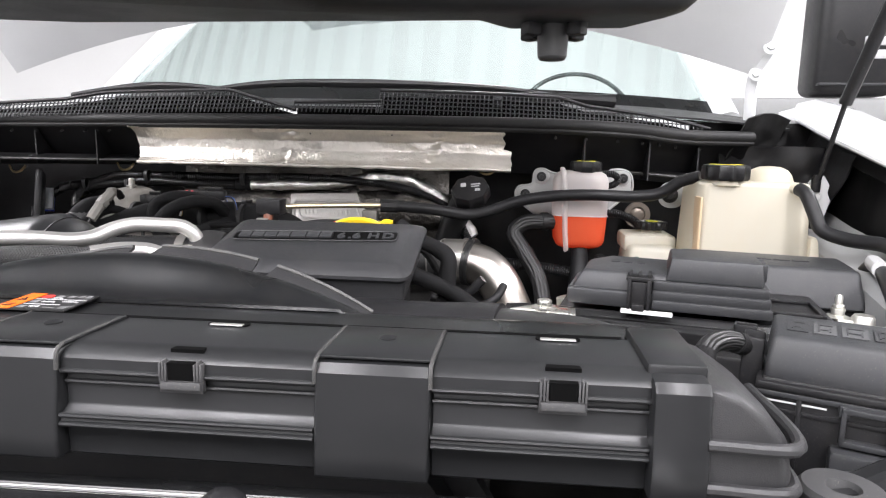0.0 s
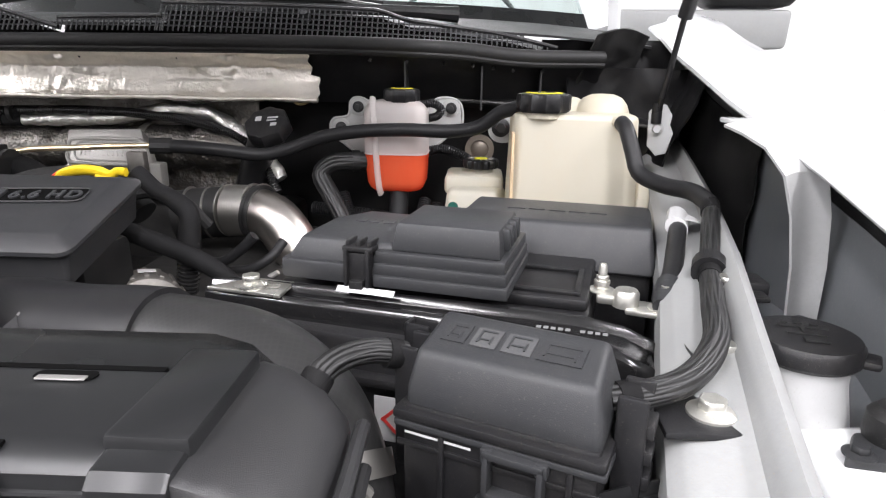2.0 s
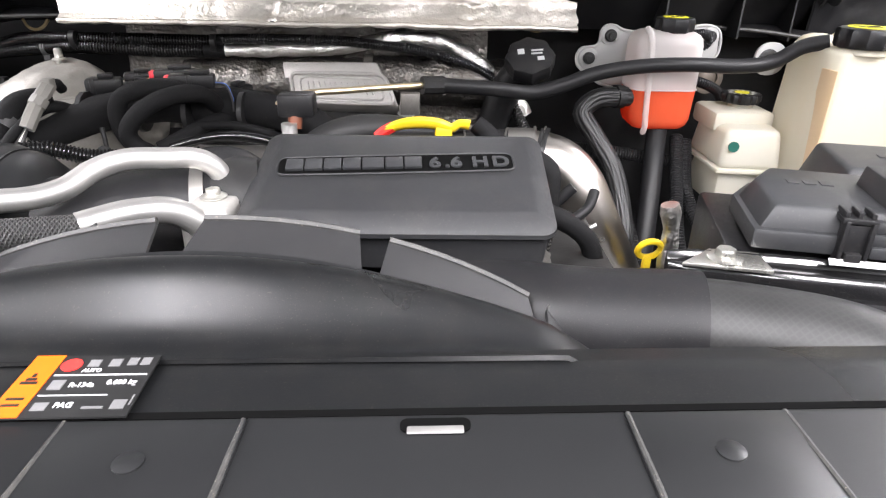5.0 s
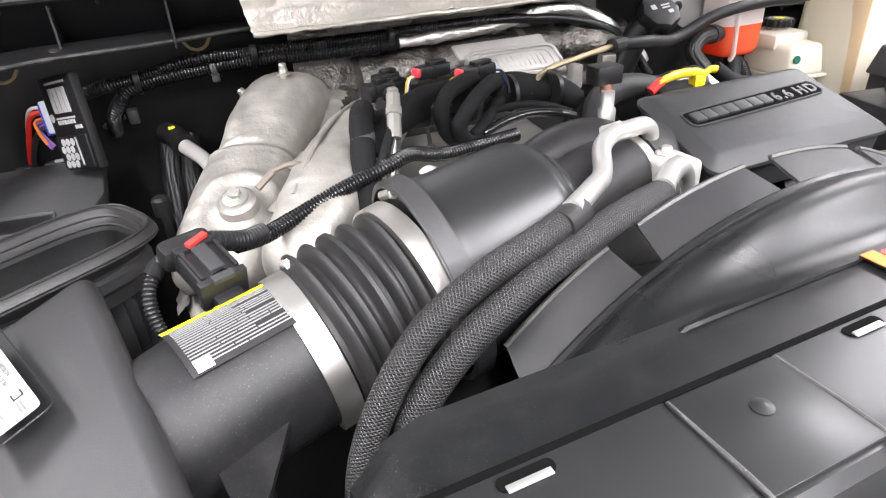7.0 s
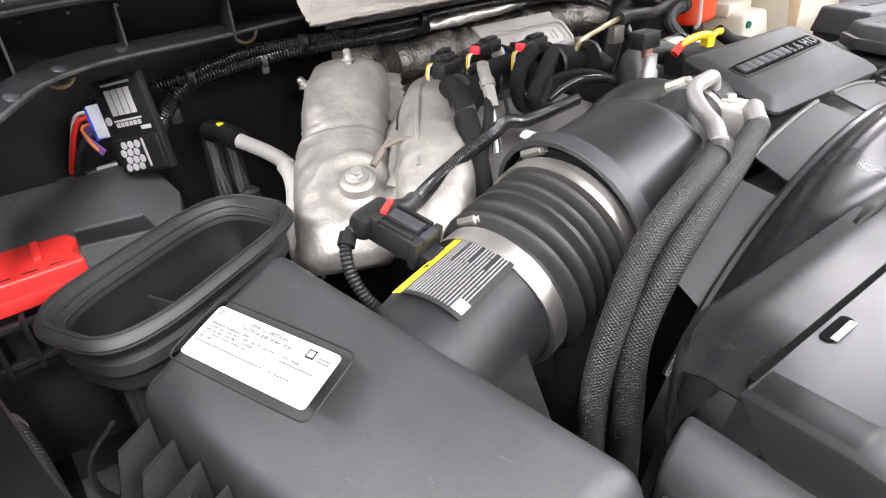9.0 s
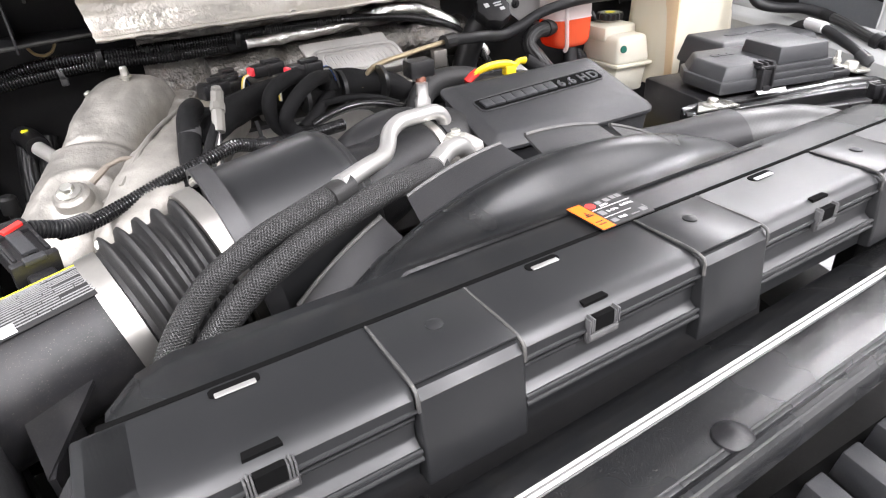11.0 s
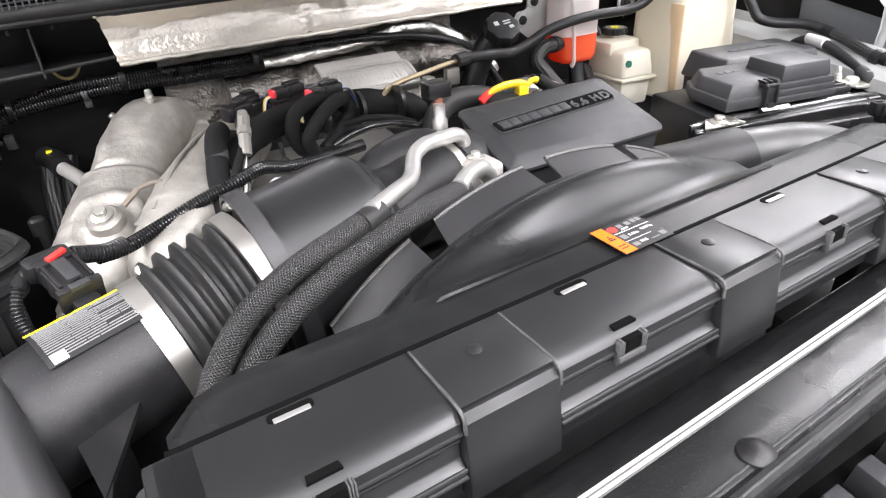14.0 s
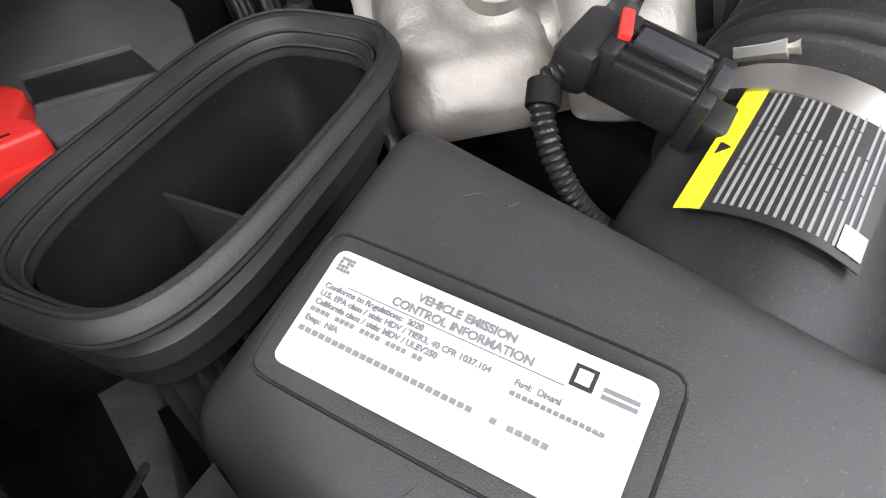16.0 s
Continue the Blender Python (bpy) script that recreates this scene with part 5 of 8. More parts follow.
def strap():
    """Rolled front edge, shallow trough and raised rear edge, lofted along the battery."""
    rings = []
    for x, f, b, dz in RAILX:
        z = 1.336 + dz
        rings.append([(x, -0.030 + f, z - 0.026), (x, -0.031 + f, z - 0.006), (x, -0.029 + f, z - 0.001), (x, -0.025 + f, z + 0.001), (x, -0.021 + f, z - 0.001), (x, -0.036 + b * 0.4, z - 0.004), (x, -0.036 + b, z - 0.003), (x, -0.033 + b, z + 0.004), (x, -0.030 + b, z + 0.005), (x, -0.028 + b, z + 0.003), (x, -0.028 + b, z - 0.012), (x, -0.026 + f, z - 0.026)])
    return loft(rings)


part("strap", bat(strap()), GLOSSY, tray, "glossy black pressed hold-down strap", 50)
part("stamped_bar", bat(bars([(0.272 + 0.0062 * k, 0.2762 + 0.0062 * k, 0.0, 0.004) for k in range(10) if k != 5], T(0, -0.040, 1.3372) @ R(8, "X"), 0.0004)), GREYPRINT, tray)
part("front_wall", bat(prism([(0.02, -0.062), (0.33, -0.072), (0.33, -0.02), (0.02, -0.02)], 1.14, 1.318, bev=0.006)), BLACK, tray)
part("wall_ridge", bat(box(0.022, 0.33, -0.078, -0.060, 1.275, 1.285, 0.004)), BLACK, tray)
part("bolt_plate", bat(prism([(-0.05, -0.05), (0.03, -0.05), (0.025, -0.012), (-0.02, -0.012)], 1.338, 1.342, bev=0.001)), ZINC, tray)
part("tray_bolt", bat(bolt((-0.010, -0.034, 1.342), 0.0095)), ZINC, tray)
part("bolt_post", bat(tube([(-0.01, -0.034, 1.34), (-0.01, -0.034, 1.24)], 0.006, 8)), ZINC, tray)
part("upright", bat(box(0.004, 0.02, -0.045, -0.02, 1.18, 1.336, 0.003)), BLACK, tray)
# danger sticker on the battery's flank
sticker = thing("danger_sticker", (0.30, 0.80, 1.25), "white and red danger sticker on the battery", "label")
SF = BM @ T(0.135, -0.0735, 1.222) @ R(90, "X")
part("paper", bars([(0, 0.085, 0, 0.045)], SF, 0.0008), PAPER, sticker)
part("red_rhomb", (lambda b: (b.transform(SF), b)[1])(join(box(0.012, 0.042, 0.021, 0.024, 0.0008, 0.0016, 0, T(0.027, 0.0225, 0) @ R(45) @ T(-0.027, -0.0225 + 0.013, 0)), box(0.012, 0.042, 0.021, 0.024, 0.0008, 0.0016, 0, T(0.027, 0.0225, 0) @ R(45) @ T(-0.027, -0.0225 - 0.013, 0)),
     box(0.012, 0.042, 0.021, 0.024, 0.0008, 0.0016, 0, T(0.027, 0.0225, 0) @ R(-45) @ T(-0.027, -0.0225 + 0.013, 0)), box(0.012, 0.042, 0.021, 0.024, 0.0008, 0.0016, 0, T(0.027, 0.0225, 0) @ R(-45) @ T(-0.027, -0.0225 - 0.013, 0)))), RED, sticker)
part("sign", bars([(0.025, 0.030, 0.018, 0.032), (0.025, 0.030, 0.011, 0.015)], SF @ T(0, 0, 0.0008), 0.0005), INK, sticker)

# ---- fuse block behind the battery ----
block = thing("fuse_block", (0.5, 1.09, 1.25), "black fuse block with an embossed lid behind the battery", "fuse box")
part("base", bat(box(0.140, 0.372, 0.140, 0.262, 1.26, 1.345, 0.006)), BLACK, block)
blid = part("lid", bat(prism([(0.134, 0.130), (0.376, 0.130), (0.376, 0.268), (0.134, 0.268)], 1.335, 1.386, [(0.150, 0.150), (0.368, 0.150), (0.368, 0.262), (0.150, 0.262)], 0.006, 3)), GREYLID, block, "grey embossed lid")
part("embossing", bat(bars([(0.20, 0.222, 0.20, 0.212), (0.226, 0.246, 0.20, 0.212), (0.25, 0.27, 0.20, 0.212), (0.274, 0.294, 0.20, 0.212), (0.298, 0.318, 0.20, 0.212)], T(0, 0, 1.386), 0.0012)), GREYLID, blid)
part("catch", bat(join(box(0.19, 0.212, 0.122, 0.134, 1.352, 1.376, 0.002), box(0.186, 0.216, 0.118, 0.126, 1.37, 1.378, 0.002))), INK, blid)

# ---- fuse box at the front ----
FM = frame_at(0.353, 0.655, 0.0, -22)
fuse = thing("front_fuse_box", (0.42, 0.65, 1.22), "black fuse box with a grey lid and side clips", "fuse box")


def fus(bm):
    bm.transform(FM)
    return bm


part("body", fus(prism([(0.004, -0.016), (0.128, -0.016), (0.128, 0.058), (0.004, 0.058)], 1.24, 1.346, [(0.002, -0.014), (0.130, -0.014), (0.130, 0.056), (0.002, 0.056)], 0.004)), BLACK, fuse)
LIDP = [[(0.004, -0.012), (0.129, -0.012), (0.129, 0.055), (0.004, 0.055)], [(0.008, -0.004), (0.124, -0.004), (0.120, 0.045), (0.006, 0.045)]]
flid = part("lid", fus(bevel(loft([[(x, y, 1.340) for x, y in LIDP[0]], [(x, y, 1.356) for x, y in LIDP[0]], [(x, y, 1.380 + 0.20 * (y + 0.004)) for x, y in LIDP[1]]]), 0.005, 3)), GREYLID, fuse, "grey fuse box lid")
part("lid_rim", fus(box(-0.002, 0.134, -0.019, 0.060, 1.336, 1.343, 0.002)), BLACK, flid)
part("rib_line", fus(join(box(0.000, 0.132, -0.0165, -0.0145, 1.316, 1.320, 0.0006), box(0.030, 0.034, -0.018, -0.0145, 1.26, 1.336, 0.001), box(0.112, 0.116, -0.018, -0.0145, 1.26, 1.336, 0.001))), BLACK, fuse)
LT = T(0, -0.004, 1.3802) @ R(11.3, "X")
for i, (a, b) in enumerate(((0.018, 0.034), (0.038, 0.055), (0.059, 0.078), (0.082, 0.110))):
    part("embossed_panel", fus(bars([(a, b, 0.014, 0.034)], LT, 0.0008)), BATLID if i in (1, 2) else GREYLID, flid)
    part("embossed_sign", fus(bars([(a + 0.003, b - 0.003, 0.030, 0.0315), (a + 0.003, a + 0.0045, 0.018, 0.030), (b - 0.0055, b - 0.004, 0.018, 0.026), (a + 0.005, b - 0.006, 0.021, 0.0225)], LT @ T(0, 0, 0.0008), 0.0006)), GREYLID, flid)
part("seam_ridge", fus(join(box(-0.001, 0.134, -0.0185, -0.0165, 1.331, 1.3355, 0.0008), box(0.132, 0.1345, -0.018, 0.058, 1.331, 1.3355, 0.0008))), GREYLID, fuse)
for x in (0.060, 0.094):
    part("seam_hook", fus(box(x, x + 0.008, -0.0225, -0.015, 1.324, 1.334, 0.0018)), GREYLID, fuse)
for i in range(4):
    part("clip_tooth", fus(box(0.146, 0.154, 0.010, 0.030, 1.296 + 0.017 * i, 1.305 + 0.017 * i, 0.001)), BLACK, fuse)
part("tie_loop", fus(join(box(-0.026, -0.006, 0.040, 0.043, 1.352, 1.374, 0.001), box(-0.026, -0.006, 0.052, 0.055, 1.352, 1.374, 0.001), box(-0.026, -0.023, 0.040, 0.055, 1.352, 1.374, 0.001), box(-0.012, -0.006, 0.040, 0.055, 1.34, 1.356, 0.001))), BLACK, fuse)
part("wire_leg", fus(tube([(0.146, -0.004, 1.25), (0.150, -0.010, 1.235), (0.175, -0.002, 1.235), (0.185, 0.006, 1.245)], 0.0022, 8, 0.005)), GREYLID, fuse)
part("scratch", fus(bars([(0.006, 0.052, 0.0, 0.0016)], T(0.0, -0.0162, 1.326) @ R(90, "X"), 0.0004)), WHITEPRINT, fuse, "thin white scuff")
part("window_frame", fus(join(box(0.062, 0.066, -0.024, -0.013, 1.30, 1.332, 0.001), box(0.096, 0.100, -0.024, -0.013, 1.30, 1.332, 0.001), box(0.062, 0.100, -0.024, -0.013, 1.328, 1.333, 0.001), box(0.062, 0.100, -0.024, -0.013, 1.30, 1.305, 0.001))), GREYLID, fuse)
part("front_lug", fus(bevel(box(0.056, 0.100, -0.032, -0.012, 1.22, 1.298, 0), 0.004)), GREYLID, fuse)
for x in (-0.016, 0.132):
    part("side_clip", fus(join(box(x, x + 0.018, 0.008, 0.013, 1.28, 1.372, 0.002), box(x, x + 0.018, 0.034, 0.039, 1.28, 1.372, 0.002), box(x + 0.004, x + 0.014, 0.011, 0.036, 1.30, 1.358, 0.002))), BLACK, fuse)
part("stand", fus(box(0.0, 0.12, -0.02, 0.05, 1.0, 1.24, 0.004)), BLACK, fuse)

# ---- harnesses by the battery ----
fuse_loom = thing("fuse_box_harness", (0.27, 0.63, 1.28), "striped braided harness from the fuse box", "wiring harness")
part("sleeve", tube([(0.348, 0.676, 1.362), (0.325, 0.662, 1.370), (0.303, 0.642, 1.368), (0.292, 0.620, 1.352), (0.288, 0.603, 1.322), (0.288, 0.595, 1.28)], 0.0088, 14, 0.008), STRIPED, fuse_loom)
part("tape_band", tube([(0.299, 0.636, 1.365), (0.295, 0.627, 1.358)], 0.0104, 14, 0.008), TAPE, fuse_loom, "black cloth tape")
part("tape_band", tube([(0.336, 0.669, 1.366), (0.344, 0.674, 1.363)], 0.0104, 14, 0.008), TAPE, fuse_loom, "black cloth tape")

fender_loom = thing("fender_harness", (0.58, 0.8, 1.34), "thick braided harness curving along the wing rail", "wiring harness")
part("sleeve", tube([(0.478, 0.634, 1.358), (0.505, 0.640, 1.360), (0.532, 0.656, 1.362), (0.562, 0.697, 1.368), (0.585, 0.770, 1.372), (0.608, 0.848, 1.378), (0.634, 0.931, 1.397), (0.652, 0.99, 1.406), (0.650, 1.02, 1.410)], 0.0094, 14, 0.008), STRIPED, fender_loom)
part("tape_band", tube([(0.600, 0.822, 1.375), (0.608, 0.850, 1.379)], 0.0104, 14, 0.008), TAPE, fender_loom, "black cloth tape")
part("tape_band", tube([(0.644, 0.962, 1.402), (0.652, 0.990, 1.406)], 0.0104, 14, 0.008), TAPE, fender_loom, "black cloth tape")
part("tape_band", tube([(0.484, 0.635, 1.3585), (0.496, 0.638, 1.3595)], 0.0104, 14, 0.008), TAPE, fender_loom, "black cloth tape")

solo("vent_hose", tube([(0.582, 1.157, 1.480), (0.585, 1.140, 1.474), (0.592, 1.120, 1.445), (0.598, 1.105, 1.422), (0.620, 1.075, 1.412), (0.645, 1.03, 1.412), (0.652, 0.985, 1.406)], 0.0105, 14, 0.008), HOSE, "black rubber vent hose from the coolant tank", "hose")
solo("harness_clip", join(tube([(0.603, 0.835, 1.376), (0.609, 0.852, 1.379)], 0.0155, 14, 0.006), box(0.602, 0.645, 0.805, 0.835, 1.362, 1.378, 0.003)), BLACK, "black harness clip on the rail", "clip")
cable = thing("battery_cable", (0.6, 0.9, 1.33), "black battery cable with a white tag", "cable")
part("sheath", tube([(0.570, 0.842, 1.352), (0.582, 0.870, 1.362), (0.598, 0.92, 1.378), (0.612, 0.965, 1.388), (0.625, 1.01, 1.385), (0.63, 1.05, 1.36)], 0.0095, 14), HOSE, cable)
part("lug", tube([(0.562, 0.822, 1.346), (0.576, 0.856, 1.357)], [(0, 0.009), (0.4, 0.0125), (1, 0.0115)], 12), GREYLID, cable, "greased cable lug")
part("tag", tube([(0.606, 0.950, 1.388), (0.620, 0.995, 1.390)], 0.0135, 12, squash=0.8), PAPER, cable, "folded white paper tag")
part("tag_flap", sheet(lambda u, v: (0.616 + 0.032 * u, 0.955 + 0.035 * v, 1.396 - 0.012 * u * u), 6, 3, 0.0006), PAPER, cable)

# ---- reservoirs ----
def ribbed_cap(at, r, h, lobes=12, print_r=0.0):
    """A screw cap with finger lobes and a domed top."""
    rings = []
    for k, (f, z) in enumerate(((0.92, 0), (1.0, 0.004), (1.0, h * 0.8), (0.95, h * 0.95), (0.80, h), (0.4, h), (0.05, h))):
        ring = []
        for i in range(lobes * 4):
            a = 2 * math.pi * i / (lobes * 4)
            lob = 1 + 0.05 * math.cos(a * lobes) if f > 0.9 else 1
            ring.append((at[0] + r * f * lob * math.cos(a), at[1] + r * f * lob * math.sin(a), at[2] + z))
        rings.append(ring)
    return loft(rings)


surge = thing("coolant_surge_tank", (0.53, 1.22, 1.25), "yellowed translucent coolant tank with a black cap", "coolant tank")
tank_low = [(0.438, 1.185), (0.606, 1.165), (0.626, 1.19), (0.626, 1.31), (0.590, 1.335), (0.450, 1.335), (0.430, 1.31), (0.430, 1.20)]
part("body", prism(tank_low, 1.25, 1.488, [(0.447, 1.182), (0.598, 1.165), (0.612, 1.185), (0.612, 1.30), (0.580, 1.325), (0.455, 1.325), (0.438, 1.30), (0.438, 1.20)], 0.032, 6), TANK, surge)
for (dx0, dy0, dr, dh) in ((0.573, 1.262, 0.040, 0.040), (0.522, 1.286, 0.036, 0.034), (0.470, 1.292, 0.030, 0.024)):
    rings = [[(dx0 + dr * f * math.cos(a), dy0 + dr * 0.95 * f * math.sin(a), 1.474 + dh * h) for a in [2 * math.pi * k / 24 for k in range(24)]] for f, h in ((1.05, 0.0), (1.0, 0.35), (0.9, 0.62), (0.72, 0.84), (0.42, 0.97), (0.02, 1.0))]
    part("dome", loft(rings), TANK, surge)
part("seam", box(0.436, 0.4405, 1.172, 1.21, 1.27, 1.462, 0.002), STAIN, surge, "brown-stained moulding seam")
part("neck", lathe([(0.030, 0), (0.030, 0.02)], (0.480, 1.200, 1.482), n=24), TANK, surge)
scap = part("cap", ribbed_cap((0.480, 1.200, 1.490), 0.037, 0.026), BLACK, surge, "black ribbed cap with yellow print")
part("cap_print", join(lathe([(0.026, 0), (0.026, 0.0008)], (0.480, 1.200, 1.516), n=28)), YELLOWPRINT, scap)
part("cap_glyphs", bars([(-0.018, -0.004, 0.004, 0.010), (0.002, 0.016, 0.004, 0.010), (-0.010, 0.010, -0.012, -0.008), (-0.016, 0.016, -0.003, -0.001)], T(0.480, 1.200, 1.5168), 0.0005), INK, scap)
part("ear", (lambda b: (b.transform(T(0.428, 1.340, 1.454) @ R(90, "X")), b)[1])(prism(rounded(0.050, 0.050, 0.022), 0, 0.006, bev=0.0015)), BRACKET, surge)
part("ear_bolt", bolt((0.424, 1.334, 1.454), 0.009, (0, -1, 0)), INK, surge)
part("nipple", tube([(0.575, 1.18, 1.480), (0.582, 1.157, 1.480)], 0.008, 10), TANK, surge)
part("wing_skirt", prism([(0.618, 1.18), (0.66, 1.19), (0.66, 1.30), (0.618, 1.30)], 1.25, 1.40, [(0.618, 1.18), (0.635, 1.19), (0.635, 1.30), (0.618, 1.30)], 0.008), TANK, surge)

red = thing("intercooler_bottle", (0.245, 1.32, 1.33), "clear bottle half full of orange coolant", "coolant bottle")
def bottle_ring(z, inset, r=0.020):
    """Rounded outline of the bottle at a height, narrower towards its base."""
    k = min(1.0, max(0.0, (1.41 - z) / 0.06))
    return [(0.2535 + x + 0.001 * k, 1.322 + y, z) for x, y in rounded(0.102 - 0.009 * k - 2 * inset, 0.078 - 2 * inset, max(0.006, r - 0.6 * inset), 6)]


part("bottle", loft([bottle_ring(1.3500, 0.016), bottle_ring(1.3525, 0.008), bottle_ring(1.3575, 0.003), bottle_ring(1.366, 0.0), bottle_ring(1.39, 0.0), bottle_ring(1.4115, 0.0), bottle_ring(1.4125, 0.003)]), COOLANT, red, "lower half glowing with orange coolant", 60)
part("shell", loft([bottle_ring(1.4128, 0.004), bottle_ring(1.4135, 0.0), bottle_ring(1.44, 0.0), bottle_ring(1.476, 0.0), bottle_ring(1.485, 0.002), bottle_ring(1.491, 0.006), bottle_ring(1.495, 0.013), bottle_ring(1.497, 0.022)]), BOTTLE, red, "milky empty upper half", 60)
part("seam_bead", tube([bottle_ring(1.4128, -0.0006)[k % 28] for k in range(29)], 0.0011, 6, 0.004), BOTTLE, red)
part("strap", tube([(0.218, 1.300, 1.499), (0.2195, 1.286, 1.492), (0.2210, 1.2815, 1.475), (0.2235, 1.281, 1.43), (0.2270, 1.2815, 1.375), (0.2290, 1.283, 1.356), (0.230, 1.290, 1.348)], 0.0060, 10, 0.006, squash=0.75), BOTTLE, red, "raised moulded strap", 60)
rcap = part("cap", ribbed_cap((0.262, 1.318, 1.494), 0.0285, 0.021, 10), BLACK, red, "black cap with yellow print")
part("cap_print", lathe([(0.018, 0), (0.018, 0.0008)], (0.262, 1.318, 1.515), n=24), YELLOWPRINT, rcap)
part("cap_glyphs", bars([(-0.012, -0.002, 0.002, 0.007), (0.002, 0.012, 0.002, 0.007), (-0.009, 0.009, -0.009, -0.005)], T(0.262, 1.318, 1.5158), 0.0005), INK, rcap)
part("spout", tube([(0.288, 1.322, 1.489), (0.300, 1.322, 1.491), (0.314, 1.325, 1.491), (0.325, 1.330, 1.483), (0.320, 1.335, 1.472), (0.300, 1.345, 1.466)], 0.0062, 12, ridge=0.0014, pitch=0.0034), LOOM, red, "corrugated overflow tube")
PLATE = [(0.166, 1.489), (0.172, 1.496), (0.186, 1.497), (0.203, 1.490), (0.305, 1.490), (0.318, 1.498), (0.345, 1.497), (0.356, 1.488), (0.358, 1.455), (0.340, 1.440), (0.322, 1.424), (0.294, 1.404), (0.180, 1.404), (0.150, 1.422), (0.133, 1.436), (0.131, 1.452), (0.138, 1.462), (0.152, 1.464), (0.163, 1.468)]
leaf = part("mounting_plate", (lambda b: (b.transform(R(90, "X")), b)[1])(prism(PLATE, -1.374, -1.369, bev=0.0016)), BRACKET, red, "milky plastic mounting plate behind the bottle")
part("plate_rim", tube([(x, 1.3685, z) for x, z in PLATE + PLATE[:1]], 0.0022, 8, 0.004), BRACKET, leaf)
for x, z in ((0.181, 1.482), (0.150, 1.447), (0.340, 1.482)):
    part("boss", lathe([(0.0155, 0), (0.0150, 0.002), (0.0115, 0.003)], (x, 1.369, z), (0, -1, 0), 20), BRACKET, leaf)
    part("pin", lathe([(0.0095, 0), (0.0095, 0.004), (0.0075, 0.006), (0.0045, 0.0062), (0.004, 0.0095)], (x, 1.366, z), (0, -1, 0), 16), INK, leaf)
part("plate_arm", box(0.225, 0.285, 1.355, 1.371, 1.41, 1.48, 0.004), BRACKET, red)
solo("firewall_grommet", join(annulus_ring((0.389, 1.462, 1.402), 0.017, 0.027, 0.006), lathe([(0.018, 0), (0.013, 0.004), (0.005, 0.006)], (0.389, 1.462, 1.402), (0, -1, 0), 24)), DUSTY, "dusty round grommet on the firewall", "grommet")
solo("wiring_harness", tube([(0.285, 1.372, 1.395), (0.300, 1.368, 1.407), (0.324, 1.365, 1.413), (0.350, 1.365, 1.407), (0.375, 1.37, 1.392), (0.388, 1.38, 1.36)], 0.0075, 12, ridge=0.0016, pitch=0.004), LOOM, "black corrugated harness behind the coolant bottle", "wiring harness", "loose harnesses")
solo("bottle_side_hose", tube([(0.206, 1.305, 1.399), (0.18, 1.300, 1.399), (0.150, 1.295, 1.396), (0.131, 1.29, 1.378), (0.150, 1.275, 1.345), (0.178, 1.25, 1.30), (0.190, 1.21, 1.24), (0.190, 1.15, 1.15)], 0.0150, 14, 0.008), STRIPED, "braided hose from the coolant bottle", "hose")
solo("hose_clamp", tube([(0.182, 1.301, 1.399), (0.194, 1.304, 1.399)], 0.0175, 16, 0.005), INK, "dark spring clamp on the bottle hose", "clamp")
solo("bottle_lower_hose", tube([(0.258, 1.31, 1.352), (0.257, 1.30, 1.31), (0.25, 1.27, 1.25), (0.235, 1.22, 1.17), (0.22, 1.18, 1.08)], 0.016, 14), HOSE, "black hose below the coolant bottle", "hose")
for i, pts in enumerate(([(0.30, 1.33, 1.33), (0.29, 1.27, 1.27), (0.28, 1.2, 1.2), (0.30, 1.12, 1.1)], [(0.32, 1.34, 1.32), (0.31, 1.27, 1.25), (0.33, 1.18, 1.18), (0.34, 1.1, 1.08)], [(0.16, 1.32, 1.34), (0.19, 1.27, 1.27), (0.21, 1.18, 1.18), (0.2, 1.1, 1.1)], [(0.36, 1.36, 1.30), (0.30, 1.33, 1.29), (0.22, 1.33, 1.30), (0.10, 1.34, 1.31)])):
    solo("wiring_harness", tube(pts, 0.010, 10, ridge=0.0016, pitch=0.0045), LOOM, "black corrugated harness by the firewall", "wiring harness", "loose harnesses")

brake = thing("brake_fluid_reservoir", (0.37, 1.27, 1.24), "cloudy brake fluid reservoir with a black screw cap", "brake reservoir")
part("body", prism([(0.335, 1.235), (0.425, 1.225), (0.440, 1.30), (0.430, 1.36), (0.335, 1.36)], 1.305, 1.365, [(0.342, 1.243), (0.420, 1.235), (0.432, 1.30), (0.422, 1.35), (0.340, 1.35)], 0.010, 3), BRAKE, brake)
part("upper", prism([(0.335, 1.28), (0.43, 1.28), (0.43, 1.37), (0.335, 1.37)], 1.35, 1.382, bev=0.008), BRAKE, brake)
part("lower", prism([(0.342, 1.245), (0.420, 1.238), (0.430, 1.30), (0.42, 1.35), (0.342, 1.35)], 1.24, 1.306, [(0.338, 1.24), (0.424, 1.232), (0.436, 1.30), (0.426, 1.355), (0.338, 1.355)], 0.006), BRAKE, brake)
part("belt", prism([(0.331, 1.231), (0.429, 1.221), (0.444, 1.30), (0.434, 1.364), (0.331, 1.364)], 1.300, 1.307, bev=0.002), BRAKE, brake)
part("sight_glass", lathe([(0.008, 0), (0.008, 0.003)], (0.352, 1.238, 1.340), (-0.1, -1, 0.1), 16), surface("dark_green_glass", (0.02, 0.09, 0.07), 0.2), brake)
part("neck", lathe([(0.020, 0), (0.020, 0.025)], (0.393, 1.33, 1.37), n=20), BRAKE, brake)
bcap = part("cap", ribbed_cap((0.393, 1.330, 1.388), 0.029, 0.015, 16), BLACK, brake, "black knurled cap with a yellow centre")
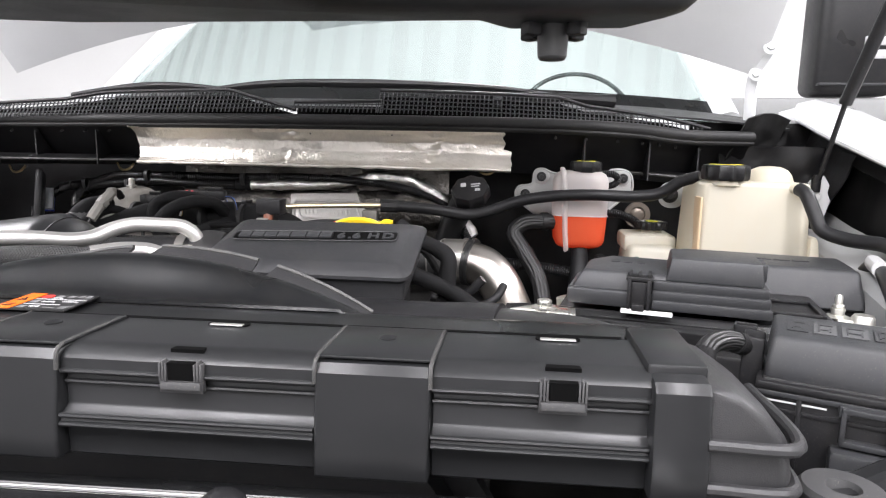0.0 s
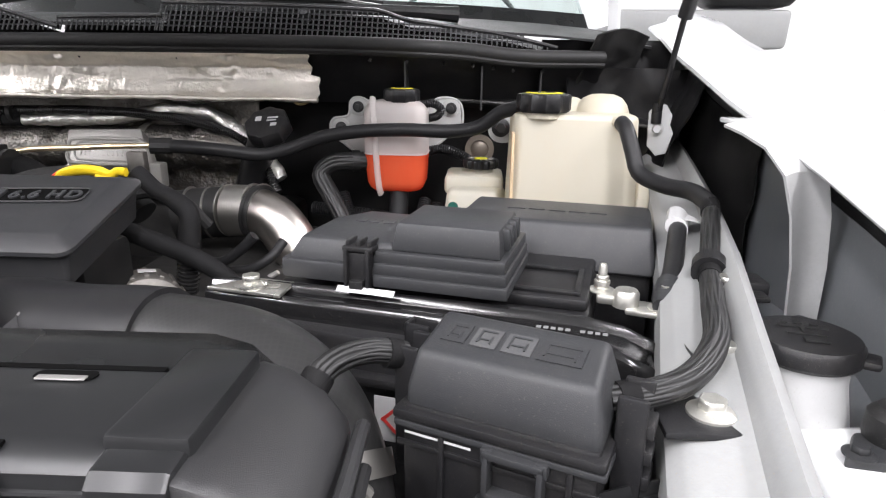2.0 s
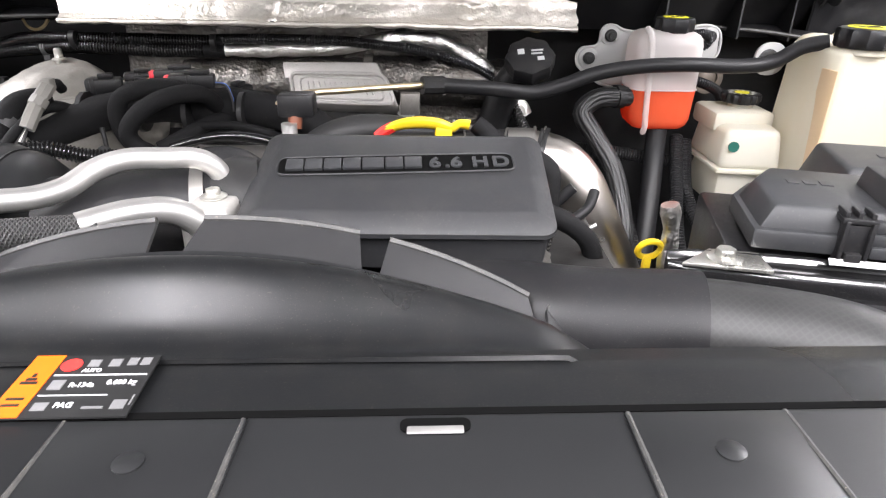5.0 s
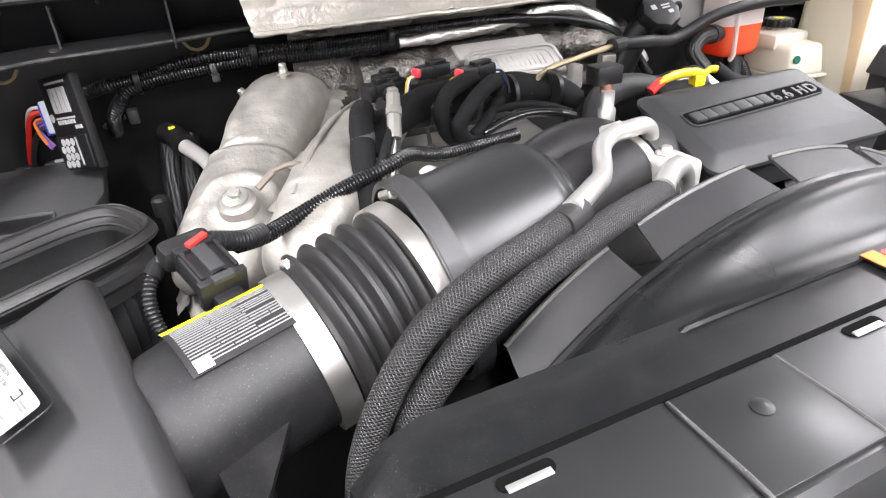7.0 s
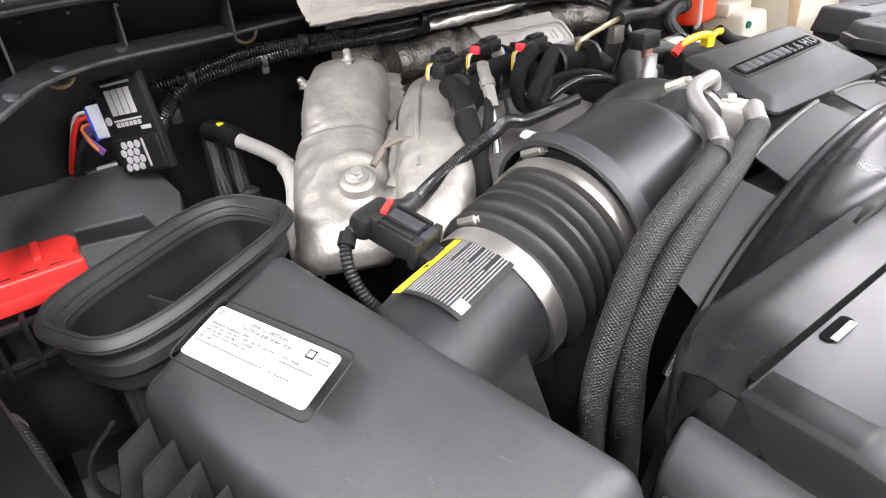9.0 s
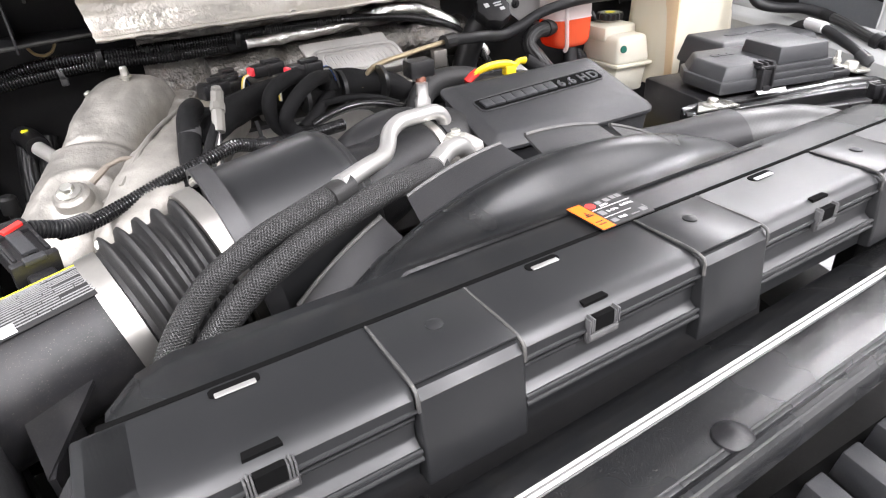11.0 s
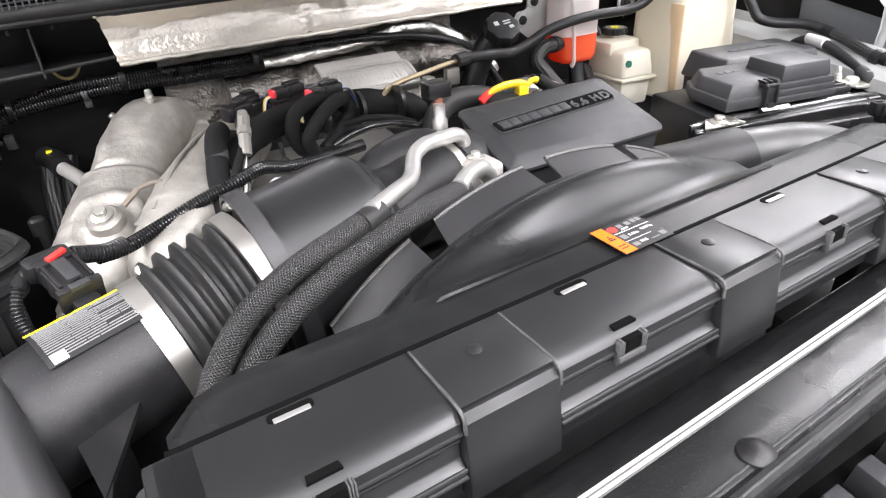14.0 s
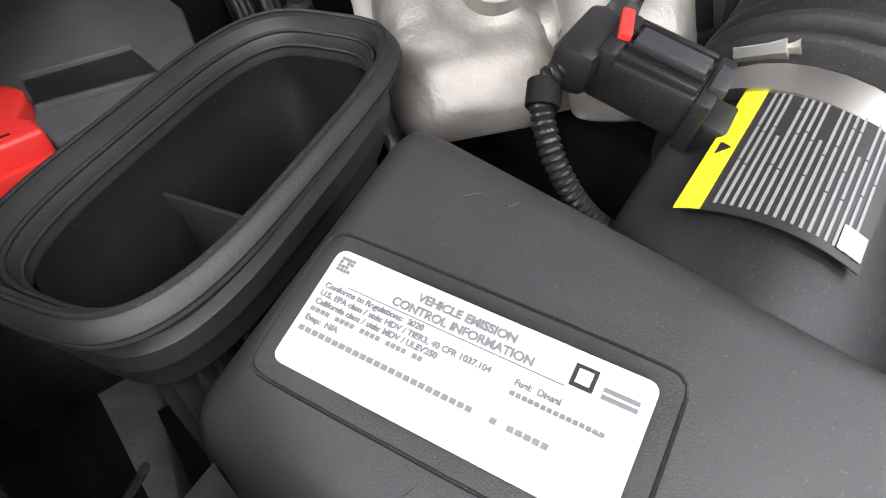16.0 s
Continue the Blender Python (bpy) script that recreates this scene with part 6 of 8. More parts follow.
part("cap_disc", lathe([(0.011, 0), (0.011, 0.0008)], (0.393, 1.330, 1.403), n=20), YELLOWPRINT, bcap)
part("cap_ring", join(*[bars([(0.014, 0.021, -0.0015, 0.0015)], T(0.393, 1.330, 1.403) @ R(30 * i), 0.0004) for i in range(12)]), WHITEPRINT, bcap)

# ---- long vacuum hose, oil filler, dipstick ----
long_hose = thing("coolant_return_line", (0.1, 1.25, 1.4), "black hose and brass-coloured tube crossing to the tank", "hose")
part("hose", tube([(-0.10, 1.225, 1.428), (-0.02, 1.235, 1.422), (0.045, 1.26, 1.412), (0.085, 1.265, 1.42), (0.14, 1.265, 1.440), (0.20, 1.262, 1.451), (0.27, 1.26, 1.455), (0.35, 1.255, 1.455), (0.39, 1.25, 1.463), (0.42, 1.24, 1.485), (0.447, 1.225, 1.494)], 0.0105, 12, 0.008), HOSE, long_hose)
part("tube", tube([(-0.315, 1.14, 1.40), (-0.29, 1.15, 1.422), (-0.2, 1.185, 1.428), (-0.10, 1.225, 1.428)], 0.0045, 10, 0.008), surface("brassy_tube", (0.55, 0.45, 0.30), 0.3, metal=0.9), long_hose, "brass-coloured metal tube")
part("union", tube([(-0.115, 1.218, 1.428), (-0.085, 1.229, 1.427)], 0.0125, 10), RUBBER, long_hose)
part("tube_bracket", box(-0.145, -0.118, 1.20, 1.215, 1.39, 1.420, 0.002), DULLALLOY, long_hose)
oil = thing("oil_filler", (0.03, 1.31, 1.28), "black oil filler tube with a lobed cap", "oil filler")
part("tube", tube([(-0.015, 1.335, 1.30), (0.0, 1.33, 1.36), (0.022, 1.322, 1.415), (0.042, 1.303, 1.446)], 0.025, 18), BLACK, oil)
OA = Vector((-0.1, -0.62, 0.78)).normalized()
ocap = part("cap", (lambda b: (b.transform(T(0.0465, 1.306, 1.440) @ Vector((0, 0, 1)).rotation_difference(OA).to_matrix().to_4x4()), b)[1])(ribbed_cap((0, 0, 0), 0.036, 0.028, 8)), BLACK, oil, "black lobed cap with white print")
OF = T(0.0465, 1.306, 1.440) @ Vector((0, 0, 1)).rotation_difference(OA).to_matrix().to_4x4() @ T(0, 0, 0.028)
part("cap_print", bars([(-0.018, -0.008, 0.002, 0.012), (0.002, 0.020, 0.006, 0.009), (0.002, 0.018, 0.0, 0.003), (0.010, 0.020, -0.012, -0.005)], OF, 0.0005), WHITEPRINT, ocap)
dip = thing("oil_dipstick", (0.178, 1.05, 1.22), "yellow ring-handled oil dipstick", "dipstick")
ring = [(0.178 + 0.0155 * math.cos(a), 1.05 - 0.008 * math.sin(a), 1.247 + 0.0155 * math.sin(a)) for a in [2 * math.pi * k / 20 for k in range(21)]]
part("handle", join(tube(ring, 0.0045, 8, 0.004), box(0.173, 0.183, 1.048, 1.06, 1.212, 1.234, 0.002), box(0.168, 0.188, 1.046, 1.062, 1.204, 1.213, 0.002)), YELLOW, dip)
part("stick", tube([(0.178, 1.055, 1.205), (0.18, 1.07, 1.05)], 0.004, 8), ZINC, dip)
dip.location += Vector((0.020, 0.050, -0.013))
solo("foil_wrapped_pipe", tube([(0.215, 1.10, 1.30), (0.222, 1.10, 1.27), (0.225, 1.10, 1.2), (0.225, 1.11, 1.1)], 0.012, 12, wobble=0.3), CRINKLE, "foil-wrapped pipe near the dipstick", "pipe", angle=60)
conduit = thing("corrugated_conduit", (0.034, 1.02, 1.32), "ribbed black conduit dropping beside the engine cover", "wiring harness")
CONDUIT = [(-0.050, 1.06, 1.415), (-0.022, 1.05, 1.395), (0.010, 1.035, 1.384), (0.034, 1.02, 1.370), (0.034, 1.015, 1.345), (0.033, 1.01, 1.318)]
part("taped_top", tube(CONDUIT, [(0, 0.0105), (0.5, 0.0120), (1, 0.0145)], 14, 0.006, wobble=0.10), TAPE, conduit, "tape-wrapped upper end")
part("sleeve", tube([(0.0335, 1.011, 1.325), (0.030, 1.01, 1.295), (0.025, 1.01, 1.268), (0.023, 1.01, 1.230), (0.036, 1.01, 1.198), (0.06, 1.01, 1.15)], 0.0130, 16, ridge=0.0026, pitch=0.0052), SHINYLOOM, conduit)
solo("taped_harness", tube([(-0.075, 0.985, 1.362), (-0.036, 0.99, 1.356), (-0.004, 0.99, 1.345), (0.036, 0.995, 1.327), (0.067, 1.00, 1.308), (0.086, 1.005, 1.288), (0.100, 1.01, 1.25)], 0.0118, 14, 0.006, wobble=0.08), TAPE, "cloth-taped harness beside the engine cover", "wiring harness")

# ---- hoses and pipes in the gap beside the charge pipe ----
for name_, pts_, r_, mat_, lab_, cat_ in (
        ("wiring_harness", [(-0.002, 1.1, 1.289), (0.031, 1.1, 1.282), (0.062, 1.1, 1.301), (0.084, 1.1, 1.323)], 0.0075, LOOM, "short harness under the charge pipe", "wiring harness"),
        ("fuel_pipe", [(-0.022, 1.07, 1.171), (-0.005, 1.07, 1.186), (0.045, 1.07, 1.223), (0.059, 1.08, 1.234)], 0.0035, ALUTUBE, "thin bare metal fuel pipe", "pipe"),
        ("fuel_pipe", [(-0.006, 1.06, 1.163), (0.01, 1.06, 1.171), (0.045, 1.06, 1.181), (0.059, 1.06, 1.193), (0.066, 1.06, 1.211)], 0.0035, ZINC, "thin bent metal fuel pipe", "pipe"),
        ("fuel_pipe", [(0.069, 1.09, 1.239), (0.091, 1.09, 1.258), (0.118, 1.09, 1.274)], 0.0035, ALUTUBE, "thin bare metal fuel pipe", "pipe"),
        ("coolant_hose", [(0.045, 1.10, 1.27), (0.075, 1.095, 1.275), (0.105, 1.10, 1.292), (0.118, 1.12, 1.310)], 0.0070, HOSE, "short black coolant hose with a clamp", "hose")):
    solo(name_, tube(pts_, r_, 12, 0.006, wobble=0.06 if mat_ is TAPE else 0.0), mat_, lab_, cat_)
solo("foil_wrapped_lead", tube([(0.129, 0.98, 1.251), (0.133, 0.98, 1.235), (0.136, 0.98, 1.215), (0.139, 0.98, 1.194)], 0.0075, 12, 0.005, wobble=0.4), CRINKLE, "short lead wrapped in foil", "cable", angle=60)
alt = thing("alternator", (0.0, 0.96, 1.268), "finned dull alloy alternator casing with a label", "alternator")
AM = T(0.004, 0.955, 1.262) @ Vector((0, 0, 1)).rotation_difference(Vector((0.55, -0.80, 0.05)).normalized()).to_matrix().to_4x4()
part("casing", (lambda b: (b.transform(AM), b)[1])(lathe([(0.046, -0.045), (0.046, -0.004), (0.044, 0.0), (0.036, 0.003), (0.034, 0.008), (0.014, 0.009)], (0, 0, 0), n=40)), DULLALLOY, alt)
for k in range(18):
    part("fin", (lambda b: (b.transform(AM @ R(20 * k)), b)[1])(box(0.0445, 0.0485, -0.0028, 0.0028, -0.042, -0.003, 0.001)), DULLALLOY, alt)
part("label", (lambda b: (b.transform(AM @ R(118)), b)[1])(box(0.0480, 0.0490, -0.010, 0.010, -0.030, -0.016)), PAPER, alt)
part("nut", (lambda b: (b.transform(AM), b)[1])(bolt((0, 0, 0.009), 0.010, (0, 0, 1))), ZINC, alt)
for k_, p_ in enumerate(((0.020, 1.0, 1.26), (0.043, 1.05, 1.207), (0.073, 1.05, 1.222))):
    solo("flange_nut", join(bolt(p_, 0.007, (0.2, -0.8, 0.5)), tube([p_, (p_[0], p_[1] + 0.02, p_[2] - 0.03)], 0.005, 8)), ZINC, "zinc nut on an engine bracket", "nut", "engine nuts")

# ---- intake hose in front of the battery ----
cold = thing("intercooler_hose", (0.12, 0.74, 1.2), "grey textured intercooler hose with a steel clamp", "hose")
part("hose", tube([(0.030, 0.800, 1.305), (0.09, 0.785, 1.310), (0.16, 0.762, 1.314), (0.225, 0.730, 1.314), (0.272, 0.690, 1.298), (0.298, 0.648, 1.262), (0.300, 0.625, 1.20)], 0.046, 28, 0.008), braided("textured_hose", (0.016, 0.016, 0.016), (0.021, 0.021, 0.0205), 0.42, 40, 900, depth=0.02), cold)
part("boot", tube([(-0.12, 0.865, 1.29), (-0.06, 0.835, 1.298), (0.0, 0.808, 1.302), (0.05, 0.792, 1.306), (0.10, 0.781, 1.311), (0.122, 0.776, 1.312)], 0.0515, 22, 0.012), HOSE, cold, "black moulded boot")
part("clamp", tube([(0.292, 0.660, 1.285), (0.2965, 0.650, 1.270)], 0.0485, 28, 0.005), CLAMP, cold, "steel worm clamp")
part("clamp_bolt", join(tube([(0.318, 0.607, 1.318), (0.332, 0.612, 1.296)], 0.0055, 8), bolt((0.316, 0.606, 1.320), 0.0065, (-0.4, -0.2, 0.9))), ZINC, cold)

# ---- air intake on the passenger side ----
intake = thing("air_cleaner_cover", (-0.93, 0.8, 1.2), "dusty black air cleaner cover with a white label", "air cleaner")
top4 = [(-0.895, 0.956, 1.374), (-1.052, 0.912, 1.318), (-0.955, 0.60, 1.285), (-0.815, 0.585, 1.345)]


def air_lid():
    """A four-sided lid on a sloped plane with thick rounded shoulders."""
    c = sum((Vector(p) for p in top4), Vector()) / 4
    def ring(grow, drop):
        return [c + (Vector(p) - c) * grow - Vector((0, 0, drop)) for p in top4]
    bm = loft([ring(1.10, 0.19), ring(1.06, 0.05), ring(1.0, 0.0)])
    return bevel(bm, 0.018, 4)


part("lid", air_lid(), AIRBOX, intake)
part("lower_body", loft([[(x * 1.0 + lx_, y + ly_, z_) for x, y in ((-1.075, 0.93), (-0.90, 0.975), (-0.80, 0.58), (-0.97, 0.58))] for lx_, ly_, z_ in ((0, 0, 1.02), (0, 0, 1.20), (-0.006, 0.003, 1.205), (-0.006, 0.003, 1.215), (0, 0, 1.22))]), BLACK, intake)
for cy_, cx_ in ((0.915, -1.088), (0.80, -1.052)):
    part("spring_clip", tube([(cx_ + 0.012, cy_, 1.29), (cx_ - 0.014, cy_, 1.262), (cx_ - 0.016, cy_, 1.225), (cx_ + 0.004, cy_, 1.195), (cx_ + 0.012, cy_, 1.215)], 0.0045, 8, 0.006, squash=0.5), BLACK, intake)
for i in range(9):
    p = Vector(top4[1]).lerp(Vector(top4[2]), 0.06 + 0.105 * i)
    part("side_rib", loft([[(p.x - 0.004, p.y + d_, p.z - 0.022), (p.x - 0.034, p.y + d_, p.z - 0.040), (p.x - 0.046, p.y + d_, p.z - 0.085), (p.x - 0.046, p.y + d_, p.z - 0.19), (p.x - 0.004, p.y + d_, p.z - 0.19)] for d_ in (-0.0025, 0.0025)]), AIRBOX, intake)
ln = (Vector(top4[1]) - Vector(top4[0])).cross(Vector(top4[3]) - Vector(top4[0])).normalized()
ln = ln if ln.z > 0 else -ln
for a, b, deg, long_ in ((0.62, 0.75, 20, 0.016), (0.66, 0.72, 35, 0.010), (0.30, 0.82, 70, 0.012), (0.82, 0.30, 10, 0.020), (0.75, 0.55, -30, 0.009), (0.15, 0.15, 40, 0.016), (0.20, 0.12, 60, 0.010), (0.45, 0.93, 0, 0.014)):
    p = Vector(top4[0]).lerp(Vector(top4[3]), a).lerp(Vector(top4[1]).lerp(Vector(top4[2]), a), b)
    m_ = quad_frame(p + ln * 0.0003, Vector(top4[3]) - Vector(top4[0]), Vector(top4[0]) - Vector(top4[1]))
    part("scuff", bars([(-long_ / 4, long_ / 4, -0.0002, 0.0002)], m_ @ R(deg), 0.0003), CLIPGREY, intake)
# white emissions label
E0, E1, E3 = Vector((-0.971, 0.900, 1.3665)), Vector((-0.920, 0.785, 1.3580)), Vector((-1.013, 0.879, 1.3530))
ux, uy = (E1 - E0), (E0 - E3)
EF = quad_frame(E0 - uy + Vector((0, 0, 0.002)), ux, uy)
EL, EW = ux.length, uy.length
emis = thing("emission_label", tuple(E0), "white vehicle emission control label", "label")
part("paper", (lambda b: (b.transform(EF), b)[1])(prism([(x + EL / 2, y + EW / 2) for x, y in rounded(EL, EW, 0.004)], -0.001, 0.0006)), PAPER, emis)
EP = EF @ T(0, 0, 0.0010)
border = [(x + EL / 2, y + EW / 2, -0.0012) for x, y in rounded(EL + 0.016, EW + 0.014, 0.007)]
part("label_recess", (lambda b: (b.transform(EF), b)[1])(tube(border + [border[0]], 0.0008, 6, 0.004)), BLACK, intake)
part("title", join(text_mesh("VEHICLE EMISSION", 0.0047, EP @ T(EL * 0.46, EW - 0.0072, 0), align="CENTER"), text_mesh("CONTROL INFORMATION", 0.0047, EP @ T(EL * 0.46, EW - 0.0122, 0), align="CENTER")), PRINT, emis)
part("small_print", join(text_mesh("Conforms to Regulations:  2020", 0.0033, EP @ T(0.003, EW - 0.0168, 0)), text_mesh("U.S. EPA class / stds: HDV / TIER3, 40 CFR 1037.104", 0.0033, EP @ T(0.003, EW - 0.0203, 0)),
     text_mesh("California class / stds: MDV / ULEV250", 0.0033, EP @ T(0.003, EW - 0.0238, 0)), text_mesh("Evap:  N/A", 0.0033, EP @ T(0.003, EW - 0.0308, 0)), text_mesh("Fuel:  Diesel", 0.0033, EP @ T(0.083, EW - 0.0203, 0))), PRINT, emis)
part("print_bar", bars([(0.012, 0.098, EW - 0.0138, EW - 0.0134), *[(0.003 + 0.0022 * k, 0.0046 + 0.0022 * k, EW - 0.0270, EW - 0.0252) for k in range(22) if k % 5 != 4], *[(0.083 + 0.0022 * k, 0.0846 + 0.0022 * k, EW - 0.0240, EW - 0.0224) for k in range(15)], *[(0.003 + 0.0030 * k, 0.0052 + 0.0030 * k, EW - 0.0352, EW - 0.0332) for k in range(33) if k not in (24, 25, 27)], (0.110, 0.122, EW - 0.0100, EW - 0.0085), (0.110, 0.122, EW - 0.0125, EW - 0.011)], EP, 0.0003), PRINT, emis)
part("square_mark", bars([(0.099, 0.107, EW - 0.0125, EW - 0.0045)], EP, 0.0003), INK, emis)
part("mark_field", bars([(0.1005, 0.1055, EW - 0.0110, EW - 0.0060)], EP @ T(0, 0, 0.0003), 0.0003), PAPER, emis)
part("corner_mark", bars([(0.003 + 0.0016 * (k % 4), 0.0042 + 0.0016 * (k % 4), EW - 0.0040 - 0.0016 * (k // 4), EW - 0.0028 - 0.0016 * (k // 4)) for k in range(16) if k not in (5, 11)], EP, 0.0003), PRINT, emis)

# open snorkel with a rubber gasket
RC = Vector((-0.972, 1.044, 0))
RA, RB = Vector((0.87, 0.49, 0)).normalized(), Vector((-0.49, 0.87, 0)).normalized()


def rim_ring(inset, z, n=64):
    """A rounded oblong about the inlet's axis, drawn in by inset."""
    out = []
    for i in range(n):
        a = 2 * math.pi * i / n
        c, s_ = math.cos(a), math.sin(a)
        p = RC + RA * ((0.133 - inset) * math.copysign(abs(c) ** 0.55, c)) + RB * ((0.071 - inset) * math.copysign(abs(s_) ** 0.55, s_))
        out.append((p.x, p.y, z + 0.004 * math.sin((p.x - RC.x) * 10)))
    return out


snorkel = thing("air_inlet_snorkel", (RC.x, RC.y, 1.1), "open air inlet with a dusty rubber gasket", "air inlet")
gprof = [(0.014, 1.285), (0.013, 1.325), (0.006, 1.334), (-0.002, 1.340), (-0.003, 1.345), (0.000, 1.351), (0.004, 1.3535), (0.008, 1.352), (0.010, 1.346), (0.0115, 1.343), (0.014, 1.3435), (0.016, 1.339), (0.018, 1.325), (0.0195, 1.300), (0.020, 1.29)]
part("gasket", loft([rim_ring(a, z) for a, z in gprof], cap=False), GASKET, snorkel, "dusty rubber gasket")
for ins, rz in ((0.0035, 1.3538), (0.0128, 1.3445), (0.0165, 1.3360), (-0.0022, 1.3420)):
    lip = [Vector(p) for p in rim_ring(ins, rz)]
    part("gasket_lip", tube(lip + [lip[0]], 0.0016, 6, 0.008), RUBBER, snorkel)
# Throat and floor in near-black, painting the shade inside the inlet.
part("throat", loft([rim_ring(a, z) for a, z in ((0.016, 1.30), (0.030, 1.285), (0.034, 1.22), (0.036, 1.05), (0.039, 1.05), (0.037, 1.22), (0.031, 1.285), (0.0215, 1.300), (0.0198, 1.330))], cap=False), SHADEPLASTIC, snorkel)
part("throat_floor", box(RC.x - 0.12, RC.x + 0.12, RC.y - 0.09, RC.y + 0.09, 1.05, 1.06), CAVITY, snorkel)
for k in range(10):
    a_ = rim_ring(0.028, 1.0)[int(34 + 2.6 * k)]
    part("neck_rib", box(-0.0025, 0.0025, -0.008, 0.008, 1.14, 1.283, 0.001, frame_at(a_[0], a_[1], 0, math.degrees(math.atan2(a_[1] - RC.y, a_[0] - RC.x)) + 90)), AIRBOX, snorkel)
part("divider", box(-0.0018, 0.0018, -0.050, 0.050, 1.12, 1.300, 0.001, frame_at(-0.985, 1.042, 0, 28)), AIRBOX, snorkel)
part("outer_frame", loft([rim_ring(a, z) for a, z in ((0.0135, 1.322), (0.008, 1.318), (0.008, 1.306), (0.0145, 1.298))], cap=False), AIRBOX, snorkel)

# intake tube, bellows, resonator, elbow
AX = [Vector(p) for p in ((-0.875, 0.785, 1.283), (-0.800, 0.815, 1.290), (-0.715, 0.842, 1.296), (-0.605, 0.862, 1.318), (-0.585, 0.864, 1.322), (-0.455, 0.872, 1.345), (-0.41, 0.882, 1.352), (-0.355, 0.905, 1.357), (-0.272, 0.925, 1.358))]
duct_ = thing("air_intake_duct", (-0.62, 0.85, 1.22), "black air intake duct with bellows and a resonator", "air duct")
part("inlet_tube", tube([AX[0] - Vector((0.01, 0.004, 0.008)), AX[1], AX[2] + Vector((0.01, 0.003, 0.001))], [(0, 0.064), (0.25, 0.071), (1, 0.071)], 32, 0.012), BLACK, duct_)
part("gusset", loft([[(-0.824, 0.752, 1.293 - d_), (-0.759, 0.760, 1.299 - d_), (-0.806, 0.665, 1.281 - d_)] for d_ in (0.0, 0.006)]), BLACK, duct_)
part("gusset_web", loft([[(-0.806, 0.665, 1.279), (-0.79, 0.75, 1.29), (-0.79, 0.76, 1.20), (-0.806, 0.67, 1.20)], [(-0.801, 0.665, 1.279), (-0.785, 0.75, 1.29), (-0.785, 0.76, 1.20), (-0.801, 0.67, 1.20)]]), BLACK, duct_)
bl = []
for i in range(6):
    s = i / 5
    for ds, r in ((0.0, 0.076), (0.045, 0.076), (0.085, 0.088), (0.125, 0.089), (0.165, 0.076)):
        bl.append((min(1, s * 0.84 + ds), r))
part("bellows", tube([AX[2] + Vector((0.0, 0, 0)), AX[2].lerp(AX[3], 0.5) + Vector((0, 0.002, 0)), AX[3]], bl, 32, 0.0022), RUBBER, duct_, "ribbed rubber bellows", 50)


def band(a, b, s, w, r, name, parent, material=CLAMP):
    """A flat steel band round the duct with its worm screw."""
    d = (b - a).normalized()
    c = a.lerp(b, s)
    bandmesh = tube([c - d * w / 2, c - d * w / 4, c + d * w / 4, c + d * w / 2], r, 36, w / 4)
    ob = part(name, bandmesh, material, parent, "steel worm clamp")
    top = c + Vector((-0.004, 0.45, 0.9)).normalized() * (r + 0.004)
    side = d.cross(Vector((0, 0.45, 0.9))).normalized()
    part("worm_screw", join(tube([top - side * 0.014, top + side * 0.014], 0.0065, 8, 0.01), tube([top + side * 0.012, top + side * 0.020], 0.005, 6, 0.01)), ZINC, ob)
    return ob


band(AX[2], AX[3], -0.09, 0.021, 0.0785, "clamp", duct_)
band(AX[2], AX[3], 0.90, 0.020, 0.0925, "clamp", duct_)
dx = (AX[5] - AX[4]).normalized()
part("resonator", tube([AX[4] - dx * 0.012, AX[4], AX[4].lerp(AX[5], 0.3), AX[4].lerp(AX[5], 0.85), AX[5], AX[5] + dx * 0.02], [(0, 0.094), (0.06, 0.1005), (0.1, 0.099), (0.78, 0.096), (0.92, 0.082), (1, 0.05)], 40, 0.006), SHROUD, duct_, "drum-shaped resonator")


def annulus(c, d, r_in, r_out, deep, n=44):
    """A flat ring of rectangular section about the axis d, starting at c."""
    q = Vector((0, 0, 1)).rotation_difference(d).to_matrix().to_4x4()
    ring = [[(r * math.cos(2 * math.pi * k / n), r * math.sin(2 * math.pi * k / n), h) for k in range(n)] for r, h in ((r_in, 0), (r_out - 0.001, 0), (r_out, 0.001), (r_out, deep), (r_in, deep), (r_in, 0))]
    bm = loft(ring, cap=False)
    bmesh.ops.remove_doubles(bm, verts=bm.verts, dist=1e-6)
    bm.transform(T(*c) @ q)
    return bm


part("resonator_lip", annulus(AX[4] - dx * 0.020, dx, 0.1015, 0.108, 0.020), AIRBOX, duct_, "dusty moulded lip")
# Black ring paints the shaded hollow behind the lip.
part("recess", annulus(AX[4] - dx * 0.008, dx, 0.060, 0.1010, 0.004), CAVITY, duct_)
part("rear_ring", annulus(AX[4].lerp(AX[5], 0.93), dx, 0.070, 0.0885, 0.008), BLACK, duct_)
part("elbow", tube([AX[5], AX[6], AX[7], AX[8]], [(0, 0.062), (0.3, 0.052), (1, 0.046)], 28, 0.008), BLACK, duct_)
band(AX[7], AX[8], 0.35, 0.012, 0.051, "clamp", duct_)
part("collar", tube([AX[7].lerp(AX[8], 0.5), AX[8]], [(0, 0.05), (0.5, 0.056), (1, 0.052)], 28, 0.006), RUBBER, duct_)
# warning label wrapped on the tube
def wrap_angle(u, v, lift):
    d = (AX[2] - AX[1]).normalized()
    n1 = Vector((-d.y, d.x, 0)).normalized()
    n2 = d.cross(n1)
    c = AX[1] + (AX[2] - AX[1]) * (-0.32 + 1.08 * u)
    a = radians(62 + 58 * v)
    return c + (n1 * math.cos(a) + n2 * math.sin(a)) * (0.0735 + lift)


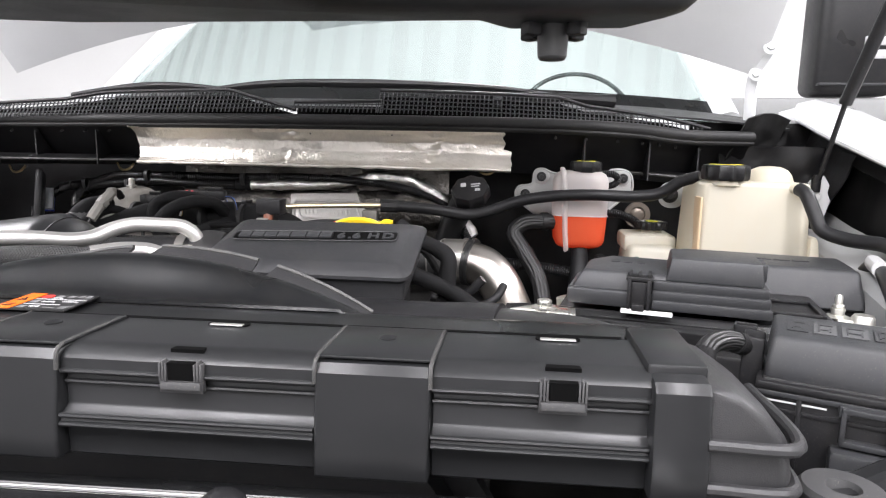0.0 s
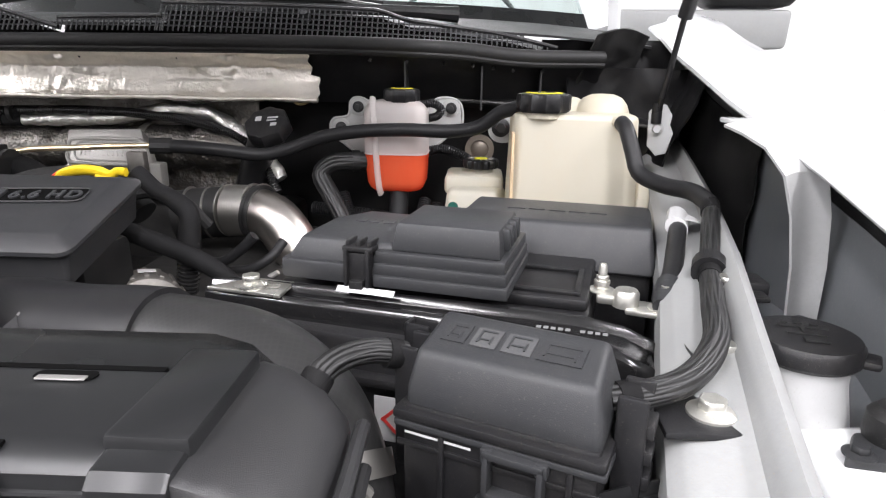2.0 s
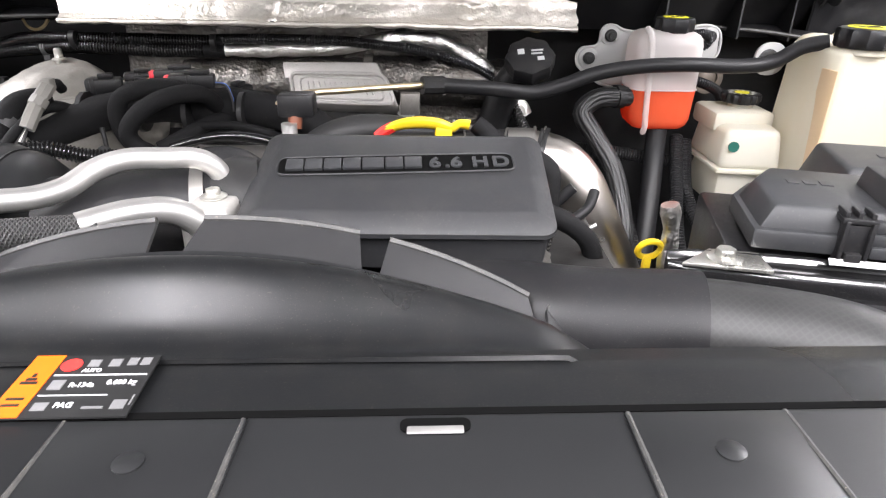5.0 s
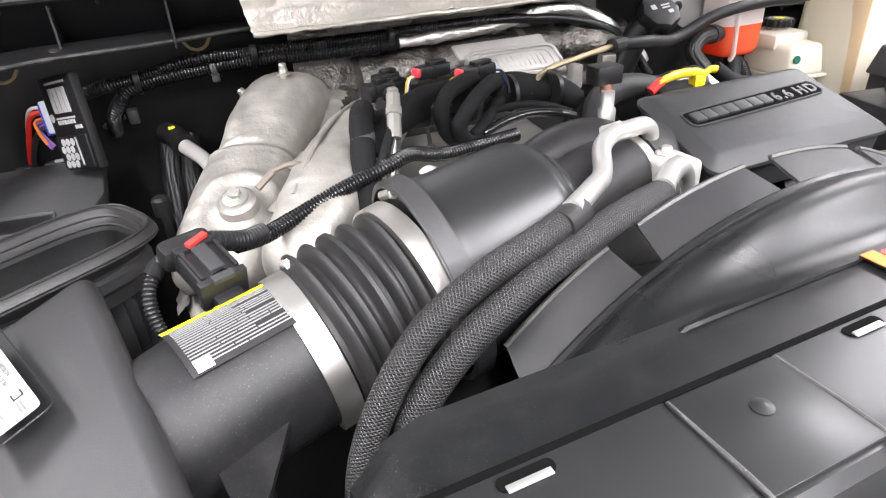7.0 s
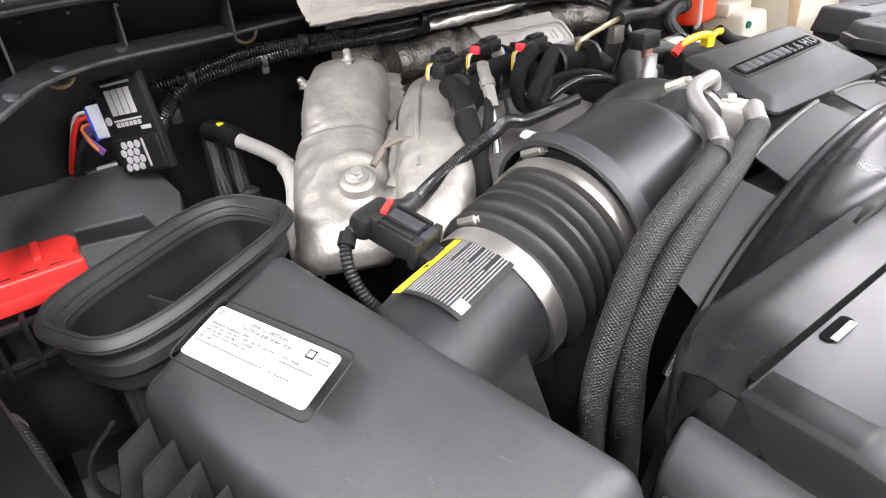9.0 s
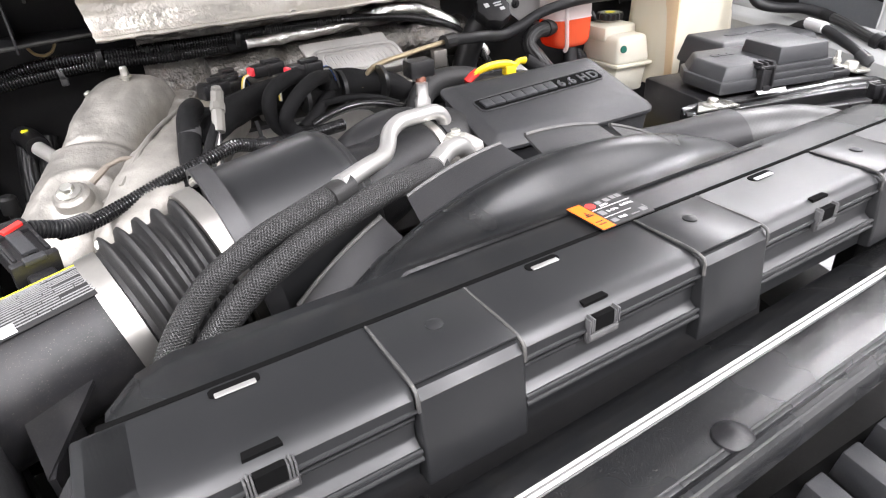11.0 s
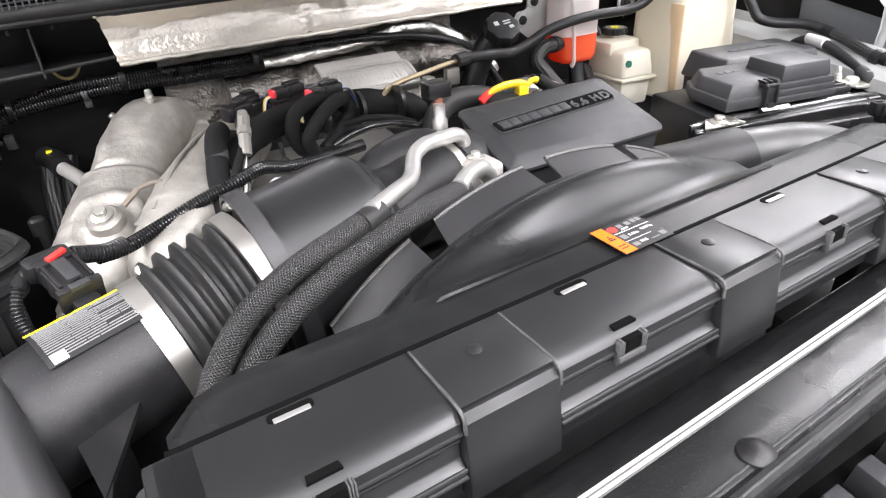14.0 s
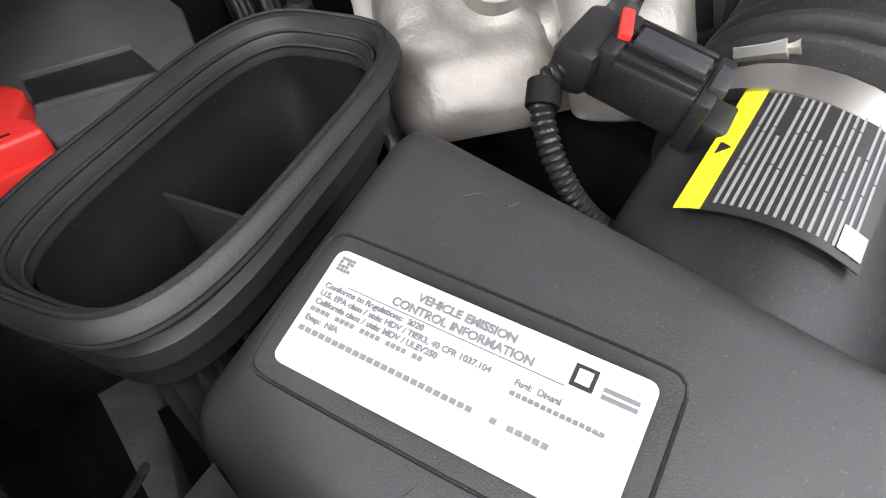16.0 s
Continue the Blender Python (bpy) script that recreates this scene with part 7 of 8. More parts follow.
warn = thing("warning_label", (-0.79, 0.84, 1.35), "black and white warning label with a yellow band", "label")
part("field", sheet(lambda u, v: wrap_angle(u, v, 0.0), 16, 12, 0.0006), INK, warn)
part("yellow_band", sheet(lambda u, v: wrap_angle(u, 0.15 * v, 0.0006), 16, 4, 0.0006), BRIGHTYELLOW, warn)
rng = random.Random(4)
for i in range(17):
    v0, u_, words_ = 0.20 + 0.0440 * i, 0.05, []
    end = (0.97, 0.95, 0.97, 0.62, 0.96)[i % 5]
    while u_ < end - 0.08:
        w_ = min(0.22 + 0.40 * rng.random(), end - u_)
        words_.append(sheet(lambda u, v, a=u_, w_=w_: wrap_angle(a + w_ * u, v0 + 0.017 * v, 0.0005), 8, 1, 0.0004))
        u_ += w_ + 0.012
    part("print_line", join(*words_), LABELPRINT, warn)
part("white_roundel", sheet(lambda u, v: wrap_angle(0.05 + 0.14 * u, 0.84 + 0.14 * v, 0.0010), 4, 3, 0.0004), WHITEPRINT, warn)
part("triangle", sheet(lambda u, v: wrap_angle(0.40 + 0.10 * u, 0.05 + 0.08 * v * (1 - abs(2 * u - 1)), 0.0012), 8, 2, 0.0004), INK, warn)

# sensor plug on the tube
maf = thing("airflow_sensor_plug", (-0.79, 0.94, 1.33), "black sensor plug with a red lock", "connector")
MM = quad_frame((-0.797, 0.903, 1.378), (0.93, 0.34, 0.02), (0.28, 0.92, 0.22))


def plug_box(*a):
    b = box(*a)
    b.transform(MM)
    return b


part("housing", join(plug_box(-0.019, 0.019, -0.036, 0.016, -0.016, 0.009, 0.003), plug_box(-0.022, 0.022, -0.042, -0.034, -0.018, 0.011, 0.0015)), BLACK, maf)
part("hood", join(plug_box(-0.028, 0.022, 0.012, 0.036, -0.016, 0.011, 0.008), plug_box(-0.020, 0.020, 0.006, 0.016, -0.014, 0.013, 0.003)), BLACK, maf, "rounded wire hood")
for i in range(4):
    part("rib", plug_box(-0.0165 + 0.0105 * i, -0.0125 + 0.0105 * i, -0.033, 0.008, 0.006, 0.0125, 0.0012), BLACK, maf)
part("latch", join(plug_box(-0.007, 0.007, -0.032, 0.004, 0.011, 0.016, 0.0012), plug_box(-0.010, 0.010, -0.044, -0.036, 0.008, 0.014, 0.001)), GREYLID, maf)
part("red_lock", (lambda b: (b.transform(MM @ T(0.003, 0.012, 0.0135) @ R(18)), b)[1])(box(-0.011, 0.011, -0.0032, 0.0032, -0.001, 0.0035, 0.001)), RED, maf)
part("sensor_base", join(plug_box(-0.013, 0.013, -0.056, -0.040, -0.026, -0.004, 0.003), plug_box(-0.026, 0.024, -0.060, -0.046, -0.034, -0.022, 0.003)), BLACK, maf)
part("flange_screw", join(*[(lambda b: (b.transform(MM), b)[1])(bolt((x_, -0.053, -0.022), 0.0042)) for x_ in (-0.024, 0.021)]), ZINC, maf)
part("lead", tube([MM @ Vector((-0.022, 0.026, -0.002)), (-0.836, 0.926, 1.372), (-0.848, 0.908, 1.352), (-0.845, 0.888, 1.325), (-0.830, 0.876, 1.304), (-0.80, 0.874, 1.29)], 0.0056, 12, ridge=0.0014, pitch=0.0042), LOOM, maf)
part("tape_band", tube([(-0.834, 0.927, 1.373), (-0.842, 0.920, 1.365)], 0.0088, 12, 0.004), TAPE, maf)
part("sleeve", tube([MM @ Vector((0.020, 0.024, -0.004)), (-0.755, 0.950, 1.366), (-0.735, 0.965, 1.362)], 0.0095, 12, ridge=0.0018, pitch=0.0044), LOOM, maf)
solo("sensor_harness", tube([(-0.765, 0.945, 1.365), (-0.735, 0.965, 1.358), (-0.70, 0.985, 1.360), (-0.64, 1.005, 1.372), (-0.58, 1.015, 1.385), (-0.545, 1.03, 1.388), (-0.50, 1.045, 1.374), (-0.44, 1.055, 1.372), (-0.38, 1.065, 1.372)], 0.0085, 12, ridge=0.0018, pitch=0.0042), SHINYLOOM, "corrugated sensor harness across the intake", "wiring harness")

# ---- turbo outlet heat shields ----
shield = thing("turbo_heat_shield", (-0.72, 1.15, 1.2), "stamped bare-metal exhaust heat shield with a bolt", "heat shield")
SH = [(-0.616, 1.316, 1.400), (-0.640, 1.280, 1.394), (-0.668, 1.242, 1.376), (-0.703, 1.190, 1.344), (-0.735, 1.135, 1.314), (-0.757, 1.092, 1.296), (-0.775, 1.060, 1.278), (-0.782, 1.045, 1.255)]


def pressed_shell(line, prof, power, shape=None, n=64, step=0.0032, seed=0.0):
    """A stamped shell round a line: (share, half width, half height) and squareness; shape(point, normal) presses features into it."""
    pts = curve_points(line, step)
    total = sum((b - a).length for a, b in zip(pts, pts[1:]))
    run, rings = 0.0, []
    sh, ws, hs = [a for a, _, _ in prof], [b for _, b, _ in prof], [c for _, _, c in prof]
    for i, p in enumerate(pts):
        t = (pts[min(i + 1, len(pts) - 1)] - pts[max(i - 1, 0)]).normalized()
        side = t.cross(Vector((0, 0, 1))).normalized()
        up = side.cross(t)
        run += (p - pts[i - 1]).length if i else 0.0
        w, h = float(np.interp(run / total, sh, ws)), float(np.interp(run / total, sh, hs))
        ring = []
        for k in range(n):
            a = 2 * math.pi * k / n
            c, s_ = math.cos(a), math.sin(a)
            nrm = side * c + up * s_
            q = p + side * (w * math.copysign(abs(c) ** (2 / power), c)) + up * (h * math.copysign(abs(s_) ** (2 / power), s_))
            rough = 0.0022 * noise.noise(q * 26 + Vector((seed, 0, 0))) + 0.0011 * noise.noise(q * 75 + Vector((0, seed, 0))) + 0.0005 * noise.noise(q * 190)
            if shape:
                rough += shape(q)
            ring.append(q + nrm * rough)
        rings.append(ring)
    return loft(rings)


BOSS = Vector((-0.748, 1.070, 1.356))


def bell(d, at, wide):
    return math.exp(-((d - at) / wide) ** 2)


def press(q):
    """Pressed ring and arch round the bolt, and the rib over the joint of the two halves."""
    d = (q - BOSS).length
    up_line = (q - BOSS).dot(Vector((0.42, 0.84, 0.33)).normalized())
    arch = 0.0045 * bell(d, 0.052, 0.007) * max(0.0, up_line / 0.05)
    waist = 0.0030 * bell(up_line, 0.105, 0.004) - 0.0022 * bell(up_line, 0.114, 0.005)
    crease = 0.0020 * bell(up_line, -0.052, 0.006)
    return arch + waist + crease - 0.004 * bell(d, 0.034, 0.008) + 0.003 * bell(d, 0.0, 0.022)


part("shell", pressed_shell(SH, [(0, 0.048, 0.034), (0.05, 0.060, 0.048), (0.20, 0.062, 0.053), (0.40, 0.059, 0.052), (0.46, 0.058, 0.051), (0.50, 0.064, 0.055), (0.66, 0.068, 0.058), (0.84, 0.067, 0.054), (0.95, 0.061, 0.046), (1, 0.046, 0.034)], 2.7, press, seed=4.0), HEATSHIELD, shield, angle=70)
part("boss", lathe([(0.024, -0.010), (0.0225, 0.003), (0.018, 0.0075), (0.015, 0.008), (0.012, 0.0072)], tuple(BOSS), (-0.15, -0.35, 0.9), 28), HEATSHIELD, shield)
part("shield_bolt", bolt((-0.749, 1.067, 1.364), 0.0085, (-0.15, -0.35, 0.9)), ZINC, shield)
part("flange_bolt", join(bolt((-0.638, 1.272, 1.447), 0.0065, washer=1.5), lathe([(0.0055, -0.012), (0.0055, 0.014), (0.004, 0.016)], (-0.638, 1.272, 1.447), n=12)), ZINC, shield)
part("flange_bolt", join(bolt((-0.690, 1.322, 1.412), 0.0065, (-0.5, 0.1, 0.85), 1.5), lathe([(0.0055, -0.010), (0.0055, 0.012), (0.004, 0.014)], (-0.690, 1.322, 1.412), (-0.5, 0.1, 0.85), 12)), ZINC, shield)
# turned-out edges of the two halves
for k, (run_, lean_) in enumerate((([(-0.574, 1.292, 1.412), (-0.592, 1.262, 1.408), (-0.610, 1.232, 1.392), (-0.632, 1.203, 1.372)], (0.030, -0.010, -0.006)),
                                   ([(-0.672, 1.325, 1.402), (-0.700, 1.288, 1.386), (-0.726, 1.250, 1.366)], (-0.012, 0.003, -0.012)),
                                   ([(-0.790, 1.170, 1.300), (-0.808, 1.135, 1.282), (-0.822, 1.100, 1.262), (-0.828, 1.075, 1.240)], (-0.016, -0.002, -0.014)),
                                   ([(-0.668, 1.115, 1.335), (-0.684, 1.080, 1.325), (-0.690, 1.050, 1.318), (-0.705, 1.025, 1.300)], (0.020, -0.012, -0.004)))):
    part("turned_edge", sheet(lambda u, v, r=run_, d=lean_, k=k: along(r, u) + Vector(d) * (v * (1 + 0.5 * noise.noise((u * 8, k, 1.0)))) + Vector((0, 0, 0.004 * noise.noise((u * 14, v * 3, k)))), 30, 5, 0.0016), HEATSHIELD, shield, angle=60)
part("side_lobe", dent(loft([[Vector((-0.700, 1.052, 1.318)) + (Vector((0.80, -0.42, 0.10)) * (0.048 * x_ * f)) + (Vector((0.4, 0.9, 0.1)) * (0.036 * y_ * f)) + Vector((0, 0, z_)) for x_, y_ in rounded(2, 2, 0.8)] for f, z_ in ((1.0, -0.055), (1.0, -0.008), (0.93, 0.006), (0.78, 0.015), (0.45, 0.020), (0.02, 0.021))]), 0.0020, 50, 2.0), HEATSHIELD, shield, angle=70)
for k in range(7):
    part("crimp", box(-0.0022, 0.0022, -0.010, 0.010, -0.006, 0.006, 0.0016, T(-0.826 + 0.003 * k, 1.165 - 0.014 * k, 1.270 - 0.004 * k) @ R(-30)), HEATSHIELD, shield)
second = thing("crossover_heat_shield", (-0.62, 1.08, 1.2), "pale stamped shield beside the turbo outlet", "heat shield")
part("shell", pressed_shell([(-0.505, 1.250, 1.368), (-0.548, 1.190, 1.369), (-0.598, 1.120, 1.362), (-0.648, 1.048, 1.344), (-0.690, 0.992, 1.310), (-0.700, 0.98, 1.27)], [(0, 0.030, 0.026), (0.06, 0.044, 0.038), (0.3, 0.050, 0.046), (0.7, 0.051, 0.047), (0.92, 0.046, 0.042), (1, 0.036, 0.03)], 2.5, seed=9.0), HEATSHIELD, second, angle=70)
part("rim", sheet(lambda u, v: along([(-0.560, 1.272, 1.372), (-0.598, 1.212, 1.376), (-0.640, 1.150, 1.374), (-0.676, 1.085, 1.362), (-0.712, 1.025, 1.338)], u) + Vector((-0.016, -0.006, -0.012)) * v + Vector((-0.006, 0, 0)) * (0.5 + 0.5 * math.sin(u * 19)) * v + Vector((0, 0, 0.003 * noise.noise((u * 16, v * 2, 6.0)))), 44, 5, 0.0018), HEATSHIELD, second, "stepped turned-out rim", 60)
part("crease", dent(tube([(-0.528, 1.235, 1.408), (-0.585, 1.168, 1.412), (-0.640, 1.095, 1.402), (-0.690, 1.02, 1.372)], 0.0035, 8, 0.006), 0.0012, 60), HEATSHIELD, second)
for k, (tx, ty, tz) in enumerate(((-0.585, 1.235, 1.376), (-0.652, 1.128, 1.372), (-0.694, 1.056, 1.352))):
    part("edge_tab", dent(box(-0.022, 0.010, -0.013, 0.013, -0.003, 0.002, 0.001, T(tx, ty, tz) @ R(35) @ R(-20, "Y")), 0.001, 60, k), HEATSHIELD, second)
probe = thing("temperature_probe", (-0.7, 1.05, 1.34), "thin bent metal temperature probe", "sensor")
part("tip", tube([(-0.722, 1.075, 1.366), (-0.700, 1.083, 1.380)], 0.0044, 8, 0.01), DUSTY, probe)
part("lead", tube([(-0.700, 1.085, 1.380), (-0.675, 1.075, 1.388), (-0.650, 1.045, 1.380), (-0.625, 1.02, 1.355), (-0.60, 1.02, 1.35)], 0.0034, 8, 0.006), DUSTY, probe)

# coolant pipe on the left of the shield
cp = thing("heater_pipe", (-0.78, 1.3, 1.2), "pale alloy heater pipe with a black quick connector", "pipe")
part("pipe", tube([(-0.790, 1.375, 1.338), (-0.770, 1.335, 1.328), (-0.760, 1.29, 1.322), (-0.770, 1.24, 1.325), (-0.782, 1.20, 1.31), (-0.815, 1.14, 1.27), (-0.822, 1.09, 1.22), (-0.805, 1.03, 1.17)], 0.0115, 16, 0.006), PALEPIPE, cp)
part("connector", tube([(-0.812, 1.455, 1.340), (-0.800, 1.42, 1.342), (-0.790, 1.378, 1.338)], 0.018, 14), BLACK, cp)
part("yellow_mark", box(-0.808, -0.798, 1.410, 1.420, 1.357, 1.3605, 0.001), BRIGHTYELLOW, cp)
part("nut", tube([(-0.764, 1.262, 1.322), (-0.768, 1.248, 1.324)], 0.0145, 8), PALEPIPE, cp)
for i, off in enumerate((0.0, 0.03)):
    solo("heater_hose", tube([(-0.81 + off, 1.46, 1.33), (-0.82 + off, 1.43, 1.28), (-0.825 + off, 1.38, 1.22), (-0.82 + off, 1.32, 1.10)], 0.0165, 14), STRIPED, "ribbed black heater hose", "hose", "heater hoses")
solo("dipper_tube", join(tube([(-0.835, 1.215, 1.31), (-0.832, 1.215, 1.25), (-0.83, 1.21, 1.15)], 0.008, 10), lathe([(0.012, 0), (0.012, 0.022), (0.008, 0.026)], (-0.836, 1.216, 1.30), n=14)), RUBBER, "small capped vent tube", "tube")

# ---- control module and battery on this side ----
mod = thing("control_module", (-0.92, 1.37, 1.33), "black control module with white printed blocks", "control module")
MA, MB, MC = Vector((-0.957, 1.412, 1.458)), Vector((-0.905, 1.340, 1.476)), Vector((-0.905, 1.318, 1.345))
mx, mz = (MB - MA), (MB - MC)
MF = quad_frame(MA - mz, mx, mz)
MW, MH = mx.length, mz.length


def mod_box(x0, x1, y0, y1, z0, z1, bev=0.002):
    b = box(x0, x1, y0, y1, z0, z1, bev)
    b.transform(MF)
    return b


part("case", mod_box(0, MW, 0, MH, -0.014, 0.0, 0.003), BLACK, mod)
part("case_step", mod_box(0.004, MW - 0.004, 0.004, MH * 0.38, 0.0, 0.004), BLACK, mod)
part("printed_block", bars([(0.022 + 0.012 * i, 0.032 + 0.012 * i, MH * 0.62, MH * 0.88) for i in range(4)] + [(0.020, 0.074, MH * 0.92, MH * 0.945), (0.020, 0.072, MH * 0.555, MH * 0.575)] + [(0.022 + 0.008 * i, 0.028 + 0.008 * i, MH * 0.50, MH * 0.545) for i in range(6)] + [(0.064, 0.082, MH * 0.44, MH * 0.48)], MF, 0.0006), WHITEPRINT, mod)
part("printed_dots", join(*[lathe([(0.0055, 0), (0.0055, 0.0006)], MF @ Vector((0.018 + 0.0125 * i + 0.006 * (j % 2), 0.010 + 0.0105 * j, 0.004)), tuple(MF.to_3x3() @ Vector((0, 0, 1))), 12) for i in range(3) for j in range(4)]), WHITEPRINT, mod)
part("print_line", bars([(0.058, 0.062, 0.008, MH * 0.36)], MF @ T(0, 0, 0.004), 0.0005), WHITEPRINT, mod)
part("white_dot", lathe([(0.006, 0), (0.006, 0.0006)], MF @ Vector((0.010, MH * 0.58, 0)), tuple(MF.to_3x3() @ Vector((0, 0, 1))), 14), WHITEPRINT, mod)
plugw = part("plug", mod_box(-0.035, 0.004, MH * 0.42, MH * 0.78, -0.030, -0.008), NATURAL, mod, "clear plug with a blue seal")
part("blue_seal", mod_box(-0.038, -0.032, MH * 0.40, MH * 0.76, -0.031, -0.007), BLUE, plugw)
PO = MF @ Vector((-0.036, MH * 0.6, -0.018))
for i, (col, dx_, dz_) in enumerate((("red", 0, 0.008), ("orange", 0.004, 0.0), ("purple", 0.008, -0.008), ("white", 0.0, 0.014), ("black", 0.006, -0.012), ("purple", 0.012, -0.004))):
    a = PO + Vector((0, 0, dz_))
    far = a + (Vector((-0.052, 0.030, -0.082)) if col in ("red", "black", "white") else Vector((-0.015 + dx_, -0.02, -0.035)))
    part("wire", tube([a, a + Vector((-0.02, 0.0, -0.004 + dz_ * 0.4)), a.lerp(far, 0.55) + Vector((-0.012, 0, 0)), far], 0.0042 if col in ("red", "black") else 0.0025, 8, 0.006), WIRE[col], mod, col + " wire")

left = thing("second_battery", (-1.05, 1.3, 1.07), "black battery under a lid with a red terminal cover", "battery")
part("lid", bevel(prism([(-1.26, 1.158), (-0.972, 1.165), (-0.930, 1.200), (-0.908, 1.30), (-0.916, 1.468), (-1.116, 1.474), (-1.26, 1.46)], 1.290, 1.3175), 0.004), BATLID, left, "scuffed black lid")
part("case", box(-1.26, -0.935, 1.175, 1.45, 1.07, 1.289, 0.005), BLACK, left)
part("lid_channel", join(prism([(-1.046, 1.262), (-0.966, 1.249), (-0.966, 1.253), (-1.046, 1.266)], 1.316, 1.3225, bev=0.0008), prism([(-1.046, 1.205), (-0.960, 1.186), (-0.960, 1.191), (-1.046, 1.210)], 1.316, 1.3225, bev=0.0008), prism([(-0.968, 1.249), (-0.964, 1.249), (-0.958, 1.19), (-0.962, 1.19)], 1.316, 1.3205, bev=0.0006)), BATLID, left)
# Darker slab than the lid paints the shade inside the channel.
part("channel_floor", prism([(-1.046, 1.211), (-0.963, 1.192), (-0.968, 1.249), (-1.046, 1.261)], 1.3165, 1.3183), BLACK, left)
for gx, gy, ang, long_ in ((-1.105, 1.42, 70, 0.09), (-1.02, 1.36, 10, 0.02), (-0.985, 1.40, 40, 0.026), (-1.07, 1.33, -35, 0.016), (-0.955, 1.30, 65, 0.015), (-1.04, 1.44, 5, 0.03)):
    part("scuff", bars([(-long_ / 2, long_ / 2, -0.0004, 0.0004)], T(gx, gy, 1.3176) @ R(ang), 0.0003), CLIPGREY, left)
rc = part("red_cover", bevel(prism([(-1.20, 1.142), (-1.047, 1.150), (-1.050, 1.168), (-1.058, 1.180), (-1.050, 1.196), (-1.047, 1.214), (-1.055, 1.232), (-1.20, 1.240)], 1.303, 1.333), 0.0035, 3), RED, left, "red terminal cover")
part("cover_rib", box(-1.094, -1.084, 1.176, 1.224, 1.331, 1.339, 0.003), RED, rc)
part("cover_lip", prism([(-1.20, 1.134), (-1.049, 1.144), (-1.049, 1.152), (-1.20, 1.144)], 1.300, 1.3165, bev=0.002), RED, rc)
part("cover_slot", join(*[box(-1.185 + 0.026 * i, -1.169 + 0.026 * i, 1.1515 + 0.0014 * i, 1.1535 + 0.0014 * i, 1.3325, 1.3336) for i in range(5)]), INK, rc)
for zz in (1.243, 1.288):
    part("skirt_rail", prism([(-1.26, 1.120), (-0.99, 1.132), (-0.99, 1.140), (-1.26, 1.128)], zz, zz + 0.008, bev=0.0015), BLACK, left)
for i in range(8):
    part("skirt_rung", box(-1.215 + 0.030 * i, -1.209 + 0.030 * i, 1.120 + 0.0013 * i, 1.172, 1.236, 1.299, 0.001), BLACK, left)
part("skirt_shelf", prism([(-1.26, 1.128), (-0.99, 1.140), (-0.99, 1.175), (-1.26, 1.175)], 1.232, 1.238), BLACK, left)
part("tube_clip", join(tube([(-1.00, 1.478, 1.312), (-0.955, 1.482, 1.316)], 0.007, 8), tube([(-1.04, 1.476, 1.310), (-1.01, 1.478, 1.312)], 0.0085, 8)), GREYLID, left)
part("tag", box(-0.985, -0.955, 1.470, 1.4745, 1.318, 1.3225, 0.001), PAPER, left)

# ---- inner wing rail and its loom beside the second battery ----
RAIL = [(-1.205, 1.15, 1.245), (-1.184, 1.08, 1.250), (-1.160, 0.99, 1.252), (-1.145, 0.90, 1.252), (-1.13, 0.75, 1.245)]
part("inner_apron", sheet(lambda u, v: along(RAIL, u) + Vector((-0.10, -0.012, 0)) * v + Vector((0, 0, 0.010 * math.sin(3.14 * min(1, v * 3)))), 24, 10, 0.002), SATIN, truck, "painted inner wing rail beside the battery")
wing_loom = thing("wing_harness", (-1.13, 0.87, 1.38), "black corrugated harness clipped to the inner wing rail", "wiring harness")
WL = [(-1.195, 1.13, 1.272), (-1.171, 1.054, 1.280), (-1.158, 1.00, 1.280), (-1.146, 0.965, 1.280), (-1.130, 0.88, 1.272), (-1.12, 0.78, 1.25)]
part("sleeve", tube(WL, 0.0095, 14, ridge=0.002, pitch=0.005), LOOM, wing_loom)
part("clip", join(tube([(-1.153, 0.985, 1.280), (-1.148, 0.971, 1.280)], 0.0124, 14, 0.004), box(-1.160, -1.146, 0.970, 0.986, 1.286, 1.299, 0.002)), CLIPGREY, wing_loom, "grey harness clip")

# ---- harnesses along the cowl ----
HARNESS0 = [(-0.97, 1.455, 1.405), (-0.930, 1.435, 1.420), (-0.884, 1.415, 1.434), (-0.834, 1.410, 1.440), (-0.755, 1.392, 1.460), (-0.662, 1.376, 1.463), (-0.56, 1.372, 1.464), (-0.445, 1.372, 1.463)]
HARNESS1 = [(-0.885, 1.455, 1.355), (-0.878, 1.425, 1.385), (-0.864, 1.412, 1.408), (-0.834, 1.407, 1.430), (-0.730, 1.392, 1.446), (-0.660, 1.374, 1.452), (-0.56, 1.370, 1.449), (-0.462, 1.371, 1.449)]
for line, r_ in ((HARNESS0, 0.0088), (HARNESS1, 0.0102)):
    loom = thing("cowl_harness", line[3], "shiny black corrugated harness tied along the cowl", "wiring harness")
    part("sleeve", tube(line, r_, 16, ridge=0.0020, pitch=0.0046), SHINYLOOM, loom)
    part("tape_band", tube([line[-1], (-0.430, 1.372, line[-1][2])], r_ + 0.0012, 14, 0.006), TAPE, loom, "cloth tape wrap")
solo("harness_clip", join(box(-0.727, -0.716, 1.384, 1.392, 1.425, 1.440, 0.002), tube([(-0.7255, 1.392, 1.445), (-0.7175, 1.391, 1.446)], 0.0128, 14, 0.004)), CLIPGREY, "grey clip under the harness", "clip")
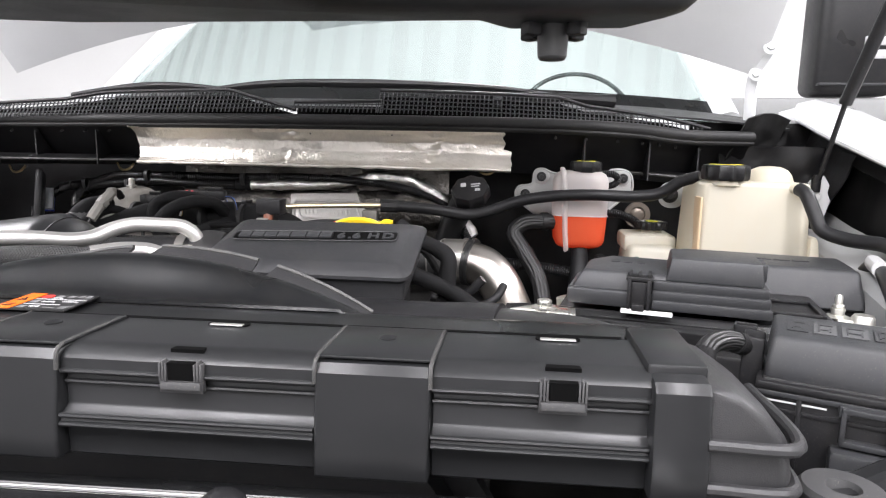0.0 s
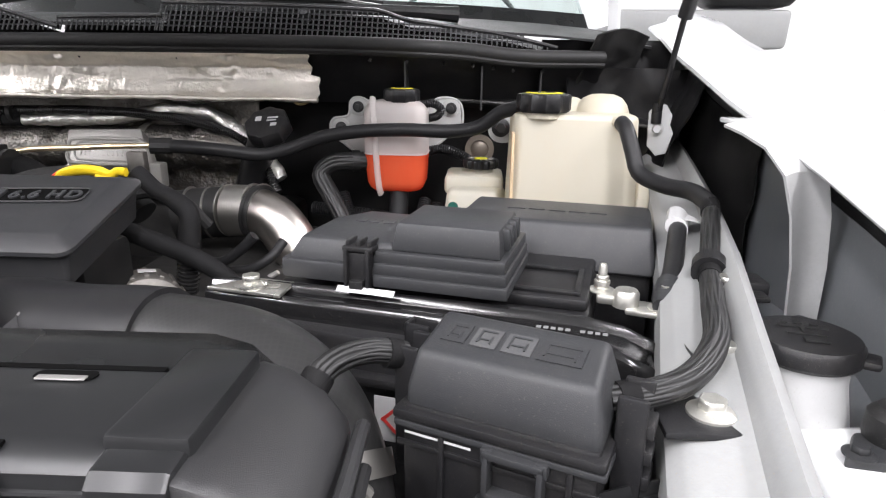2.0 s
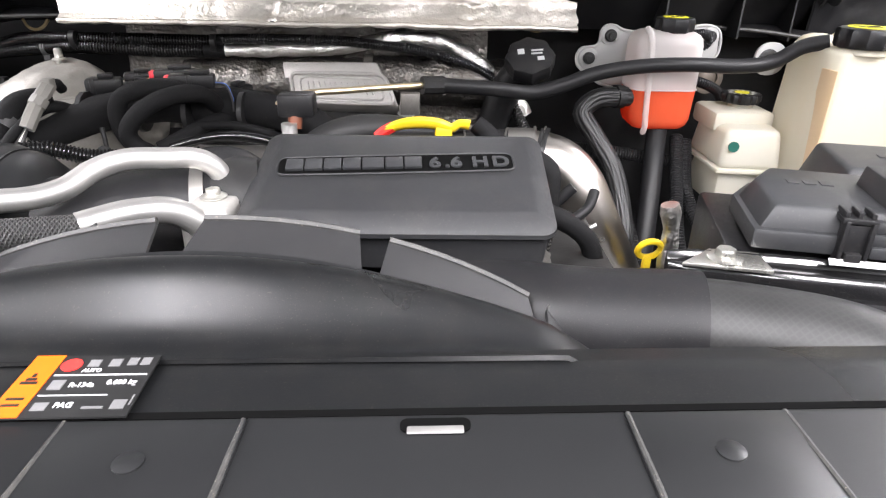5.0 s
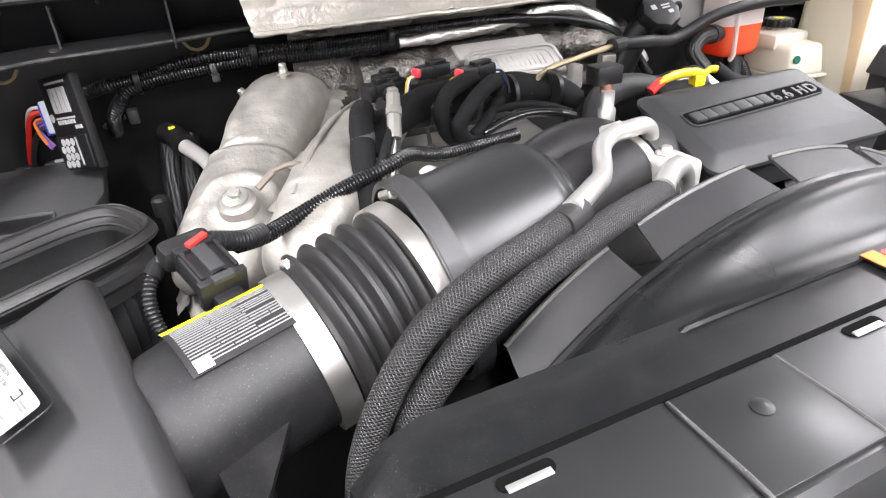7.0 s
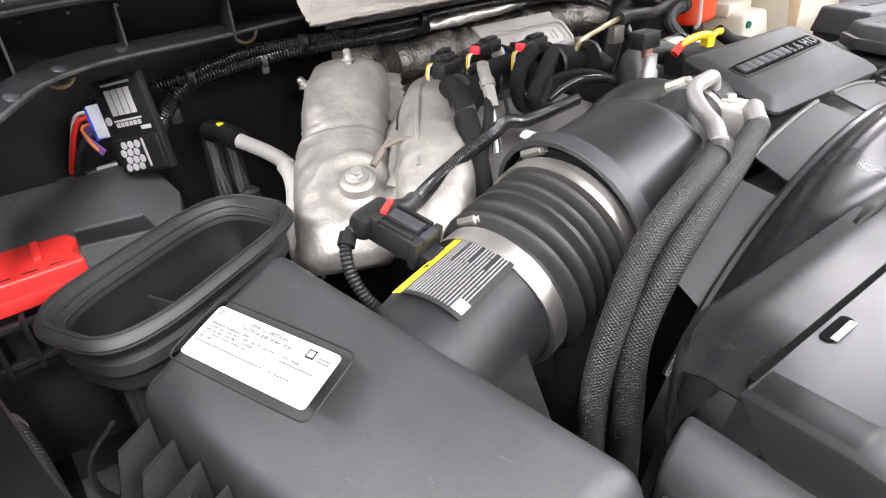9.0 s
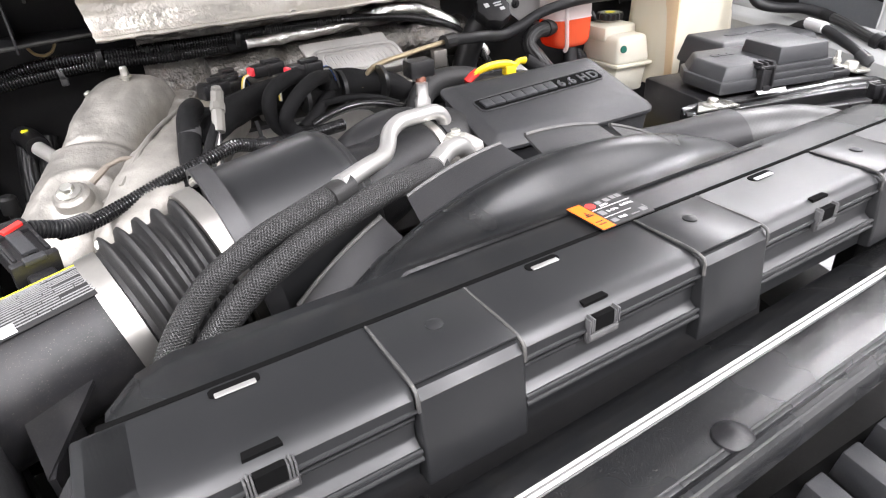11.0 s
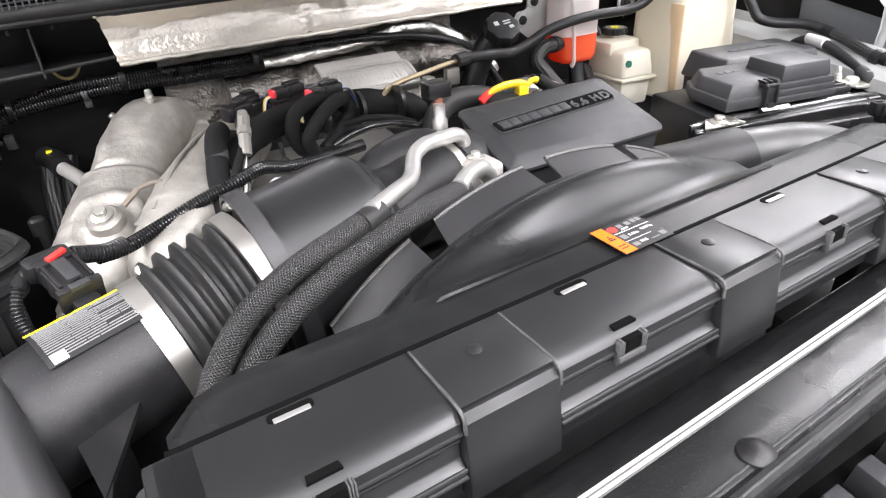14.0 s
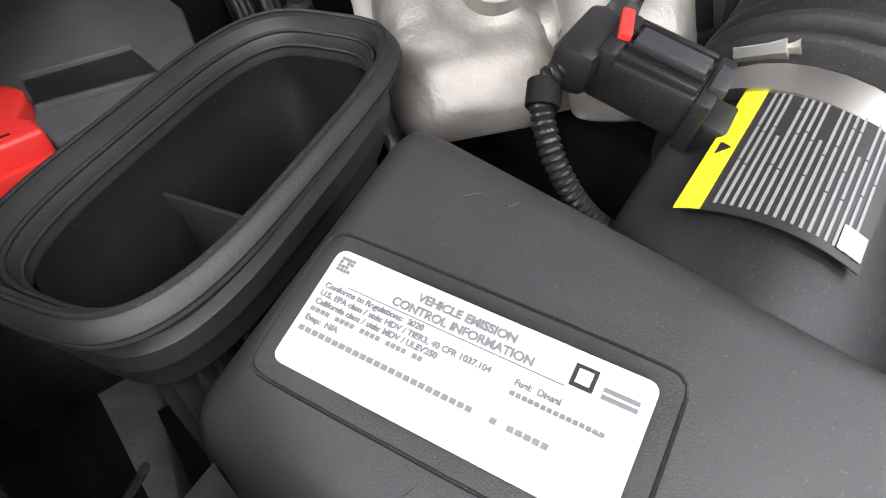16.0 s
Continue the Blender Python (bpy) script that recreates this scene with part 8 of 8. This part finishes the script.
solo("loose_plug", join(box(-0.862, -0.846, 1.455, 1.470, 1.362, 1.386, 0.003), tube([(-0.866, 1.462, 1.375), (-0.885, 1.465, 1.372), (-0.90, 1.475, 1.36)], 0.004, 8, 0.004)), CLIPGREY, "grey two-hole plug hanging below the harness", "connector")
for x, y, z in ((-0.737, 1.405, 1.480), (-0.994, 1.395, 1.470), (0.069, 1.41, 1.489)):
    solo("wire_loop", tube([(x - 0.020, y, z + 0.008), (x - 0.012, y - 0.004, z - 0.003), (x, y - 0.006, z - 0.007), (x + 0.012, y - 0.004, z - 0.003), (x + 0.020, y, z + 0.008)], 0.0026, 8, 0.004, squash=0.8), TAN, "tan wire loop under the cowl ledge", "clip", "cowl loops")
solo("cowl_conduit", tube([(-0.445, 1.372, 1.466), (-0.30, 1.365, 1.468), (-0.20, 1.362, 1.464), (-0.10, 1.355, 1.452), (-0.016, 1.345, 1.424), (0.02, 1.33, 1.39), (0.05, 1.31, 1.34)], 0.0078, 12, ridge=0.0015, pitch=0.0042), SHINYLOOM, "thin corrugated conduit across the cowl", "wiring harness")
for x, y, z in ((-0.832, 1.408, 1.435), (-0.662, 1.375, 1.4575), (-0.444, 1.372, 1.456)):
    solo("cable_tie", tube([(x - 0.004, y, z), (x + 0.004, y, z)], 0.0225, 18, 0.004, squash=0.62), INK, "black cable tie round the harnesses", "cable tie", "harness ties")

# ---- engine loom with plugs ----
loom = thing("engine_loom", (-0.4, 1.15, 1.35), "cloth-taped engine loom with black and red plugs", "wiring harness")
part("trunk", tube([(-0.585, 1.08, 1.378), (-0.53, 1.125, 1.402), (-0.46, 1.15, 1.412), (-0.40, 1.155, 1.409), (-0.34, 1.158, 1.408), (-0.304, 1.157, 1.401), (-0.262, 1.148, 1.393), (-0.235, 1.14, 1.375)], [(0, 0.018), (0.2, 0.022), (0.6, 0.024), (1, 0.020)], 18, 0.008, wobble=0.08), TAPE, loom)
for i, (r_, pts) in enumerate((
        (0.0105, [(-0.405, 1.150, 1.412), (-0.412, 1.125, 1.436), (-0.440, 1.100, 1.444), (-0.472, 1.085, 1.432), (-0.478, 1.085, 1.405), (-0.468, 1.085, 1.380), (-0.440, 1.080, 1.366)]),
        (0.0105, [(-0.375, 1.145, 1.410), (-0.385, 1.112, 1.434), (-0.415, 1.085, 1.436), (-0.445, 1.070, 1.420), (-0.462, 1.068, 1.395), (-0.450, 1.072, 1.374), (-0.425, 1.075, 1.366)]),
        (0.0090, [(-0.355, 1.150, 1.400), (-0.385, 1.120, 1.396), (-0.410, 1.098, 1.384), (-0.435, 1.085, 1.372)]),
        (0.0065, [(-0.420, 1.085, 1.375), (-0.385, 1.090, 1.384), (-0.345, 1.092, 1.388), (-0.300, 1.090, 1.382), (-0.265, 1.085, 1.370)]),
        (0.0052, [(-0.395, 1.110, 1.396), (-0.350, 1.105, 1.398), (-0.305, 1.100, 1.390), (-0.270, 1.10, 1.375)]),
        (0.0075, [(-0.545, 1.120, 1.408), (-0.565, 1.105, 1.418), (-0.580, 1.090, 1.412), (-0.590, 1.07, 1.39)]))):
    part("branch", tube(pts, r_, 14, 0.005, wobble=0.08, seed=i), TAPE if i != 3 else GLOSSY, loom)
part("dangling_clip", join(tube([(-0.500, 1.085, 1.398), (-0.498, 1.082, 1.375), (-0.500, 1.080, 1.360)], 0.0028, 8, 0.004), lathe([(0.008, 0), (0.009, 0.003), (0.004, 0.006)], (-0.500, 1.080, 1.368), (0.2, -0.9, 0.3), 12)), INK, loom)
for x, y, z, deg in ((-0.532, 1.175, 1.430, 20), (-0.50, 1.21, 1.42, 10), (-0.37, 1.21, 1.415, 70)):
    m = T(x, y, z) @ R(deg)
    part("plug", (lambda b: (b.transform(m), b)[1])(join(box(-0.022, 0.022, -0.012, 0.012, -0.012, 0.010, 0.003), box(-0.006, 0.012, -0.006, 0.006, 0.010, 0.016, 0.001), box(-0.016, -0.010, -0.0128, 0.0128, -0.0128, 0.0108, 0.001))), BLACK, loom)
for px_, py_, pz_, deg_, long_, seal_ in ((-0.444, 1.192, 1.442, 14, 0.026, True), (-0.402, 1.136, 1.446, 12, 0.027, True), (-0.505, 1.222, 1.432, 20, 0.020, False)):
    m = T(px_, py_, pz_) @ R(deg_)
    con = part("connector", (lambda b: (b.transform(m), b)[1])(join(box(-long_, long_, -0.010, 0.010, -0.010, 0.008, 0.003), box(-long_ * 0.3, long_ * 0.8, -0.006, 0.006, 0.008, 0.013, 0.001), box(-long_ * 0.2, 0.0, -0.011, 0.011, -0.011, 0.009, 0.001))), BLACK, loom, "black latched connector")
    if seal_:
        part("pink_seal", (lambda b: (b.transform(m), b)[1])(box(-long_ - 0.006, -long_ + 0.002, -0.008, 0.008, -0.006, 0.007, 0.003)), PINKSEAL, con)
    for q, col in enumerate(("yellow", "white", "blue", "black")):
        a = m @ Vector((long_ * (1 if q > 1 else -1), 0.006 - 0.004 * q, -0.004))
        d = m.to_3x3() @ Vector((0.012 if q > 1 else -0.012, 0, -0.002))
        part("lead_wire", tube([a, a + d, a + d * 1.6 + Vector((0, -0.004, -0.012)), a + d * 1.8 + Vector((0, -0.008, -0.03))], 0.0016, 6, 0.004), WIRE[col], con, col + " wire")
for k in range(5):
    c = Vector((-0.54 + 0.065 * k, 1.135 + 0.012 * (k % 2), 1.404))
    part("tie", tube([c - Vector((0.003, 0, 0)), c + Vector((0.003, 0, 0))], 0.0265, 14, 0.003), INK, loom)
gs = thing("oxygen_sensor_plug", (-0.56, 1.03, 1.39), "grey sensor plug on a thick taped hose", "connector")
part("plug", join(tube([(-0.545, 1.075, 1.450), (-0.553, 1.055, 1.430), (-0.560, 1.038, 1.408)], 0.0085, 8, 0.008), box(-0.551, -0.539, 1.068, 1.082, 1.444, 1.458, 0.003), tube([(-0.550, 1.062, 1.437), (-0.553, 1.055, 1.430)], 0.0100, 8, 0.004)), surface("grey_plug", (0.20, 0.19, 0.17), 0.5), gs)
part("hose", tube([(-0.545, 1.10, 1.44), (-0.545, 1.085, 1.452), (-0.55, 1.06, 1.43), (-0.575, 1.03, 1.40), (-0.60, 1.01, 1.36), (-0.615, 0.99, 1.31)], 0.0060, 12), TAPE, gs)
part("thick_hose", tube([(-0.575, 1.11, 1.425), (-0.588, 1.075, 1.425), (-0.598, 1.045, 1.40), (-0.608, 1.015, 1.36), (-0.615, 0.99, 1.30)], 0.0150, 16, 0.008, wobble=0.05), TAPE, gs, "thick taped hose")
part("tape_mark", tube([(-0.593, 1.060, 1.4135), (-0.596, 1.050, 1.405)], 0.0154, 16, 0.004), CLIPGREY, gs)
part("tag", sheet(lambda u, v: (-0.545 + 0.022 * u, 0.990 + 0.016 * v, 1.374 + 0.006 * math.sin(3 * u)), 4, 3, 0.0006), PAPER, gs)
for k in range(3):
    part("wire", tube([(-0.560, 1.038, 1.408), (-0.564 - 0.004 * k, 1.025, 1.388), (-0.572 - 0.006 * k, 1.01, 1.36)], 0.0022, 6), WIRE["white" if k == 1 else "black"], gs)
# tan sensor on the elbow
ts = thing("pressure_sensor", (-0.25, 1.07, 1.34), "brown sensor with a black plug on the manifold elbow", "sensor")
part("stem", lathe([(0.012, 0), (0.012, 0.02), (0.009, 0.025), (0.009, 0.045)], (-0.262, 1.03, 1.375), n=14), ALU, ts)
part("body", lathe([(0.008, 0), (0.008, 0.03)], (-0.258, 1.04, 1.412), (0.1, 0.2, 0.95), 12), surface("brown_plastic", (0.16, 0.055, 0.03), 0.4), ts)
part("plug", box(-0.275, -0.235, 1.035, 1.065, 1.425, 1.45, 0.003), BLACK, ts)
# dark lidded elbow between loom and resonator
solo("manifold_elbow", tube([(-0.42, 0.98, 1.30), (-0.40, 1.0, 1.335), (-0.36, 1.0, 1.36), (-0.32, 0.985, 1.37), (-0.29, 0.96, 1.36)], 0.035, 18), BLACK, "black plastic elbow beside the resonator", "duct")

# finned injector control unit
ecm = thing("injector_module", (-0.24, 1.29, 1.34), "cast aluminium module with raised ribs", "control module")
IB, IA, IR, IT = Vector((-0.326, 1.337, 1.423)), Vector((-0.315, 1.302, 1.384)), Vector((-0.151, 1.282, 1.384)), Vector((-0.172, 1.306, 1.428))
IN = (IR - IA).cross(IB - IA).normalized()


def on_module(u, v, h):
    """A point over the sloped face: u along it, v up it, h off it."""
    return IA.lerp(IR, u).lerp(IB.lerp(IT, u), v) + IN * h


def module_slab(u0, u1, v0, v1, h0, h1, inset=0.0):
    q = [(u0, v0), (u1, v0), (u1, v1), (u0, v1)]
    k = [(u0 + inset, v0 + 3 * inset), (u1 - inset, v0 + 3 * inset), (u1 - inset, v1 - 3 * inset), (u0 + inset, v1 - 3 * inset)]
    return loft([[on_module(u, v, h0) for u, v in q], [on_module(u, v, h1) for u, v in k]])


def module_rim(u0, u1, v0, v1, h, r):
    """A rounded raised bead round a rectangle of the face."""
    q = []
    for cu, cv, a0 in ((u1 - 0.07, v1 - 0.22, 0), (u0 + 0.07, v1 - 0.22, 90), (u0 + 0.07, v0 + 0.22, 180), (u1 - 0.07, v0 + 0.22, 270)):
        for k in range(5):
            a = radians(a0 + 22.5 * k)
            q.append(on_module(cu + 0.07 * math.cos(a), cv + 0.22 * math.sin(a), h))
    return tube(q + [q[0]], r, 8, 0.004)


part("body", bevel(module_slab(0, 1, 0, 1, -0.030, 0.0), 0.006, 3), CASTGREY, ecm)
part("rear_deck", bevel(module_slab(-0.06, 0.97, 0.86, 1.45, -0.034, -0.006), 0.004, 2), CASTGREY, ecm)
part("rim", module_rim(0.02, 0.98, 0.05, 0.97, 0.0, 0.0032), CASTGREY, ecm)
part("inner_rim", module_rim(0.10, 0.90, 0.18, 0.84, 0.0, 0.0022), CASTGREY, ecm)
for i in range(12):
    part("rib", bevel(module_slab(0.17 + 0.056 * i, 0.195 + 0.056 * i, 0.32, 0.70, -0.001, 0.0022, 0.004), 0.0006, 1), CASTGREY, ecm)
part("end_ear", box(-0.150, -0.130, 1.270, 1.295, 1.35, 1.392, 0.004), CASTGREY, ecm)
part("foot", box(-0.28, -0.19, 1.315, 1.335, 1.33, 1.380, 0.004), DARK, ecm)
for u in (-0.03, 1.03):
    part("module_bolt", bolt(on_module(u, 0.1, -0.022), 0.006, tuple(IN)), ZINC, ecm)

# ---- air-conditioning lines ----
ac1 = thing("suction_line", (-0.5, 0.75, 1.2), "bare alloy line running into a braided hose", "hose")
part("pipe", tube([(-0.292, 0.905, 1.345), (-0.298, 0.901, 1.392), (-0.303, 0.898, 1.410), (-0.316, 0.893, 1.421), (-0.345, 0.885, 1.424), (-0.375, 0.876, 1.425), (-0.396, 0.862, 1.420), (-0.412, 0.838, 1.411), (-0.428, 0.818, 1.410), (-0.452, 0.797, 1.414), (-0.503, 0.758, 1.418)], 0.0098, 16, 0.005), ALUTUBE, ac1)
part("hose", tube([(-0.500, 0.760, 1.412), (-0.544, 0.745, 1.406), (-0.594, 0.736, 1.394), (-0.650, 0.727, 1.368), (-0.690, 0.716, 1.328), (-0.718, 0.710, 1.27), (-0.730, 0.702, 1.18), (-0.73, 0.69, 1.05)], 0.0128, 20, 0.006), BRAID, ac1, "braided hose")
part("ferrule", tube([(-0.490, 0.765, 1.412), (-0.518, 0.751, 1.410)], 0.0136, 16), RUBBER, ac1)
ac2 = thing("discharge_line", (-0.45, 0.74, 1.2), "alloy elbow running into a second braided hose", "hose")
part("pipe", tube([(-0.296, 0.845, 1.335), (-0.300, 0.840, 1.372), (-0.318, 0.830, 1.394), (-0.345, 0.814, 1.400), (-0.378, 0.788, 1.398)], 0.0115, 16, 0.005), ALUTUBE, ac2)
part("hose", tube([(-0.366, 0.795, 1.392), (-0.436, 0.767, 1.397), (-0.505, 0.742, 1.393), (-0.570, 0.725, 1.378), (-0.634, 0.712, 1.346), (-0.676, 0.704, 1.30), (-0.691, 0.694, 1.22), (-0.70, 0.68, 1.05)], 0.0138, 20, 0.006), BRAID, ac2, "braided hose")
part("block", dent(bevel(box(-0.322, -0.278, 0.835, 0.912, 1.32, 1.392, 0), 0.008, 3), 0.002, 60), CASTGREY, ac2, "cast alloy fitting block", 60)
part("block_bolt", bolt((-0.300, 0.872, 1.392), 0.007), ZINC, ac2)
part("fitting", join(lathe([(0.007, 0), (0.007, 0.03), (0.009, 0.032), (0.009, 0.045)], (-0.298, 0.925, 1.36), n=12)), PAPER, ac2)
